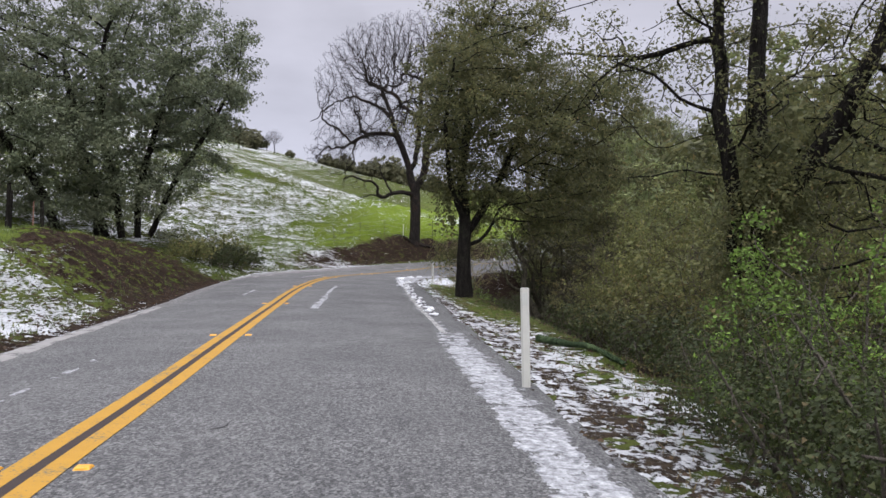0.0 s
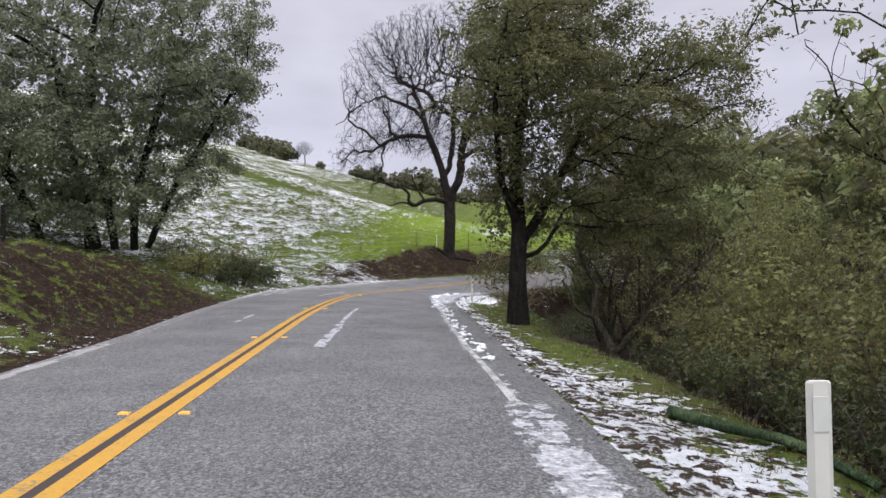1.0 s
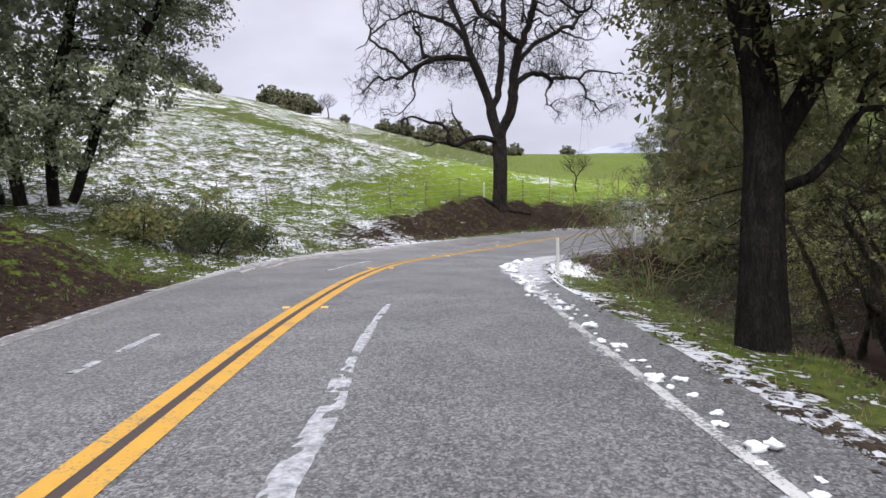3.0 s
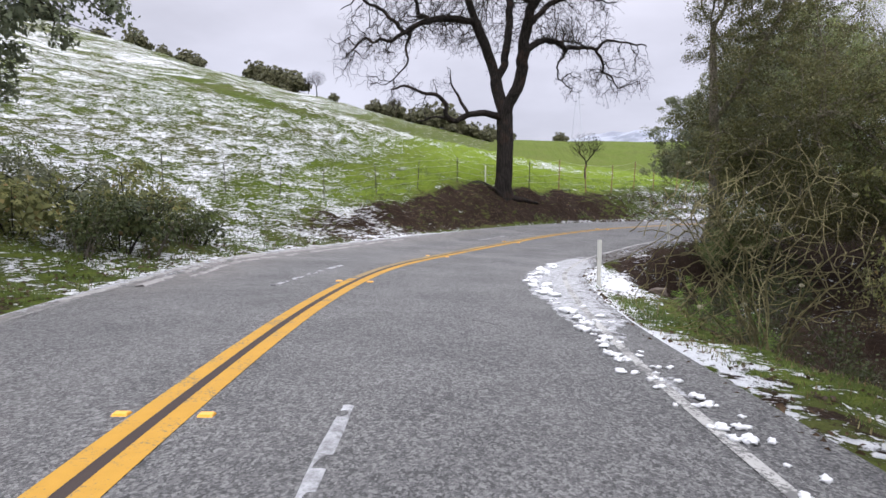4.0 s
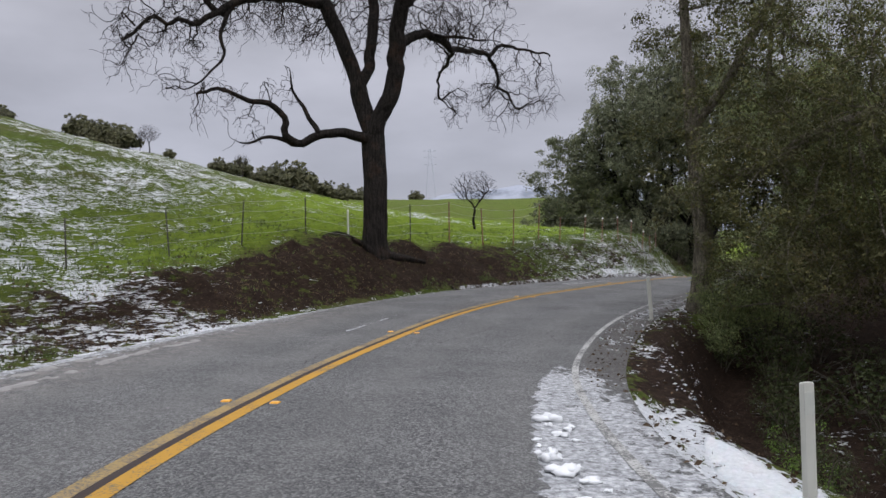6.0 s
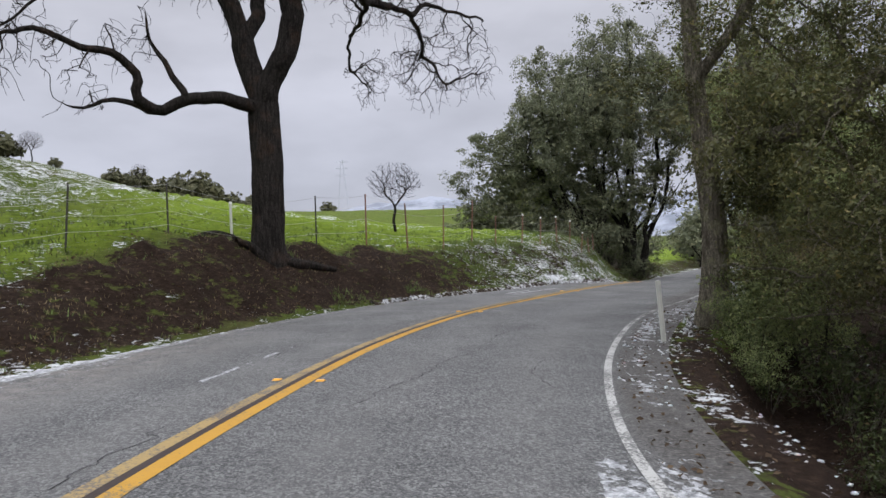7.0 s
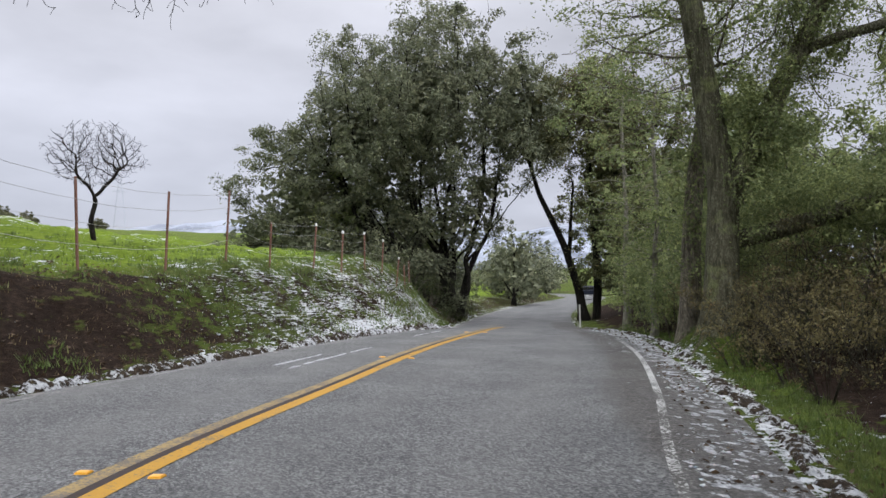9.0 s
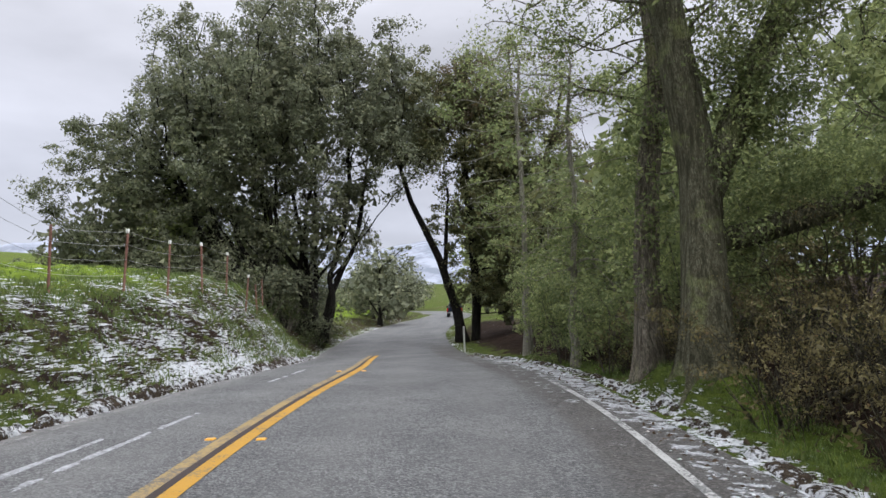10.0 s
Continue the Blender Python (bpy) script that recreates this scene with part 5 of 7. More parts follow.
# ---- shrubs and further trees ----
def shrub(name, label, base, rx, ry, h, leaf, bark, seed, aims=420, per=9, size=0.10, spread=0.2, leafy=1.0, stems_n=6, wander=0.35, low=0.3, radius=0.045, step=0.24, slim=0.5, simple=False, fill=0, cat="shrub", group="", tip=0.005, core_size=1.6):
    rng = np.random.default_rng(seed + 500)
    stems = []
    for i in range(stems_n):
        a = 2 * math.pi * (i + rng.random() * 0.7) / stems_n
        out = 0.25 + 0.5 * rng.random()
        stems.append([(math.cos(a) * 0.12, math.sin(a) * 0.12, 0), (math.cos(a) * rx * out * 0.45, math.sin(a) * ry * out * 0.45, h * 0.28), (math.cos(a) * rx * out, math.sin(a) * ry * out, h * 0.6)])
    blobs = [(0, 0, h * 0.58, rx, ry, h * 0.46), (rx * 0.4, ry * 0.2, h * 0.4, rx * 0.7, ry * 0.7, h * 0.4 - low * 0.3), (-rx * 0.4, -ry * 0.3, h * 0.45, rx * 0.7, ry * 0.7, h * 0.42 - low * 0.3)]
    return make_tree(name, label, cat, base, stems, radius, blobs, aims, leaf, bark, seed, step, per, spread, size, tip, reach=4.0, wander=wander, leafy=leafy, flare=0.1, group=group, slim=slim, hollow=0.2, simple=simple, fill=fill, limbs=5, core_size=core_size)


def planted(proto, spots, seed, sink=0.1):
    """Copies of a shrub or tree at (x, y, size), turned at random."""
    rng = random.Random(seed)
    for x, y, s in spots:
        copy_thing(proto, pose(x, y, ground_at(x, y) - sink * (s if sink > 0.1 else 1), 0, 0, rng.uniform(0, 360)) @ Matrix.Diagonal((s * rng.uniform(0.9, 1.15), s, s * rng.uniform(0.88, 1.15), 1)))


G_RIGHT = "thicket along the creek"
olive = shrub("thicket_shrub", "olive-green thicket shrub with thin grey stems by the creek", (5.8, 17.0), 1.7, 1.7, 3.6, LEAF_BRUSH, TWIG, 61, 850, 20, 0.06, 0.15, group=G_RIGHT, simple=True, fill=1800)
planted(olive, [(4.7, 20.7, 0.7), (5.2, 18.4, 0.8), (4.5, 23.0, 0.6), (7.6, 20, 1.2), (5.2, 21.4, 0.95), (6, 24.6, 1.05), (9, 16, 1.35), (9.4, 24.5, 1.4), (7.4, 10.2, 1.05), (10.2, 12, 1.45), (11.5, 20.5, 1.6), (6.6, 5, 1), (8.6, 30.6, 1.3), (10.4, 34.5, 1.5), (9, 39.5, 1.3), (7.8, 44.2, 1.1), (13, 30, 1.6)], 2)
# thicket shrub again in greener leaves, brighter in place of more light here
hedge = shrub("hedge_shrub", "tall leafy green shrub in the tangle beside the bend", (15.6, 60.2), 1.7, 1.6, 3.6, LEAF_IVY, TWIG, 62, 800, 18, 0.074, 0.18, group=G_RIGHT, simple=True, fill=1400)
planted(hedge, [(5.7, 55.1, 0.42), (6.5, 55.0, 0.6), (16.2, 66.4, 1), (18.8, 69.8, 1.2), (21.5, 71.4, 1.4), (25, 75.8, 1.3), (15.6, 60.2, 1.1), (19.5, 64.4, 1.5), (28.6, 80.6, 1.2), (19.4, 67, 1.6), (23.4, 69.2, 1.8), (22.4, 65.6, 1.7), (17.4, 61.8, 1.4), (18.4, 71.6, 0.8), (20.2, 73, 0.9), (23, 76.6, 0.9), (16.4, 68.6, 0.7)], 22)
low = shrub("bramble_bush", "low dark bramble bush on the slope below the verge", (3.9, 12.4), 1.0, 1.0, 1.35, LEAF_BRAMBLE, TWIG, 63, 520, 24, 0.046, 0.13, group=G_RIGHT, stems_n=7, simple=True, fill=300)
near_low = shrub("bramble_bush", "dark small-leaved bramble bush at the edge of the verge", (2.85, 6.5), 0.9, 0.9, 1.15, LEAF_BRAMBLE, TWIG, 64, 650, 30, 0.028, 0.11, group=G_RIGHT, stems_n=8, fill=2200, core_size=1.1)
planted(near_low, [(2.95, 7.7, 0.95), (3.05, 8.9, 0.9), (2.75, 5.5, 0.95), (2.7, 4.6, 0.95), (3.5, 4.6, 1.3), (3.4, 10.4, 0.95), (3.4, 8.4, 1.1), (3.3, 7.2, 1.15), (3.5, 6.0, 1.3)], 13)
planted(low, [ (4.6, 9.6, 1.2), (4.7, 7.2, 1.2), (4.4, 4.4, 1.1), (3.8, 14.2, 1.0), (3.7, 16.2, 1.05), (3.6, 18.2, 1.0), (3.4, 20.2, 1.05), (3.3, 22.2, 0.95), (3.4, 24.0, 0.85), (4.9, 15.4, 1.3),
              (4.8, 19.4, 1.3), (3.0, 31.5, 0.8), (2.6, 34.4, 0.75), (3.9, 36.0, 0.9), (1.7, 41.0, 0.6), (2.3, 42.6, 0.8), (3.3, 44.5, 0.8), (13.7, 62.4, 0.7), (15.2, 64.4, 0.75), (14.6, 61.0, 0.9), (16.9, 66.6, 0.75),
              (12.2, 60.2, 0.7), (18.6, 68.6, 0.8), (20.6, 70.8, 0.8), (22.6, 73.4, 0.9), (11.2, 58.6, 0.8), (8.3, 57.2, 0.8)], 12)
brown = shrub("bare_shrub", "brown leafless brush with a few dry leaves by the creek", (6.9, 22.6), 1.8, 1.8, 3.0, LEAF_SCRUB, DUSK_BARK, 67, 1300, 6, 0.065, 0.2, 0.6, 9, 0.4, group=G_RIGHT)
planted(brown, [(5.4, 14.6, 1.05), (6.0, 16.0, 1.15), (4.6, 12.0, 0.7), (5.0, 15.6, 0.8), (4.4, 20.4, 0.7), (5.6, 23.4, 0.85), (8.2, 18.2, 1.2), (6.4, 9.0, 0.8), (4.9, 18.6, 0.75), (7.4, 28.5, 1.0), (4.6, 29.6, 0.75), (6.2, 32.0, 1.0), (6.9, 14.6, 1.05), (14.4, 60.6, 0.8), (16.8, 63.6, 0.9), (19.4, 67.2, 0.9), (15.4, 63.2, 0.6), (22.9, 71.8, 0.9), (10.0, 60.0, 0.55),
                (7.6, 36.5, 0.9), (6.2, 40.5, 0.8)], 3)
fresh = shrub("green_shrub", "bright green leafy shrub at the roadside", (5.2, 11.0), 1.3, 1.3, 3.3, LEAF_FRESH, TWIG, 71, 700, 22, 0.055, 0.16, group=G_RIGHT)
planted(fresh, [(0.6, 38.7, 0.33), (1.5, 38.0, 0.5), (3.75, 8.0, 0.72), (4.5, 9.0, 0.85), (7.4, 34.6, 0.8), (2.6, 46.2, 0.45), (18.2, 64.8, 0.7), (22.6, 75.4, 0.9)], 4)

ivy = shrub("ivy_bush", "leafy olive-green ivy bush climbing about a trunk", (6.2, 55.1), 1.1, 1.1, 2.5, LEAF_IVY, DUSK_BARK, 75, 900, 22, 0.042, 0.14, group=G_RIGHT, fill=2200, slim=0.7, core_size=1.2)
planted(ivy, [(5.45, 54.35, 0.75), (6.9, 54.6, 1.1), (4.9, 53.6, 0.55)], 24)


def budding_shrub():
    rng = np.random.default_rng(173)
    stems = []
    for i in range(17):
        a = math.pi * (0.35 + 1.5 * (i + rng.random()) / 17)
        reach, high = rng.uniform(0.9, 2.1), rng.uniform(1.0, 3.3)
        foot = rng.normal(size=2) * 0.16
        run = [(foot[0], foot[1], 0.0)]
        for t in (0.2, 0.4, 0.6, 0.8, 1.0):
            run.append((foot[0] + math.cos(a) * reach * t ** 1.2 + rng.normal() * 0.07, foot[1] + math.sin(a) * reach * t ** 1.2 + rng.normal() * 0.07, high * (t * (1.5 - 0.5 * t)) * 0.95 + rng.normal() * 0.05))
        stems.append(run)
    return make_tree("budding_shrub", "spreading shrub of yellowish bare branches with pale buds", "shrub", (0.95, 35.5), stems, 0.02, [(-0.3, 0, 1.9, 1.9, 2.0, 1.5), (-0.2, 0, 2.8, 1.5, 1.7, 1.0), (-0.7, 0, 1.2, 1.3, 1.6, 0.8)], 3600,
                     LEAF_BUD, YELLOW_TWIG, 73, 0.2, 1, 0.04, 0.05, 0.0075, reach=4.0, wander=0.45, leafy=0.4, flare=0.0, hollow=0.1, limbs=17, clump=False, crook=0.03, floors=[(0.017, 0.007)] * 17, puff=1.0)


budding_shrub()
shrub("gully_shrub", "dark scrubby bush in the gully below the bank", (-11.3, 39.0), 1.0, 1.4, 1.5, LEAF_BRAMBLE, LIVE_BARK, 79, 900, 22, 0.07, 0.14, simple=True, fill=1500)
shrub("gully_shrub", "dark scrubby bush with a broken stem beside the meadow", (-12.3, 41.4), 1.3, 1.5, 1.9, LEAF_BRUSH, LIVE_BARK, 83, 900, 18, 0.075, 0.15, simple=True, fill=1200)
shrub("gully_shrub", "scrubby olive bush beside the gully mouth", (-12.6, 37.4), 1.2, 1.4, 1.6, LEAF_BRUSH, LIVE_BARK, 84, 700, 18, 0.08, 0.16, simple=True, fill=1200)
shrub("gully_shrub", "low dark bush at the edge of the asphalt", (-11.2, 42.6), 0.9, 1.2, 1.1, LEAF_BRAMBLE, LIVE_BARK, 86, 600, 20, 0.06, 0.13, simple=True, fill=900)
under = shrub("gully_shrub", "small scrubby bush under the live oak", (-14.2, 40.4), 1.6, 1.6, 1.8, LEAF_OAK, LIVE_BARK, 85, 700, 16, 0.09, 0.17, simple=True, fill=600)
twisted = shrub("twisted_tree", "small mossy tree with crooked bare branches under the evergreens", (5.2, 28.0), 2.2, 2.0, 4.2, LEAF_BRUSH, DUSK_BARK, 89, 1100, 3, 0.075, 0.16, 0.5, 4, 0.6, radius=0.11, cat="tree", step=0.28)
crooked = make_tree("twisted_tree", "low mossy tree with thick crooked bare limbs on the creek bank", "tree", (3.3, 26.9), [[(0, 0, -0.1), (-0.25, 0.2, 0.6), (-0.65, 0.1, 1.3), (-0.45, 0.3, 2.0), (-0.95, 0.4, 2.8)],
                     [(-0.05, 0.05, 0.3), (0.5, 0.1, 0.9), (0.9, 0.0, 1.5), (1.6, 0.2, 1.8), (2.2, 0.1, 2.6)], [(0.5, 0.1, 0.9), (0.85, 0.3, 0.65), (1.6, 0.4, 0.95), (2.4, 0.3, 0.75), (3.0, 0.4, 1.2)], [(-0.65, 0.1, 1.3), (-1.1, -0.1, 1.5), (-1.5, 0.1, 2.2)]],
                    0.1, [(0.3, 0.2, 2.4, 2.4, 1.6, 1.5), (1.4, 0.2, 1.6, 1.6, 1.2, 0.9)], 1300, LEAF_BRUSH, DUSK_BARK, 90, 0.2, 2, 0.14, 0.05, 0.006, wander=0.6, crook=0.06, flare=0.2, leafy=0.4, floors=[(0.13, 0.05), (0.1, 0.045), (0.075, 0.035), (0.06, 0.03)])
planted(crooked, [(3.9, 30.0, 0.9), (5.2, 26.4, 0.9)], 55)
planted(twisted, [(4.4, 29.6, 0.9), (3.7, 31.4, 0.9), (7.4, 30.4, 1.1), (9.6, 28.0, 1.2), (5.4, 34.2, 0.85)], 5)


def corner_tree():
    stems = [[(0, 0, 0), (0.0, 0.1, 1.6), (0.05, 0.2, 3.2), (0.0, 0.3, 5.2), (0.2, 0.4, 8.4)], [(0, 0.1, 1.9), (-0.35, 0.1, 2.8), (-0.5, 0.2, 4.4), (-0.7, 0.3, 7.6)], [(0.05, 0.2, 3.0), (0.7, 0.0, 3.9), (1.3, -0.2, 5.2), (2.0, -0.2, 7.4)]]
    blobs = [(0.0, 0.4, 6.2, 3.2, 2.8, 2.6), (2.8, 0.0, 4.6, 2.6, 2.2, 2.4), (0.0, 0.0, 1.7, 0.75, 0.75, 1.6), (1.6, -0.4, 3.0, 1.2, 1.0, 1.2), (-1.6, 0.6, 5.0, 1.6, 1.6, 1.2)]
    return make_tree("oak_tree", "ivy-wrapped oak with thin dark foliage beside the road", "tree", (4.9, 12.6), stems, 0.2, blobs, 3000, LEAF_BAY, LIVE_BARK, 97, 0.3, per=24, spread=0.24, size=0.062, simple=True, crook=0.06,
                     floors=[(0.2, 0.08), (0.12, 0.05), (0.09, 0.03)], extra=(((0, 0, 2.2, 0.6, 0.6, 2.2), 900),))


corner_tree()


def slim_tree():
    stems = [[(0, 0, 0), (0.1, 0, 2.5), (0.25, 0.1, 5.0), (0.2, 0.1, 8.0), (0.4, 0.1, 10.5)], [(0.12, 0, 3.2), (0.9, -0.3, 3.6), (1.6, -0.5, 3.5)]]
    blobs = [(0.3, 0.2, 7.0, 2.4, 2.4, 3.6), (0.9, -0.4, 3.4, 2.0, 1.6, 2.0)]
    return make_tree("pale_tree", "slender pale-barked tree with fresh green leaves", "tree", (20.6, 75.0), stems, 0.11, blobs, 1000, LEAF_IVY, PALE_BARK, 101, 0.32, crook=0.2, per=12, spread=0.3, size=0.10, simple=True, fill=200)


slim = slim_tree()
planted(slim, [(17.4, 70.4, 0.75)], 6)


def wood_tree(seed, leaf, label, h=12.0, r=4.4):
    stems = [[(0, 0, 0), (0.1, 0, h * 0.25), (0.2, 0.2, h * 0.6)], [(0.1, 0, h * 0.2), (r * 0.4, 0.5, h * 0.5)], [(0.1, 0, h * 0.22), (-r * 0.4, -0.6, h * 0.5)]]
    blobs = [(0, 0, h * 0.6, r, r, h * 0.38), (r * 0.5, 0.6, h * 0.42, r * 0.6, r * 0.6, h * 0.28), (-r * 0.5, -0.5, h * 0.46, r * 0.6, r * 0.6, h * 0.28), (0, 0, h * 0.25, r * 0.7, r * 0.7, h * 0.2)]
    return make_tree("woodland_tree", label, "tree", (14.5, 45.0) if seed % 2 else (15.0, 33.0), stems, 0.24, blobs, 1500, leaf, LIVE_BARK, seed, 0.5, per=7, spread=0.36, size=0.27, simple=True, fill=2000, group="trees of the creek wood")


wood_a = wood_tree(111, LEAF_BAY, "olive evergreen tree in the wood beyond the creek")
wood_b = wood_tree(112, LEAF_IVY, "dark green evergreen tree in the wood beyond the creek", 11.0, 4.0)
planted(wood_a, [(12.0, 26.5, 0.8), (13.5, 18.0, 0.85), (22.0, 55.0, 1.0), (27.5, 79.0, 0.8), (38.6, 89.0, 1.1), (24.0, 30.0, 1.2), (14.0, 7.0, 1.0)], 7)
planted(wood_b, [(23.0, 99.0, 0.74), (26.2, 100.8, 0.58), (17.8, 97.4, 0.66), (25.0, 102.5, 0.62), (20.5, 99.5, 0.55), (28.2, 102.4, 0.4), (27.4, 105.4, 0.5), (12.5, 51.0, 0.85), (21.6, 70.2, 0.72), (24.5, 72.0, 0.85), (33.4, 84.6, 0.85), (11.5, 40.0, 0.9), (24.0, 43.0, 1.2), (45.0, 100.0, 1.1), (33.0, 66.0, 1.3), (62.0, 118.0, 1.0)], 8)


def round_tree(name, label, spot, h, r, seed, leaf=FARWOOD, size=0.3, aims=650, per=12, skirt=0.42):
    rng = np.random.default_rng(seed)
    stems = [[(0, 0, 0), (0, 0, h * 0.3), (0.2, 0, h * 0.6)], [(0, 0, h * 0.1), (r * 0.5, 0, h * 0.4)], [(0, 0, h * 0.1), (-r * 0.5, 0, h * 0.4)]]
    blobs = [(0, 0, h * 0.55, r * 0.8, r * 0.8, h * 0.42)]
    for k in range(6):
        a = k * 1.05 + rng.random()
        blobs.append((math.cos(a) * r * 0.6, math.sin(a) * r * 0.6, h * (skirt - 0.12 + 0.3 * rng.random()), r * (0.35 + 0.25 * rng.random()), r * (0.35 + 0.25 * rng.random()), h * (0.2 + 0.12 * rng.random())))
    return make_tree(name, label, "tree", spot, stems, h * 0.022, blobs, aims, leaf, LIVE_BARK, seed, h * 0.045, per, h * 0.032, size, 0.012, hollow=0.5, simple=True, fill=1500)


far_round = round_tree("far_tree", "rounded evergreen tree beside the far road", (44.0, 116.5), 9.6, 4.2, 121, LEAF_OAK, 0.24, 650, 9, 0.26)
planted(far_round, [(58.0, 139.0, 0.75), (61.5, 143.0, 0.7), (53.5, 134.0, 0.8), (47.0, 122.0, 0.6), (90.0, 172.0, 1.0), (84.0, 178.0, 1.1), (97.0, 180.0, 1.2), (78.0, 170.0, 0.9), (57.0, 131.5, 0.9), (75.0, 134.0, 0.9), (50.0, 128.0, 0.7), (70.0, 152.0, 0.9)], 9)
far_bush = round_tree("hill_tree", "dark round live oak on the snowy hill", (-74.0, 238.0, ground_at(-74, 238) - 2.2), 9.0, 4.8, 131, FARWOOD, 0.55, 230, 6, 0.30)
planted(far_bush, [(-82.5, 247.0, 0.95), (-66.5, 234.0, 1.1), (-54.5, 296.0, 0.9), (-48.0, 300.0, 1.0), (-31.0, 331.0, 1.7), (-40.0, 336.0, 1.4), (-16.0, 430.0, 1.3), (-6.0, 440.0, 1.2), (24.0, 436.0, 1.0), (-94.0, 222.0, 0.75),
                   (-97.0, 200.0, 0.95), (-93.0, 206.0, 0.7), (-101.0, 190.0, 0.6), (-106.0, 176.0, 0.8), (-53.0, 226.0, 0.35), (-88.0, 215.0, 0.5), (-35.0, 332.0, 1.3), (-26.0, 333.0, 1.25), (-20.0, 336.0, 1.1), (-45.0, 335.0, 1.15), (-14.0, 338.0, 0.85), (-50.0, 331.0, 0.7), (-78.0, 242.0, 0.75), (-90.0, 219.0, 0.6), (-70.0, 236.0, 0.8), (-51.0, 297.0, 0.7), (-11.0, 436.0, 1.0)], 14, 2.2)


def small_bare_tree():
    stems = [[(0, 0, -0.1), (-0.12, 0, 0.6), (0.02, 0, 1.1), (-0.15, 0, 1.6)], [(-0.05, 0, 1.2), (0.35, 0.1, 1.7), (0.7, 0.1, 2.1)], [(-0.1, 0, 1.4), (-0.5, -0.1, 1.9)]]
    blobs = [(0, 0, 2.4, 1.35, 1.2, 0.95)]
    return make_tree("bare_tree", "small leafless fruit tree standing in the green meadow", "tree", (2.2, 75.3), stems, 0.055, blobs, 2600, None, OAK_BARK, 141, 0.11, tip=0.0045, kill=0.12, reach=2.0, wander=0.55, flare=0.2, clump=False, hollow=0.0)


bare = small_bare_tree()
planted(bare, [(-58.0, 226.0, 2.3), (-46.0, 292.0, 2.2), (-62.0, 232.0, 1.6)], 19)

planted(low, [(-11.3, 40.3, 1.15), (-11.9, 38.4, 1.2), (-11.1, 41.6, 0.85), (-11.2, 37.4, 0.9), (2.9, 46.0, 0.7), (3.4, 47.3, 0.75), (3.9, 48.5, 0.75), (4.4, 49.6, 0.8), (4.9, 50.7, 0.8), (5.3, 51.6, 0.8), (21.4, 90.6, 0.8), (22.6, 92.0, 0.9), (24.2, 94.0, 0.9), (25.6, 95.8, 0.9), (3.6, 43.0, 0.8), (4.4, 45.2, 0.9), (4.6, 47.0, 0.9), (2.9, 40.6, 0.6), (4.2, 41.0, 0.9), (3.9, 38.8, 0.8), (5.6, 43.6, 1.2), (6.1, 53.2, 1.1), (5.2, 50.6, 1.0), (5.9, 52.4, 1.1), (6.3, 49.4, 1.25), (4.9, 53.4, 0.8), (6.9, 51.0, 1.4), (7.4, 53.6, 1.3), (5.6, 47.8, 1.1)], 18)
planted(under, [(21.2, 94.2, 1.7), (24.0, 96.4, 1.6), (19.4, 92.6, 1.5), (26.2, 99.0, 1.5), (22.4, 97.4, 2.0), (17.4, 91.6, 1.0), (16.6, 94.6, 1.8), (19.4, 96.6, 2.2), (23.2, 93.9, 1.0), (27.0, 103.0, 2.2), (29.4, 106.0, 2.0), (24.6, 101.0, 2.4), (31.6, 108.4, 1.8)], 16)
planted(brown, [(11.8, 62.4, 0.5), (12.6, 63.2, 0.5), (13.6, 64.4, 0.5), (12.2, 61.6, 0.6), (13.2, 62.6, 0.65), (14.6, 63.6, 0.7), (11.4, 60.2, 0.6), (15.6, 65.6, 0.7), (13.6, 60.8, 0.9)], 17)
bracken = shrub("bracken_clump", "olive-brown tangle of bracken and bramble at the wood's edge", (14.0, 63.4), 0.7, 0.7, 0.9, LEAF_SCRUB, DUSK_BARK, 68, 260, 18, 0.055, 0.12, group=G_RIGHT, stems_n=8, simple=True)
edge_rng = random.Random(29)
spots = [(edge_rng.uniform(10, 19), edge_rng.uniform(58, 70.5), edge_rng.uniform(0.55, 1.25)) for _ in range(420)]
planted(bracken, [p for p, w in zip(spots, land([p[0] for p in spots], [p[1] for p in spots])[7]) if 0.95 < w < 3.6][:75], 30)
planted(low, [(20.6, 91.4, 1.5), (22.2, 93.8, 1.6), (18.8, 89.8, 1.3), (24.6, 95.2, 1.5), (20.0, 94.4, 1.9), (17.2, 90.6, 1.6), (26.4, 97.2, 1.4)], 15)


# ---- road furniture ----
def on_road(y, d):
    k = near_k(y)
    p = LINE[k] + RIGHT[k] * d
    return p[0], p[1], float(road_height(LINE[k, 1], d)), math.degrees(math.atan2(-TAN[k, 0], TAN[k, 1]))


def marker():
    thing = tagged(empty("road_stud"), "yellow raised reflector stuck to the asphalt by the centre line", "road stud", "reflectors along the centre line")
    bm = bmesh.new()
    top = [(-0.05, -0.032, 0.018), (0.05, -0.032, 0.018), (0.05, 0.032, 0.018), (-0.05, 0.032, 0.018)]
    foot = [(-0.055, -0.055, 0), (0.055, -0.055, 0), (0.055, 0.055, 0), (-0.055, 0.055, 0)]
    t, f = [bm.verts.new(v) for v in top], [bm.verts.new(v) for v in foot]
    bm.faces.new(t)
    for i in range(4):
        bm.faces.new((f[i], f[(i + 1) % 4], t[(i + 1) % 4], t[i]))
    bmesh.ops.bevel(bm, geom=list(bm.edges), offset=0.004, segments=2, affect="EDGES")
    part("body", bm, MARKER, thing)
    bm = bmesh.new()
    box(bm, -0.04, -0.050, 0.006, 0.04, -0.044, 0.013, 0.001)
    part("reflector", bm, LENS, thing, "amber reflector face")
    return thing


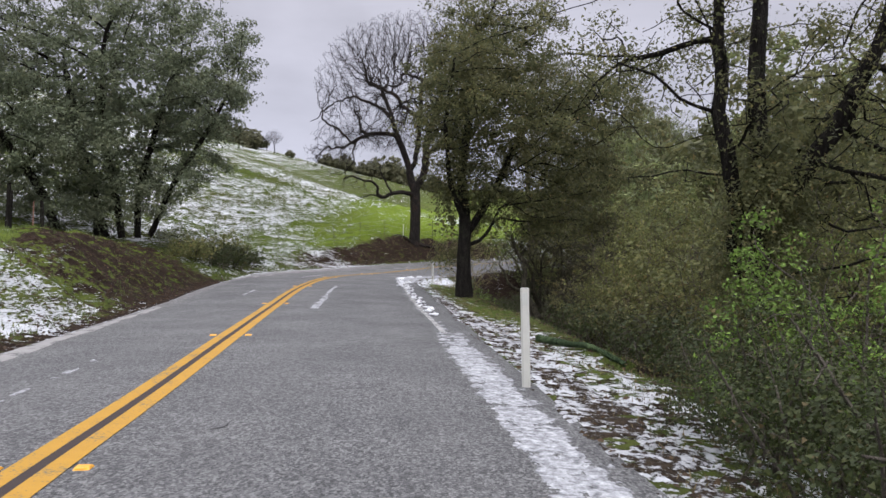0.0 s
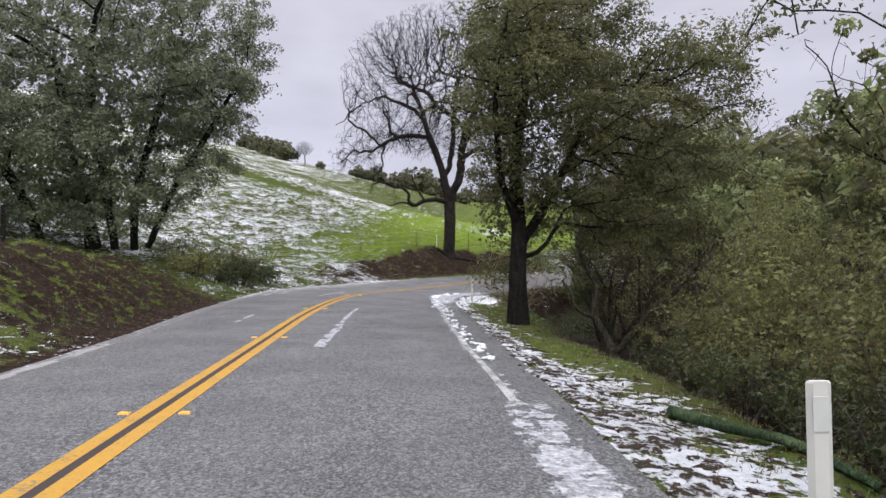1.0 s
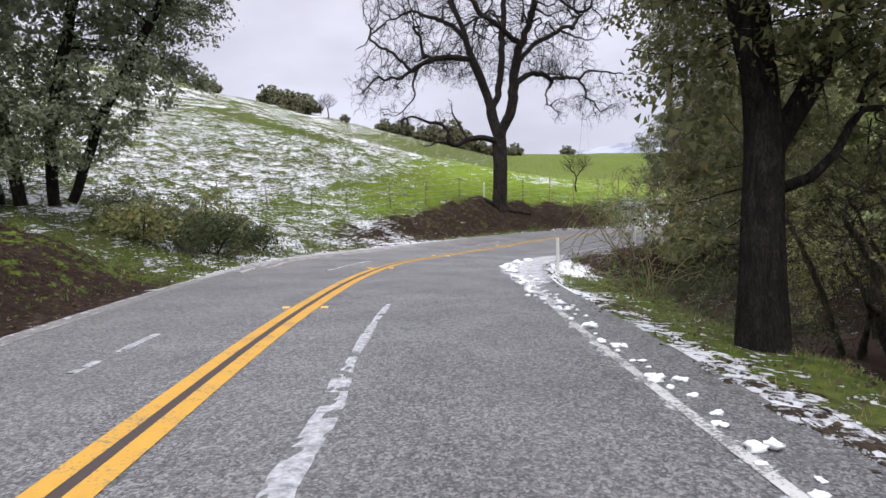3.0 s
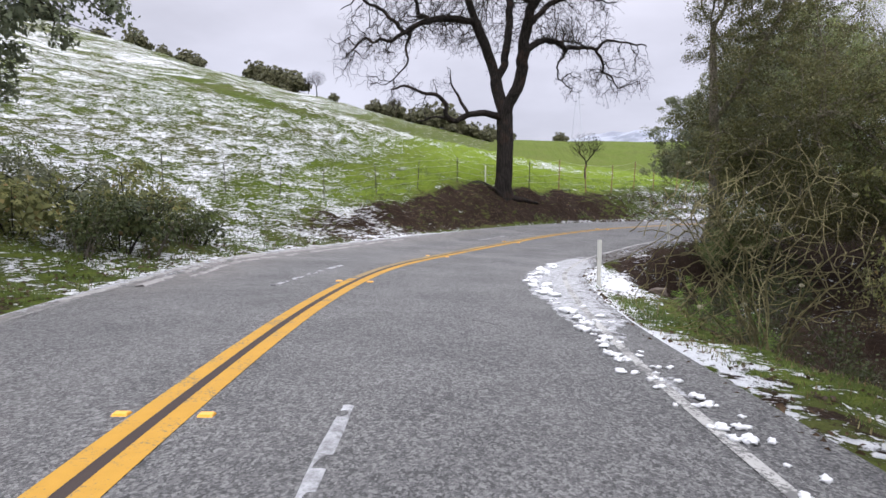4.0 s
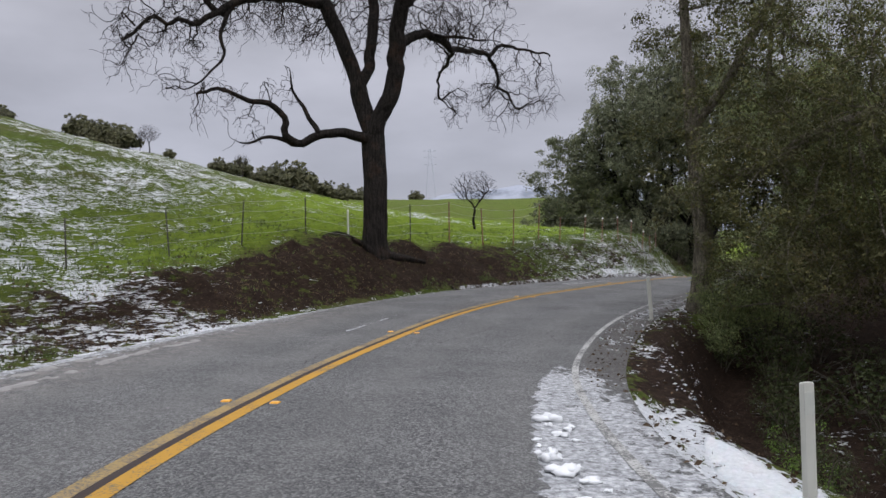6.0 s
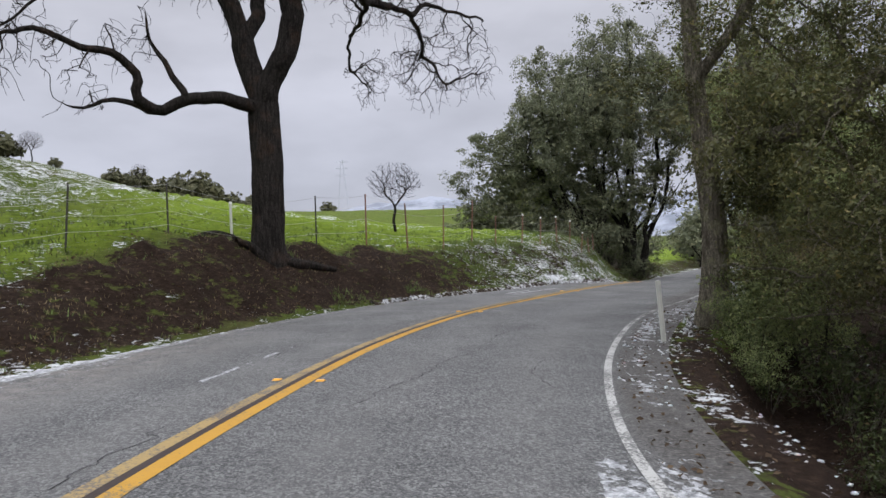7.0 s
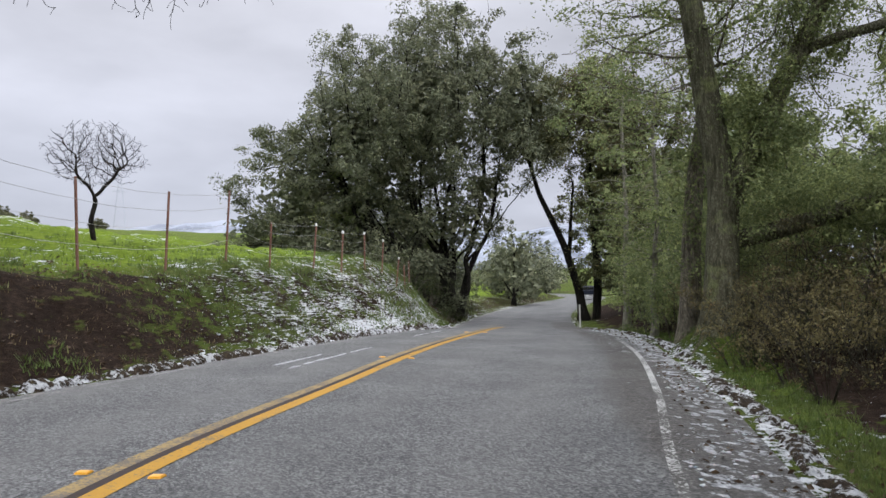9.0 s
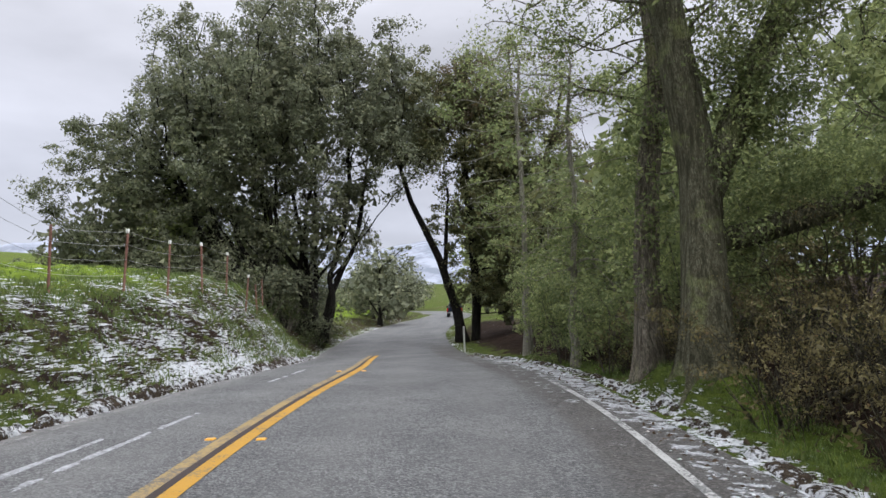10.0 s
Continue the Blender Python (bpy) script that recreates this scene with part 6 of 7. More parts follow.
stud = marker()
first = True
for y in (7.0, 14.5, 21.5, 28.9, 37.3, 45.0, 52.1, 60.1, 66.6, 73.2):
    for d in (-0.28, 0.31):
        x_, y_, z_, turn = on_road(y, float(CENTRE(y)) + d)
        m = pose(x_, y_, z_ + 0.001, 0, 0, turn)
        if first:
            stud.matrix_basis, first = m, False
        else:
            copy_thing(stud, m)


def delineator(x, y, lean=(0, 0), h=1.12, turn=0.0):
    thing = tagged(empty("marker_post", x, y, ground_at(x, y) - 0.03), "white plastic roadside marker post", "marker post", "marker posts along the shoulder")
    thing.matrix_basis = thing.matrix_basis @ pose(0, 0, 0, lean[0], lean[1], turn)
    bm = bmesh.new()
    rows = []
    for z in (0, h * 0.5, h - 0.01, h):
        w = 0.05 - (0.008 if z == h else 0)
        rows.append([bm.verts.new(p) for p in ((-w, 0.006, z), (-w * 0.55, -0.014, z), (w * 0.55, -0.014, z), (w, 0.006, z), (w * 0.55, 0.016, z), (-w * 0.55, 0.016, z))])
    for a, b in zip(rows, rows[1:]):
        for i in range(6):
            bm.faces.new((a[i], a[(i + 1) % 6], b[(i + 1) % 6], b[i]))
    bm.faces.new(rows[-1])
    part("shaft", bm, POSTMAT, thing)
    bm = bmesh.new()
    box(bm, -0.032, -0.019, h - 0.2, 0.032, -0.0145, h - 0.06, 0.001)
    part("reflector", bm, SHEET, thing, "dull grey reflector sheet")
    return thing


delineator(1.33, 10.4, (0, -1.5), 1.19)
delineator(-0.95, 40.73)
delineator(3.42, 54.05, (2, -4))
delineator(24.3, 82.2)


# ---- wire fence along the bank ----
FENCE = [(-15.9, 50.2, 1.3), (-14.2, 51.95, 1.3), (-12.59, 53.69, 1.3), (-11.11, 55.26, 1.35), (-9.17, 57.33, 1.35), (-7.5, 59.1, 1.45), (-5.7, 61.04, 1.4), (-3.8, 63.05, 1.4), (-1.96, 65.02, 1.6),
         (-0.2, 66.9, 1.75), (1.55, 68.75, 1.72), (3.3, 70.55, 1.72), (4.95, 72.25, 1.72), (6.5, 73.9, 1.3), (8.4, 75.77, 1.45), (9.95, 77.4, 1.45), (11.5, 79.0, 1.45), (12.8, 80.35, 1.35), (14.0, 81.57, 1.2), (15.3, 83.4, 1.1), (16.6, 85.6, 1.1)]


def fence():
    thing = tagged(empty("wire_fence", -4, 63, ground_at(-4, 63)), "sagging wire fence on thin rusty steel posts along the meadow", "fence")
    inv = thing.matrix_basis.inverted()
    rng = random.Random(4)
    tops = []
    for i, (x, y, high) in enumerate(FENCE):
        z = ground_at(x, y)
        capped = 14 <= i <= 18
        lean = pose(x, y, z - 0.1, rng.uniform(-4, 4), rng.uniform(4, 9) if capped else rng.uniform(-3, 3), 43 + rng.uniform(-8, 8))
        bm = bmesh.new()
        wide = 0.024 if i > 8 else 0.019
        box(bm, -wide, -0.006, 0, wide, 0.006, high + 0.1)
        box(bm, -0.006, 0.006, 0, 0.006, wide * 1.6, high + 0.1)
        for k in range(9):
            box(bm, -0.012, -0.014, 0.35 + k * 0.11, 0.012, -0.006, 0.38 + k * 0.11)
        bm.transform(inv @ lean)
        post = part("post", bm, STEEL if i > 8 else DARKSTEEL, thing)
        if capped:
            bm = bmesh.new()
            box(bm, -0.03, -0.014, high + 0.02, 0.03, 0.045, high + 0.12, 0.006)
            bm.transform(inv @ lean)
            part("cap", bm, TIP, post, "white painted post tip").matrix_parent_inverse = Matrix()
        tops.append([lean @ Vector((0, -0.01, high * h + 0.1)) for h in (0.28, 0.52, 0.76, 0.97)])
    for k in range(4):
        cu = bpy.data.curves.new("wire", "CURVE")
        cu.dimensions, cu.bevel_depth, cu.bevel_resolution = "3D", 0.0045, 0
        run = []
        for a, b in zip(tops, tops[1:]):
            for s in range(5):
                t = s / 5
                run.append(a[k].lerp(b[k], t) - Vector((0, 0, 0.12 * t * (1 - t) * (1 + rng.random()))))
        run.append(tops[-1][k])
        sp = cu.splines.new("POLY")
        sp.points.add(len(run) - 1)
        for p, v in zip(sp.points, run):
            p.co = (*(inv @ v), 1)
        tmp = bpy.data.objects.new("wire", cu)
        me = bpy.data.meshes.new_from_object(tmp)
        bpy.data.objects.remove(tmp)
        me.materials.clear()
        me.materials.append(WIRE)
        new("wire", me).parent = thing
    return thing


fence()


# ---- snow left along the road ----
def snow_ribbon(name, label, y_from, y_to, d_mid, width, height, seed, gap=0.0, cols=7, material=None):
    """A low uneven ridge of ploughed snow along the road; where its noise dips under the gap it is broken."""
    ks = np.arange(near_k(y_from), near_k(y_to))
    sub = np.linspace(ks[0], ks[-1], len(ks) * 3)
    lx, ly = np.interp(sub, np.arange(len(LINE)), LINE[:, 0]), np.interp(sub, np.arange(len(LINE)), LINE[:, 1])
    rx, ry = np.interp(sub, np.arange(len(LINE)), RIGHT[:, 0]), np.interp(sub, np.arange(len(LINE)), RIGHT[:, 1])
    s = np.interp(sub, np.arange(len(LINE)), ALONG)
    mid = d_mid(ly) if callable(d_mid) else np.full(len(ly), float(d_mid))
    wide = (width(ly) if callable(width) else np.full(len(ly), float(width))) * (0.7 + 0.6 * vnoise(s * 0.9, 0 * s, seed))
    mid = mid + (vnoise(s * 0.7, 0 * s, seed + 3) - 0.5) * np.minimum(0.12, wide * 0.3)
    f = np.linspace(-0.5, 0.5, cols)
    d = mid[:, None] + wide[:, None] * f
    x, y = lx[:, None] + rx[:, None] * d, ly[:, None] + ry[:, None] * d
    n = fbm(x * 4.5, y * 4.5, 4, seed)
    h = height * np.clip(1 - (2 * f[None]) ** 2, 0, 1) ** 0.6 * (0.25 + 1.5 * n) + (n - 0.5) * 0.03 - np.where(n < gap, 0.05, 0) * smooth(gap - n, 0, 0.04)
    lie = land(x.ravel(), y.ravel())[0].reshape(x.shape)
    paved = (d > -LEFT_EDGE(ly)[:, None] - 0.05) & (d < (RIGHT_LINE(ly) + SHOULDER(ly))[:, None] + 0.04)
    z = np.where(paved, np.maximum(road_height(ly[:, None] + 0 * d, d), lie), lie) + h
    z[:, 0] -= 0.02
    z[:, -1] -= 0.02
    v = np.stack([x, y, z], 2).reshape(-1, 3)
    i = (np.arange(len(sub) - 1)[:, None] * cols + np.arange(cols - 1)[None]).ravel()
    me = array_mesh(name, v, np.stack([i, i + 1, i + 1 + cols, i + cols], 1), material or SNOW, True)
    return tagged(new(name, me), label, "snow", kind="stuff")


snow_ribbon("snow_streak", "thin streak of slush on the lane", 19.9, 29.5, eased((18, 20, 28, 31), (1.15, 1.2, 1.3, 1.35)), eased((18, 20, 24, 28, 30), (0.26, 0.24, 0.19, 0.12, 0.06)), 0.008, 8, 0.37, 9, SLUSH)
# ---- more of the snow, and the road's cracks ----
for n, (ya, yb, dd, ww) in enumerate(((7.5, 12.2, -1.3, 0.10), (24.6, 27.0, -1.3, 0.11), (36.4, 41.2, -1.3, 0.16), (51.8, 55.0, -1.45, 0.08), (65.2, 66.8, -1.75, 0.09), (64.7, 68.4, -1.38, 0.11), (71.3, 74.4, -1.55, 0.09))):
    snow_ribbon("snow_streak", "thin streak of slush on the far lane", ya, yb, dd, ww, 0.006, 30 + n, 0.5 if ya < 60 else 0.42, 7, SLUSH)
for n in range(3):
    snow_ribbon("slush_ridge", "low ridge of grey slush along the far edge of the road", 34.0 + n * 1.7, 46.0 + n * 2.1, (lambda off, n: lambda y: -LEFT_EDGE(y) + off + 0.35 * (vnoise(y * 0.35, 0 * y, 90 + n) - 0.5))(0.15 + 0.33 * n, n), 0.22, 0.018, 60 + n, 0.47, 6, MUDSLUSH)

snow_ribbon("slush_ridge", "pale muddy slush along the edge of the far lane", 6, 21, lambda y: -LEFT_EDGE(y) + 0.17, eased((6, 10, 16, 22), (0.5, 0.45, 0.34, 0.14)), 0.012, 66, 0.38, 9, MUDSLUSH)
snow_ribbon("snow_ridge", "broken ridge of old snow along the foot of the bank", 61, 84, lambda y: -LEFT_EDGE(y) - 0.04, eased((60, 66, 72, 80, 85), (0.15, 0.24, 0.34, 0.36, 0.3)), 0.09, 71, 0.42, 11, PATCHY)
snow_ribbon("snow_ridge", "broken ridge of old snow along the shoulder", 57, 82, lambda y: RIGHT_LINE(y) + SHOULDER(y) + 0.3, eased((57, 62, 72, 80, 83), (0.2, 0.34, 0.3, 0.25, 0.2)), 0.05, 73, 0.5, 11, PATCHY)
snow_ribbon("snow_ridge", "uneven snow lying on the verge", 2, 25, lambda y: RIGHT_LINE(y) + SHOULDER(y) + 0.45 - 0.27 * smooth(y, 15, 22), eased((2, 15, 22, 34), (0.9, 0.85, 0.4, 0.25)), 0.02, 75, 0.42, 13, PATCHY)

snow_ribbon("snow_patch", "smooth white patch of snow on the shelf above the ditch", 41.0, 45.4, lambda y: RIGHT_LINE(y) + SHOULDER(y) + 0.8, table((40.9, 41.6, 42.6, 44.0, 45.5), (0.02, 0.55, 0.85, 0.7, 0.02)), 0.045, 77, 0.3, 15)


def field_post(x, y, h, r, material, label):
    """An old fence post, rough and tapered, with a weathered slanting head."""
    rng = random.Random(int(-x * 10))
    thing = tagged(empty("fence_post", x, y, ground_at(x, y) - 0.15), label, "fence post")
    bm = bmesh.new()
    rings = []
    for k in range(6):
        z = (h + 0.15) * k / 5
        rings.append([bm.verts.new((r * rng.uniform(0.85, 1.1) * math.cos(a) * (1 - 0.04 * k) + 0.012 * k, r * rng.uniform(0.85, 1.1) * math.sin(a) * (1 - 0.04 * k), z + (0.03 * math.cos(a) if k == 5 else 0))) for a in (i * math.pi / 4 for i in range(8))])
    for lo, hi in zip(rings, rings[1:]):
        for i in range(8):
            bm.faces.new((lo[i], lo[(i + 1) % 8], hi[(i + 1) % 8], hi[i]))
    bm.faces.new(rings[-1])
    part("shaft", bm, material, thing)
    for z in (0.4, 0.75, 1.1):
        bm = bmesh.new()
        box(bm, -0.012, -r - 0.012, z, 0.012, -r * 0.5, z + 0.012)
        part("staple", bm, WIRE, thing)


field_post(-13.25, 23.78, 1.38, 0.075, LIVE_BARK, "dark wooden fence post on the crest of the grassy bank")
field_post(-13.7, 25.8, 1.15, 0.02, STEEL, "thin steel fence post on the crest of the grassy bank")


def ribbon(name, pts, width, lift, material, label, category):
    """A thin ribbon over the road through places in the plan."""
    p = spline(np.array([pts[0]] + list(pts) + [pts[-1]], float), 0.06)
    s = np.arange(len(p))
    p = p + np.stack([vnoise(s * 0.45, 0 * s, len(p)) - 0.5, vnoise(s * 0.45, 0 * s, len(p) + 7) - 0.5], 1) * 0.09
    t = np.gradient(p, axis=0)
    t /= np.linalg.norm(t, axis=1)[:, None] + 1e-9
    n = np.stack([t[:, 1], -t[:, 0]], 1)
    w = width * (0.35 + 1.0 * vnoise(s * 0.6, 0 * s, 77))[:, None] * np.minimum(1, np.minimum(s, s[::-1]) / 6 + 0.15)[:, None]
    both = np.stack([p - n * w / 2, p + n * w / 2], 1).reshape(-1, 2)
    y0, d = road_frame(both[:, 0], both[:, 1])
    i = np.arange(len(p) - 1) * 2
    me = array_mesh(name, np.c_[both, road_height(y0, d) + lift], np.stack([i, i + 1, i + 3, i + 2], 1), material)
    return tagged(new(name, me), label, category, kind="structure")


# the first run is the edge of a resurfaced patch, drawn like a crack
CRACKS = (((-5.36, 33.5), (-4.71, 33.6), (-4.01, 33.74), (-3.68, 33.55), (-3.24, 33.18), (-2.85, 32.73)),
          ((-2.45, 50.38), (-1.88, 51.34), (-1.21, 52.25), (-0.82, 53.0), (-0.19, 53.78), (0.36, 54.43), (0.75, 55.44), (2.29, 57.25)),
          ((0.15, 50.72), (0.11, 51.07), (0.2, 51.54), (0.27, 52.04), (0.77, 52.93)), ((-3.25, 54.09), (-2.97, 55.2), (-2.29, 56.46), (-1.67, 57.53)),
          ((-1.77, 8.01), (-1.48, 8.13), (-1.34, 8.63)), ((-4.78, 47.89), (-4.68, 48.43), (-4.52, 48.96), (-4.28, 49.45), (-4.36, 49.63), (-4.23, 50.06)),
          ((-1.5, 56.6), (-0.92, 57.65), (-0.58, 58.24), (-0.14, 58.69), (0.4, 59.33), (1.08, 60.12)), ((1.9, 55.9), (2.0, 56.14), (2.16, 56.28), (2.47, 56.42), (2.65, 56.7)), ((-0.92, 9.6), (-0.68, 9.91), (-0.01, 10.02)))
for c in CRACKS:
    ribbon("crack", c, 0.016, 0.005, CRACK, "dark jagged crack in the worn asphalt", "crack")


def lump_mesh(seed):
    rng = np.random.default_rng(seed)
    bm = bmesh.new()
    for k in range(3):
        got = bmesh.ops.create_icosphere(bm, subdivisions=2, radius=0.5 - 0.1 * k)["verts"]
        c = Vector(rng.normal(size=3) * (0.0 if k == 0 else 0.32))
        c.z = abs(c.z) * 0.5
        for v in got:
            v.co = v.co * (1 + 0.85 * noise.noise(v.co * 5.5 + Vector((seed, k, 0))) + 0.3 * noise.noise(v.co * 14)) + c
            v.co.z *= 0.6
    me = bpy.data.meshes.new("snow_lump")
    bm.to_mesh(me)
    bm.free()
    me.polygons.foreach_set("use_smooth", [True] * len(me.polygons))
    me.materials.append(CLEAN_SNOW)
    return me


LUMPS = [lump_mesh(k) for k in range(5)]
rl = random.Random(12)


def lump(x, y, size):
    yy, dd = road_frame(x, y)
    z = max(float(road_height(yy, dd)[0]), ground_at(x, y))
    ob = tagged(new("snow_lump", rl.choice(LUMPS)), "lump of old snow thrown up beside the edge line", "snow lump", "snow lumps along the edge line")
    ob.matrix_basis = pose(x, y, z + size * 0.16, 0, 0, rl.uniform(0, 360)) @ Matrix.Diagonal((size * rl.uniform(0.8, 1.3), size * rl.uniform(0.8, 1.4), size * rl.uniform(0.75, 1.15), 1))


for i in range(58):
    y = 18.6 + i * 0.27 + rl.uniform(-0.2, 0.2)
    k = near_k(y)
    d = float(RIGHT_LINE(y)) + rl.uniform(0.02, 0.3) - (0.35 if y > 30.5 else 0)
    lump(*(LINE[k] + RIGHT[k] * d), rl.choice((0.04, 0.05, 0.06, 0.08, 0.1, 0.13)))
for i in range(84):
    y = 28.6 + i * 0.193 + rl.uniform(-0.1, 0.1)
    k = near_k(y)
    d = float(RIGHT_LINE(y)) - float(np.interp(y, (28, 30, 33, 36, 39, 43, 46, 49), (0.15, 0.22, 0.35, 0.6, 0.95, 0.85, 0.7, 0.35))) + 0.1 + abs(rl.gauss(0.0, 0.22))
    lump(*(LINE[k] + RIGHT[k] * d), rl.choice((0.04, 0.05, 0.06, 0.08, 0.1, 0.16)))


# ---- roadside litter, clods, crumbs of snow, tufts ----
def scatter(count, y_lo, y_hi, d_lo, d_hi, seed):
    """Places along the road, d_lo and d_hi from its yellow line (numbers or tables): x, y, ground height."""
    rng = np.random.default_rng(seed)
    ya = rng.uniform(y_lo, y_hi, count)
    lo = d_lo(ya) if callable(d_lo) else np.full(count, d_lo)
    hi = d_hi(ya) if callable(d_hi) else np.full(count, d_hi)
    d = lo + (hi - lo) * rng.random(count)
    p = np.stack([np.interp(ya, LINE[:, 1], LINE[:, i]) + np.interp(ya, LINE[:, 1], RIGHT[:, i]) * d for i in (0, 1)], 1)
    got = land(p[:, 0], p[:, 1])
    return p[:, 0], p[:, 1], got[0], got, rng


def tufts(name, label, places, material, blades, h, seed, wide=0.012, spread=0.07):
    x, y, z = places
    rng = np.random.default_rng(seed)
    n = len(x) * blades
    c = np.stack([np.repeat(x, blades), np.repeat(y, blades), np.repeat(z, blades) - 0.01], 1)
    c[:, :2] += rng.normal(size=(n, 2)) * spread
    a = rng.uniform(0, 2 * np.pi, n)
    out = np.stack([np.cos(a), np.sin(a), 0 * a], 1)
    side = np.stack([-np.sin(a), np.cos(a), 0 * a], 1) * wide
    hh = (h * rng.uniform(0.5, 1.3, n))[:, None]
    lean = rng.uniform(0.2, 0.9, n)[:, None]
    v = np.stack([c - side, c + side, c + out * hh * lean + np.array([0, 0, 1.0]) * hh], 1).reshape(-1, 3)
    me = array_mesh(name, v, np.arange(3 * n).reshape(-1, 3), material)
    return tagged(new(name, me), label, "grass", kind="stuff")


def keep(x, y, z, got, test):
    ok = test(*got)
    return x[ok], y[ok], z[ok]


def lumps_stuff(name, label, category, places, size, material, seed, squash=0.6, sides=8):
    """Small uneven crumbs, eight faces each, as one object."""
    x, y, z = places
    rng = np.random.default_rng(seed)
    n = len(x)
    base = np.array([(1, 0, 0), (-1, 0, 0), (0, 1, 0), (0, -1, 0), (0, 0, 1), (0, 0, -1)], float)
    s = size * rng.uniform(0.4, 1.6, n) ** 1.3
    v = base[None] * s[:, None, None] * rng.uniform(0.6, 1.3, (n, 6, 1))
    v[..., 2] *= squash
    a = rng.uniform(0, 6.28, n)
    vx = v[..., 0] * np.cos(a)[:, None] - v[..., 1] * np.sin(a)[:, None]
    vy = v[..., 0] * np.sin(a)[:, None] + v[..., 1] * np.cos(a)[:, None]
    v = np.stack([vx + x[:, None], vy + y[:, None], v[..., 2] + (z + s * squash * 0.25)[:, None]], 2).reshape(-1, 3)
    f = np.array([(0, 2, 4), (2, 1, 4), (1, 3, 4), (3, 0, 4), (2, 0, 5), (1, 2, 5), (3, 1, 5), (0, 3, 5)])[:sides]
    me = array_mesh(name, v, (f[None] + (np.arange(n) * 6)[:, None, None]).reshape(-1, 3), material, True)
    return tagged(new(name, me), label, category, kind="stuff")


left_lo, left_hi = (lambda y: -LEFT_EDGE(y) - 6.5), (lambda y: -LEFT_EDGE(y) - 0.15)
x, y, z, got, rng = scatter(9000, 3, 84, left_lo, left_hi, 201)
tufts("bank_grass", "short green grass tufts on the bank", keep(x, y, z, got, lambda zz, sn, so, lu, y0, d, u, w, rf: (so + rng.normal(size=len(so)) * 0.15 < 0.5)), BLADE, 5, 0.11, 202)
x, y, z, got, rng = scatter(9000, 2, 78, lambda y: RIGHT_LINE(y) + SHOULDER(y) + 0.2 + 0.5 * VERGE(y) * (1 - smooth(y, 24, 34)), lambda y: RIGHT_LINE(y) + SHOULDER(y) + VERGE(y) + 1.2, 203)
tufts("verge_grass", "grass tufts on the verge above the creek", keep(x, y, z, got, lambda zz, sn, so, lu, y0, d, u, w, rf: (so < 0.55) & (rng.random(len(so)) > sn * 0.9) & ((y0 < 42) | (y0 > 59))), BLADE, 5, 0.045, 204, 0.007)
x, y, z, got, rng = scatter(1500, 2, 40, lambda y: RIGHT_LINE(y) + SHOULDER(y) + 0.3, lambda y: RIGHT_LINE(y) + SHOULDER(y) + VERGE(y) + 2.0, 205)
tufts("dry_grass", "dry straw-coloured grass on the verge", (x, y, z), DRYBLADE, 4, 0.07, 206, 0.006)
x, y, z, got, rng = scatter(260, 34.5, 39.3, lambda y: RIGHT_LINE(y) + SHOULDER(y) + 0.45, lambda y: RIGHT_LINE(y) + SHOULDER(y) + 1.25, 213)
tufts("verge_grass", "longer green grass between the snow and the ditch", (x, y, z), BLADE, 9, 0.09, 214, 0.006, 0.06)
x, y, z, got, rng = scatter(900, 59, 74, lambda y: RIGHT_LINE(y) + SHOULDER(y) + 0.6, lambda y: RIGHT_LINE(y) + SHOULDER(y) + 1.4, 215)
tufts("verge_grass", "green and straw-coloured grass behind the strip of snow", (x, y, z), BLADE, 8, 0.10, 216, 0.007, 0.07)
rng = np.random.default_rng(207)
hx, hy = rng.uniform(-34, -4, 11000), rng.uniform(36, 78, 11000)
got = land(hx, hy)
ok = (got[6] > 0.4) & (got[2] < 0.4)
tufts("meadow_grass", "tufts of meadow grass standing out of the thin snow", (hx[ok], hy[ok], got[0][ok] - 0.02), TUSSOCK, 4, 0.10, 208, 0.018, 0.14)
x, y, z, got, rng = scatter(3000, 48, 84, lambda y: -LEFT_EDGE(y) - 3.4, left_hi, 209)
tufts("bank_straw", "dead straw and small stalks on the soil bank", (x, y, z), DRYBLADE, 3, 0.06, 210, 0.006, 0.10)
x, y, z, got, rng = scatter(9000, 60, 86, lambda y: -LEFT_EDGE(y) - 4.0, left_hi, 211)
tufts("bank_grass", "green grass tufts standing out of the snow on the bank", keep(x, y, z, got, lambda zz, sn, so, lu, y0, d, u, w, rf: fbm(x * 0.9, y * 0.9, 3, 33) + 0.1 * (y0 > 66) > 0.58), BLADE, 5, 0.11, 212, 0.012, 0.09)


x, y, z, got, rng = scatter(1100, 66, 82, lambda y: -LEFT_EDGE(y) - 2.6, left_hi, 241)
lumps_stuff("snow_crumbs", "crumbs of old snow lying among the grass of the bank", "snow", keep(x, y, z, got, lambda zz, sn, so, lu, y0, d, u, w, rf: fbm(x * 1.1, y * 1.1, 3, 43) > 0.5), 0.028, SNOW, 242, 0.45)
x, y, z, got, rng = scatter(450, 45, 57, lambda y: RIGHT_LINE(y) + SHOULDER(y) + 0.6, lambda y: RIGHT_LINE(y) + SHOULDER(y) + 1.6, 243)
lumps_stuff("snow_crumbs", "patches of old snow among dark leaves in the ditch", "snow", keep(x, y, z, got, lambda zz, sn, so, lu, y0, d, u, w, rf: fbm(x * 0.9, y * 0.9, 3, 44) > 0.56), 0.026, SNOW, 244, 0.35)


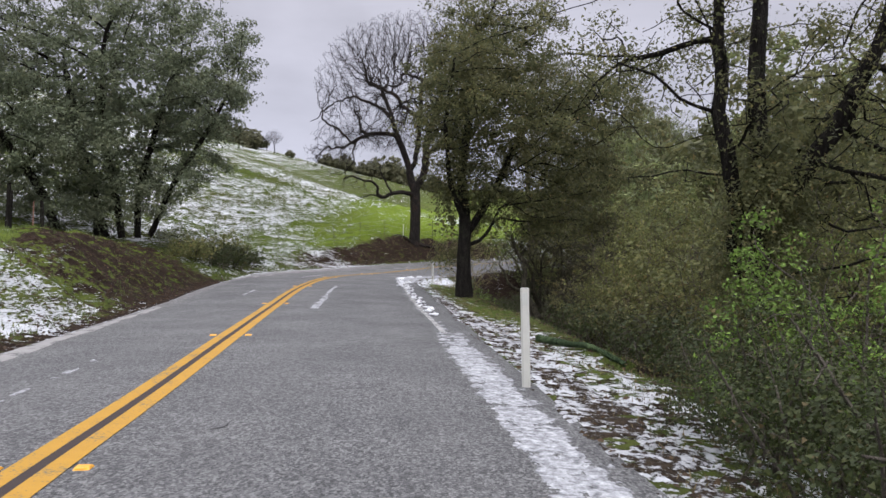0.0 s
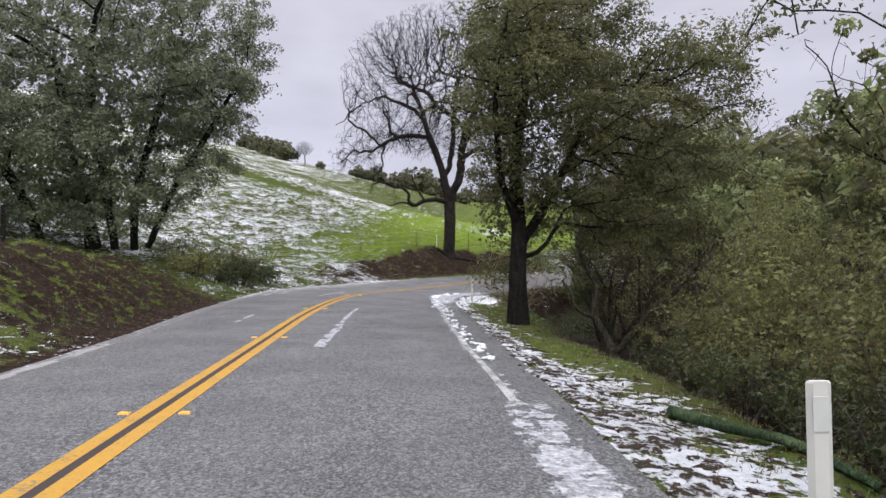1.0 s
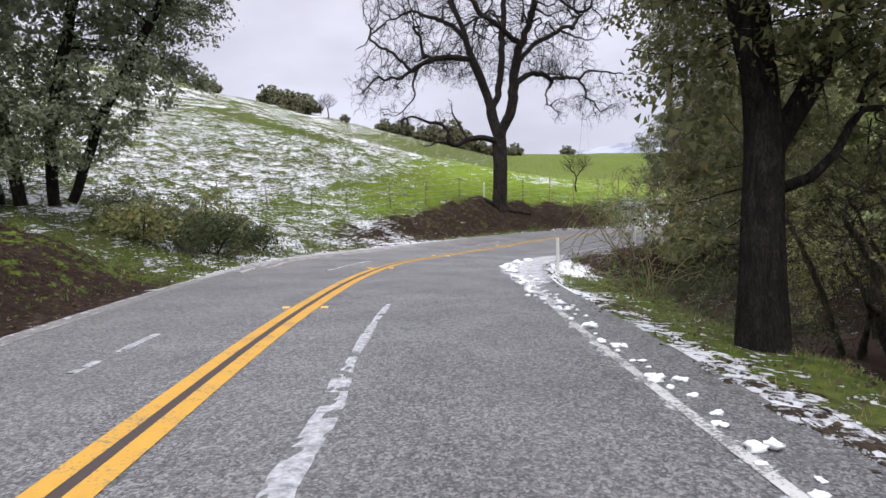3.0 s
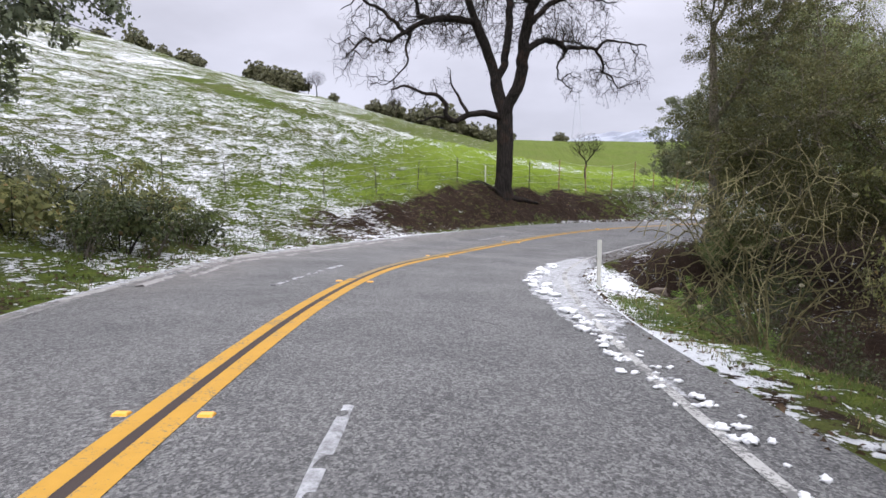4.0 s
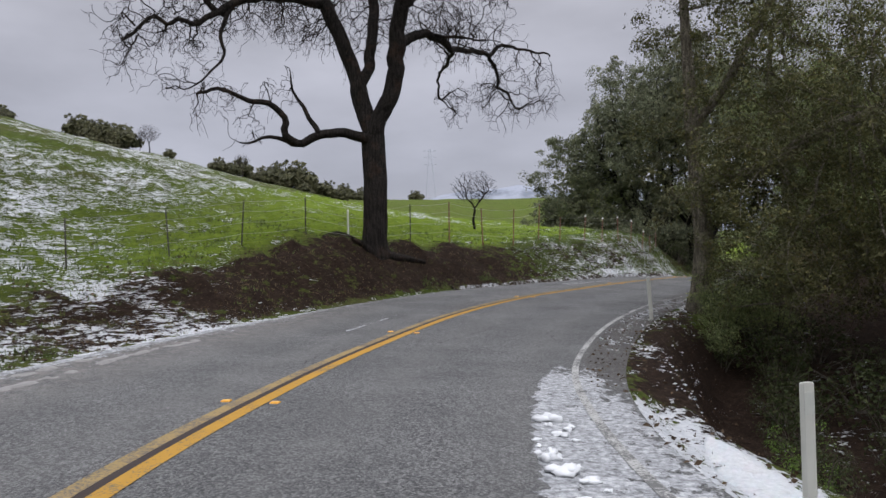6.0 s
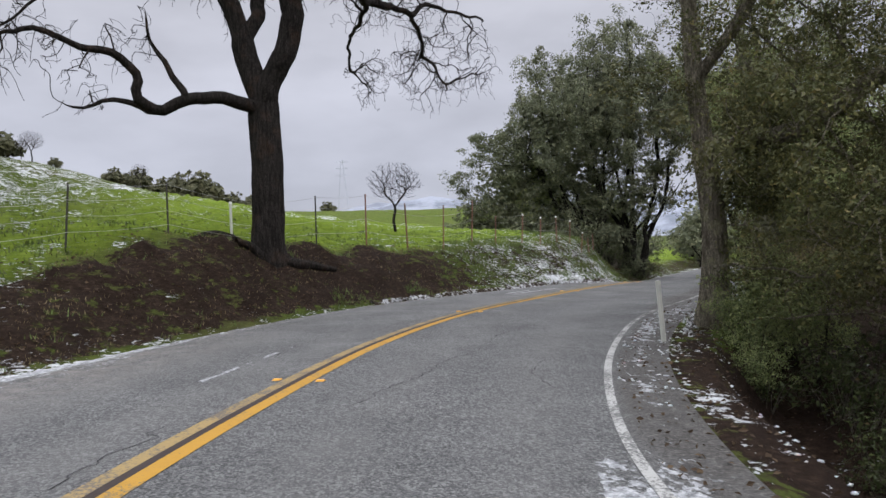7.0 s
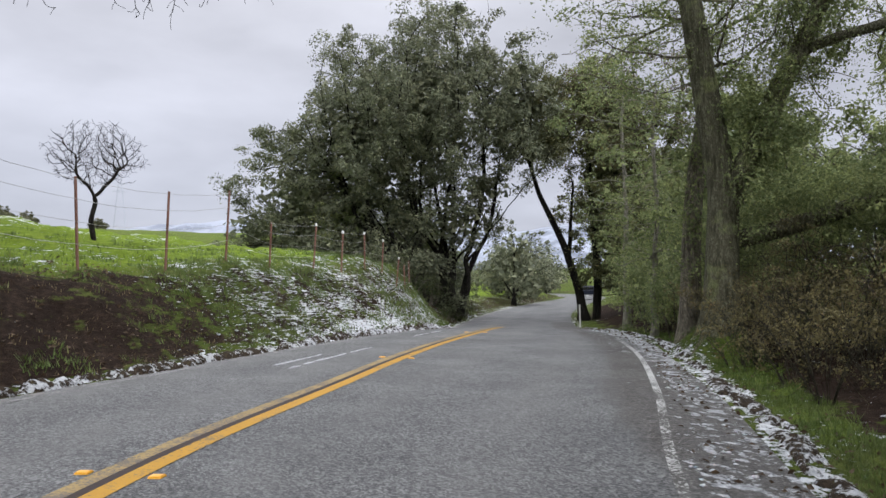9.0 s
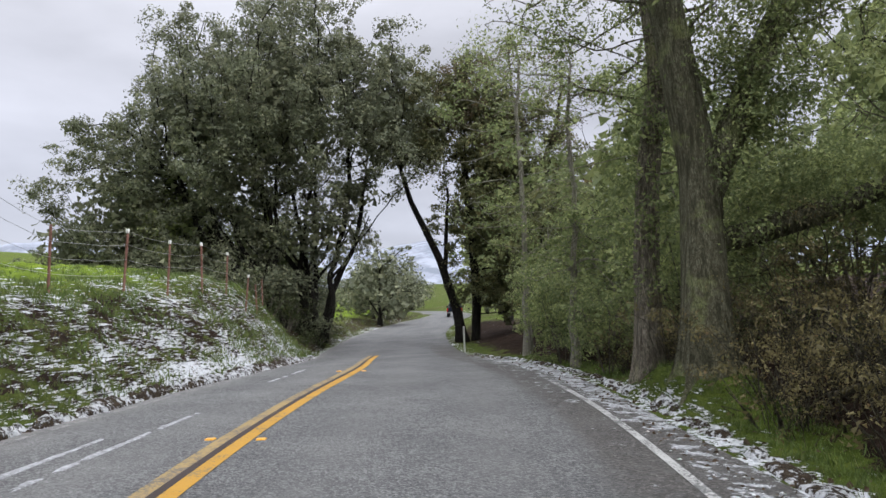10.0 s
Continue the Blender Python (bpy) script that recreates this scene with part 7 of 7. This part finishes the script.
x, y, z, got, rng = scatter(1100, 51, 78, lambda y: RIGHT_LINE(y) + 0.12, lambda y: RIGHT_LINE(y) + SHOULDER(y) + 0.25, 245)
x, y = x[fbm(x * 1.2, y * 1.2, 3, 47) > 0.47], y[fbm(x * 1.2, y * 1.2, 3, 47) > 0.47]
lumps_stuff("snow_crumbs", "crumbs of dirty snow on the gritty shoulder", "snow", (x, y, road_height(*road_frame(x, y))), 0.022, SNOW, 246, 0.4)


def litter(name, label, places, material, size, seed):
    x, y, z = places
    rng = np.random.default_rng(seed)
    v, f = leaves(np.stack([x, y, z + 0.015], 1), 1, 0.0, size, rng, 0.25, 0.6)
    return tagged(new(name, array_mesh(name, v, f, material)), label, "leaf litter", kind="stuff")


x, y, z, got, rng = scatter(5200, 2, 78, lambda y: RIGHT_LINE(y) + SHOULDER(y) - 0.1, lambda y: RIGHT_LINE(y) + SHOULDER(y) + 3.6, 221)
litter("leaf_litter", "fallen brown oak leaves on the verge and in the ditch", (x, y, z), LEAF_DRY, 0.07, 222)
x, y, z, got, rng = scatter(9000, 8, 66, lambda y: -LEFT_EDGE(y) - 3.6, left_hi, 223)
lx, ly, lz, got, rng = scatter(500, 47, 80, lambda y: RIGHT_LINE(y) + 0.15, lambda y: RIGHT_LINE(y) + SHOULDER(y), 247)
litter("leaf_litter", "wet brown leaves on the gritty shoulder", (lx, ly, road_height(*road_frame(lx, ly))), LEAF_DRY, 0.06, 248)
litter("leaf_litter", "fallen brown leaves and twigs on the bank", (x, y, z), LEAF_DRY, 0.08, 224)


# ---- single things beside the road ----
def rock(x, y, size, seed, label):
    bm = bmesh.new()
    bmesh.ops.create_icosphere(bm, subdivisions=3, radius=size)
    for v in bm.verts:
        blocky = v.co / max(abs(v.co.x), abs(v.co.y), abs(v.co.z)) * size * 0.8
        v.co = v.co.lerp(blocky, 0.6) * (1 + 0.32 * noise.noise(v.co * (1.6 / size) + Vector((seed, 0, 0))) + 0.14 * noise.noise(v.co * (6 / size)))
        v.co.z *= 0.7
    me = bpy.data.meshes.new("rock")
    bm.to_mesh(me)
    bm.free()
    me.materials.append(STONE)
    ob = tagged(new("rock", me), label, "rock")
    ob.matrix_basis = pose(x, y, ground_at(x, y) + size * 0.15, 0, 0, seed * 40)


rock(0.42, 41.0, 0.2, 1, "brown sandstone block at the edge of the ditch")
rock(0.75, 40.5, 0.17, 2, "brown sandstone block half buried in the ditch side")
rock(0.6, 41.6, 0.15, 3, "small brown stone beside the snow")


def tube_thing(name, label, category, pts, radius, bark, end=None):
    z0 = np.array(pts, float)
    p = spline(np.array([z0[0], *z0, z0[-1]]), 0.1)
    thing = tagged(empty(name, *p[0]), label, category)
    p = p - p[0]
    rad = np.interp(np.arange(len(p)), (0, len(p) - 1), (radius, radius * 0.55)) * (1 + 0.15 * (vnoise(np.arange(len(p)) * 0.5, 0 * np.arange(len(p)), 4) - 0.5))
    (v, f), = tubes(p, np.arange(len(p)) - 1, rad, 1)
    child_mesh("stem", v, f, bark, thing)
    if end:
        bm = bmesh.new()
        bmesh.ops.create_circle(bm, cap_ends=True, segments=12, radius=radius * 0.95)
        bm.transform(Vector(p[1] - p[0]).to_track_quat("Z", "Y").to_matrix().to_4x4())
        part("cut_end", bm, end, thing, "pale orange sawn end")
    return thing


tube_thing("fallen_branch", "mossy fallen branch with a sawn end on the verge", "branch",
           [(2.05, 15.9, ground_at(2.05, 15.9) + 0.06), (2.5, 15.0, ground_at(2.5, 15.0) + 0.09), (2.75, 14.3, ground_at(2.75, 14.3) + 0.07), (3.2, 13.5, ground_at(3.2, 13.5) + 0.08)], 0.075, GREEN_BARK, CUTWOOD)
tube_thing("fallen_branch", "bare fallen branch lying across the brush", "branch",
           [(12.4, 62.4, ground_at(12.4, 62.4) + 0.1), (12.9, 61.4, ground_at(12.9, 61.4) + 0.18), (13.0, 60.2, ground_at(13.0, 60.2) + 0.1)], 0.05, TWIG)


def vent_pipe():
    thing = tagged(empty("marker_pipe", -4.34, 62.9, ground_at(-4.34, 62.9) - 0.05), "white plastic marker pipe standing at the fence", "pipe")
    bm = bmesh.new()
    bmesh.ops.create_cone(bm, cap_ends=True, segments=14, radius1=0.035, radius2=0.035, depth=1.25, matrix=pose(0, 0, 0.625))
    part("pipe", bm, POSTMAT, thing)
    bm = bmesh.new()
    bmesh.ops.create_cone(bm, cap_ends=True, segments=14, radius1=0.042, radius2=0.038, depth=0.06, matrix=pose(0, 0, 1.27))
    part("cap", bm, TIP, thing, "white cap")


vent_pipe()


def old_fence():
    thing = tagged(empty("ranch_fence", -13, 24, ground_at(-13, 24)), "old ranch fence of dark wooden posts behind the bank", "fence")
    inv = thing.matrix_basis.inverted()
    spots = [(-11.2, 15.5), (-12.4, 20.0), (-13.6, 24.4), (-15.0, 28.6), (-17.0, 32.4)]
    tops = []
    for i, (x, y) in enumerate(spots):
        z = ground_at(x, y)
        bm = bmesh.new()
        bmesh.ops.create_cone(bm, cap_ends=True, segments=9, radius1=0.075, radius2=0.065, depth=1.5, matrix=pose(0, 0, 0.62))
        for v in bm.verts:
            v.co.x += 0.01 * noise.noise(v.co * 5 + Vector((i, 0, 0)))
        bm.transform(inv @ pose(x, y, z, 2 * (-1) ** i, 1.5, i * 30))
        part("post", bm, LIVE_BARK, thing)
        tops.append([Vector((x, y, z + h)) for h in (0.4, 0.75, 1.1)])
    for k in range(3):
        for a, b in zip(tops, tops[1:]):
            pts = np.array([tuple(inv @ (a[k].lerp(b[k], t) - Vector((0, 0, 0.12 * t * (1 - t))))) for t in np.linspace(0, 1, 6)])
            (v, f), = tubes(pts, np.arange(6) - 1, np.full(6, 0.004), 1)
            child_mesh("wire", v, f, WIRE, thing)


old_fence()


# ---- the pickup truck far ahead ----
def pickup(x, y, turn):
    z = float(road_height(*road_frame(x, y))[0])
    thing = tagged(empty("pickup_truck", x, y, z, turn), "dark blue pickup truck driving away along the road", "truck")

    def hull(outline, w0, w1, bevel, name, mat, parent=thing, label=""):
        bm = bmesh.new()
        left = [bm.verts.new((-(w0 + (w1 - w0) * t), yy, zz)) for yy, zz, t in outline]
        right = [bm.verts.new((w0 + (w1 - w0) * t, yy, zz)) for yy, zz, t in outline]
        n = len(outline)
        bm.faces.new(left), bm.faces.new(right[::-1])
        for i in range(n):
            bm.faces.new((left[i], right[i], right[(i + 1) % n], left[(i + 1) % n]))
        bmesh.ops.recalc_face_normals(bm, faces=bm.faces)
        bmesh.ops.bevel(bm, geom=list(bm.edges), offset=bevel, segments=2, affect="EDGES")
        return part(name, bm, mat, parent, label)

    hull([(-2.75, 0.55, 0), (2.75, 0.5, 0), (2.8, 0.95, 0), (2.6, 1.12, 0.3), (1.3, 1.2, 0.3), (-2.75, 1.2, 0.3)], 0.98, 0.95, 0.05, "body", CARPAINT)
    hull([(-0.85, 1.18, 0), (1.25, 1.18, 0), (0.55, 1.82, 1), (-0.6, 1.85, 1)], 0.93, 0.74, 0.06, "cab", CARPAINT)
    bm = bmesh.new()
    box(bm, -0.72, -0.84, 1.28, 0.72, -0.76, 1.70, 0.03)
    part("rear_window", bm, CARGLASS, thing, "dark rear window")
    bm = bmesh.new()
    box(bm, -0.80, -2.82, 0.70, 0.80, -2.76, 1.18, 0.02)
    gate = part("tailgate", bm, CARPAINT, thing)
    bm = bmesh.new()
    box(bm, -0.12, -2.84, 1.02, 0.12, -2.815, 1.07, 0.005)
    part("handle", bm, CARGLASS, gate, "black handle")
    bm = bmesh.new()
    box(bm, -0.95, -2.95, 0.50, 0.95, -2.76, 0.66, 0.04)
    bumper = part("bumper", bm, CHROME, thing, "chrome bumper")
    bm = bmesh.new()
    box(bm, -0.16, -2.965, 0.52, 0.16, -2.945, 0.64, 0.004)
    part("plate", bm, TIP, bumper, "plain white plate")
    for sx in (-1, 1):
        bm = bmesh.new()
        box(bm, sx * 0.89 - 0.08, -2.81, 0.75, sx * 0.89 + 0.08, -2.70, 1.14, 0.02)
        part("tail_light", bm, TAILRED, thing, "red tail light")
        bm = bmesh.new()
        box(bm, sx * 1.08 - 0.10, 0.75, 1.22, sx * 1.08 + 0.10, 0.83, 1.46, 0.02)
        part("mirror", bm, CARGLASS, thing)
        for yy in (-1.75, 1.75):
            bm = bmesh.new()
            bmesh.ops.create_cone(bm, cap_ends=True, segments=24, radius1=0.4, radius2=0.4, depth=0.26, matrix=pose(sx * 0.86, yy, 0.4, 0, 90, 0))
            bmesh.ops.bevel(bm, geom=[e for e in bm.edges if len(e.link_faces) == 2 and any(len(f.verts) > 4 for f in e.link_faces)], offset=0.04, segments=2, affect="EDGES")
            wheel = part("wheel", bm, TYRE, thing, "black tyre")
            bm = bmesh.new()
            bmesh.ops.create_cone(bm, cap_ends=True, segments=18, radius1=0.24, radius2=0.2, depth=0.03, matrix=pose(sx * 1.0, yy, 0.4, 0, 90, 0))
            part("rim", bm, CHROME, wheel, "grey wheel rim")


pickup(65.6, 130.2, -43)


# ---- distance ----
def power_tower(x, y, h):
    thing = tagged(empty("power_tower", x, y, ground_at(x, y)), "far grey lattice power tower behind the hill", "tower")
    bm = bmesh.new()

    def bar(a, b, r=0.11):
        a, b = Vector(a), Vector(b)
        m = Matrix.Translation((a + b) / 2) @ (b - a).to_track_quat("Z", "Y").to_matrix().to_4x4()
        bmesh.ops.create_cone(bm, cap_ends=True, segments=4, radius1=r, radius2=r, depth=(b - a).length, matrix=m)

    levels = [(h * f, 4.2 * (1 - f) + 0.7) for f in (0, 0.25, 0.45, 0.62, 0.76, 0.88, 1.0)]
    for (za, ra), (zb, rb) in zip(levels, levels[1:]):
        for sx, sy in ((1, 1), (1, -1), (-1, -1), (-1, 1)):
            bar((sx * ra, sy * ra, za), (sx * rb, sy * rb, zb))
            bar((sx * ra, sy * ra, za), (-sy * rb, sx * rb, zb), 0.06)
    part("frame", bm, TOWER, thing)
    for f in (0.70, 0.83, 0.95):
        bm = bmesh.new()
        for s in (-1, 1):
            bar((0, 0, h * f), (s * 6.0, 0, h * f + 0.4), 0.15)
            bar((0, 0, h * f + 1.6), (s * 6.0, 0, h * f + 0.4), 0.09)
        part("arm", bm, TOWER, thing)


power_tower(56, 700, 50)


def far_hills():
    ang = np.linspace(-1.6, 2.2, 260)
    rings = []
    for r, h in ((1500, 0.0), (1700, 0.45), (1950, 0.85), (2150, 1.0), (2300, 0.9)):
        lift = 95 + 120 * fbm(ang * 5 + 9, 0 * ang + r * 0.002, 4, 51) + 45 * fbm(ang * 17, 0 * ang + r * 0.01, 3, 57)
        rings.append(np.stack([np.sin(ang) * r, np.cos(ang) * r, lift * h - 6], 1))
    v = np.concatenate(rings)
    n = len(ang)
    i = (np.arange(len(rings) - 1)[:, None] * n + np.arange(n - 1)[None]).ravel()
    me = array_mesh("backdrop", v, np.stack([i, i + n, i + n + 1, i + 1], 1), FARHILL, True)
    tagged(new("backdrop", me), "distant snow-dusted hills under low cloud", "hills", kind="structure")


far_hills()
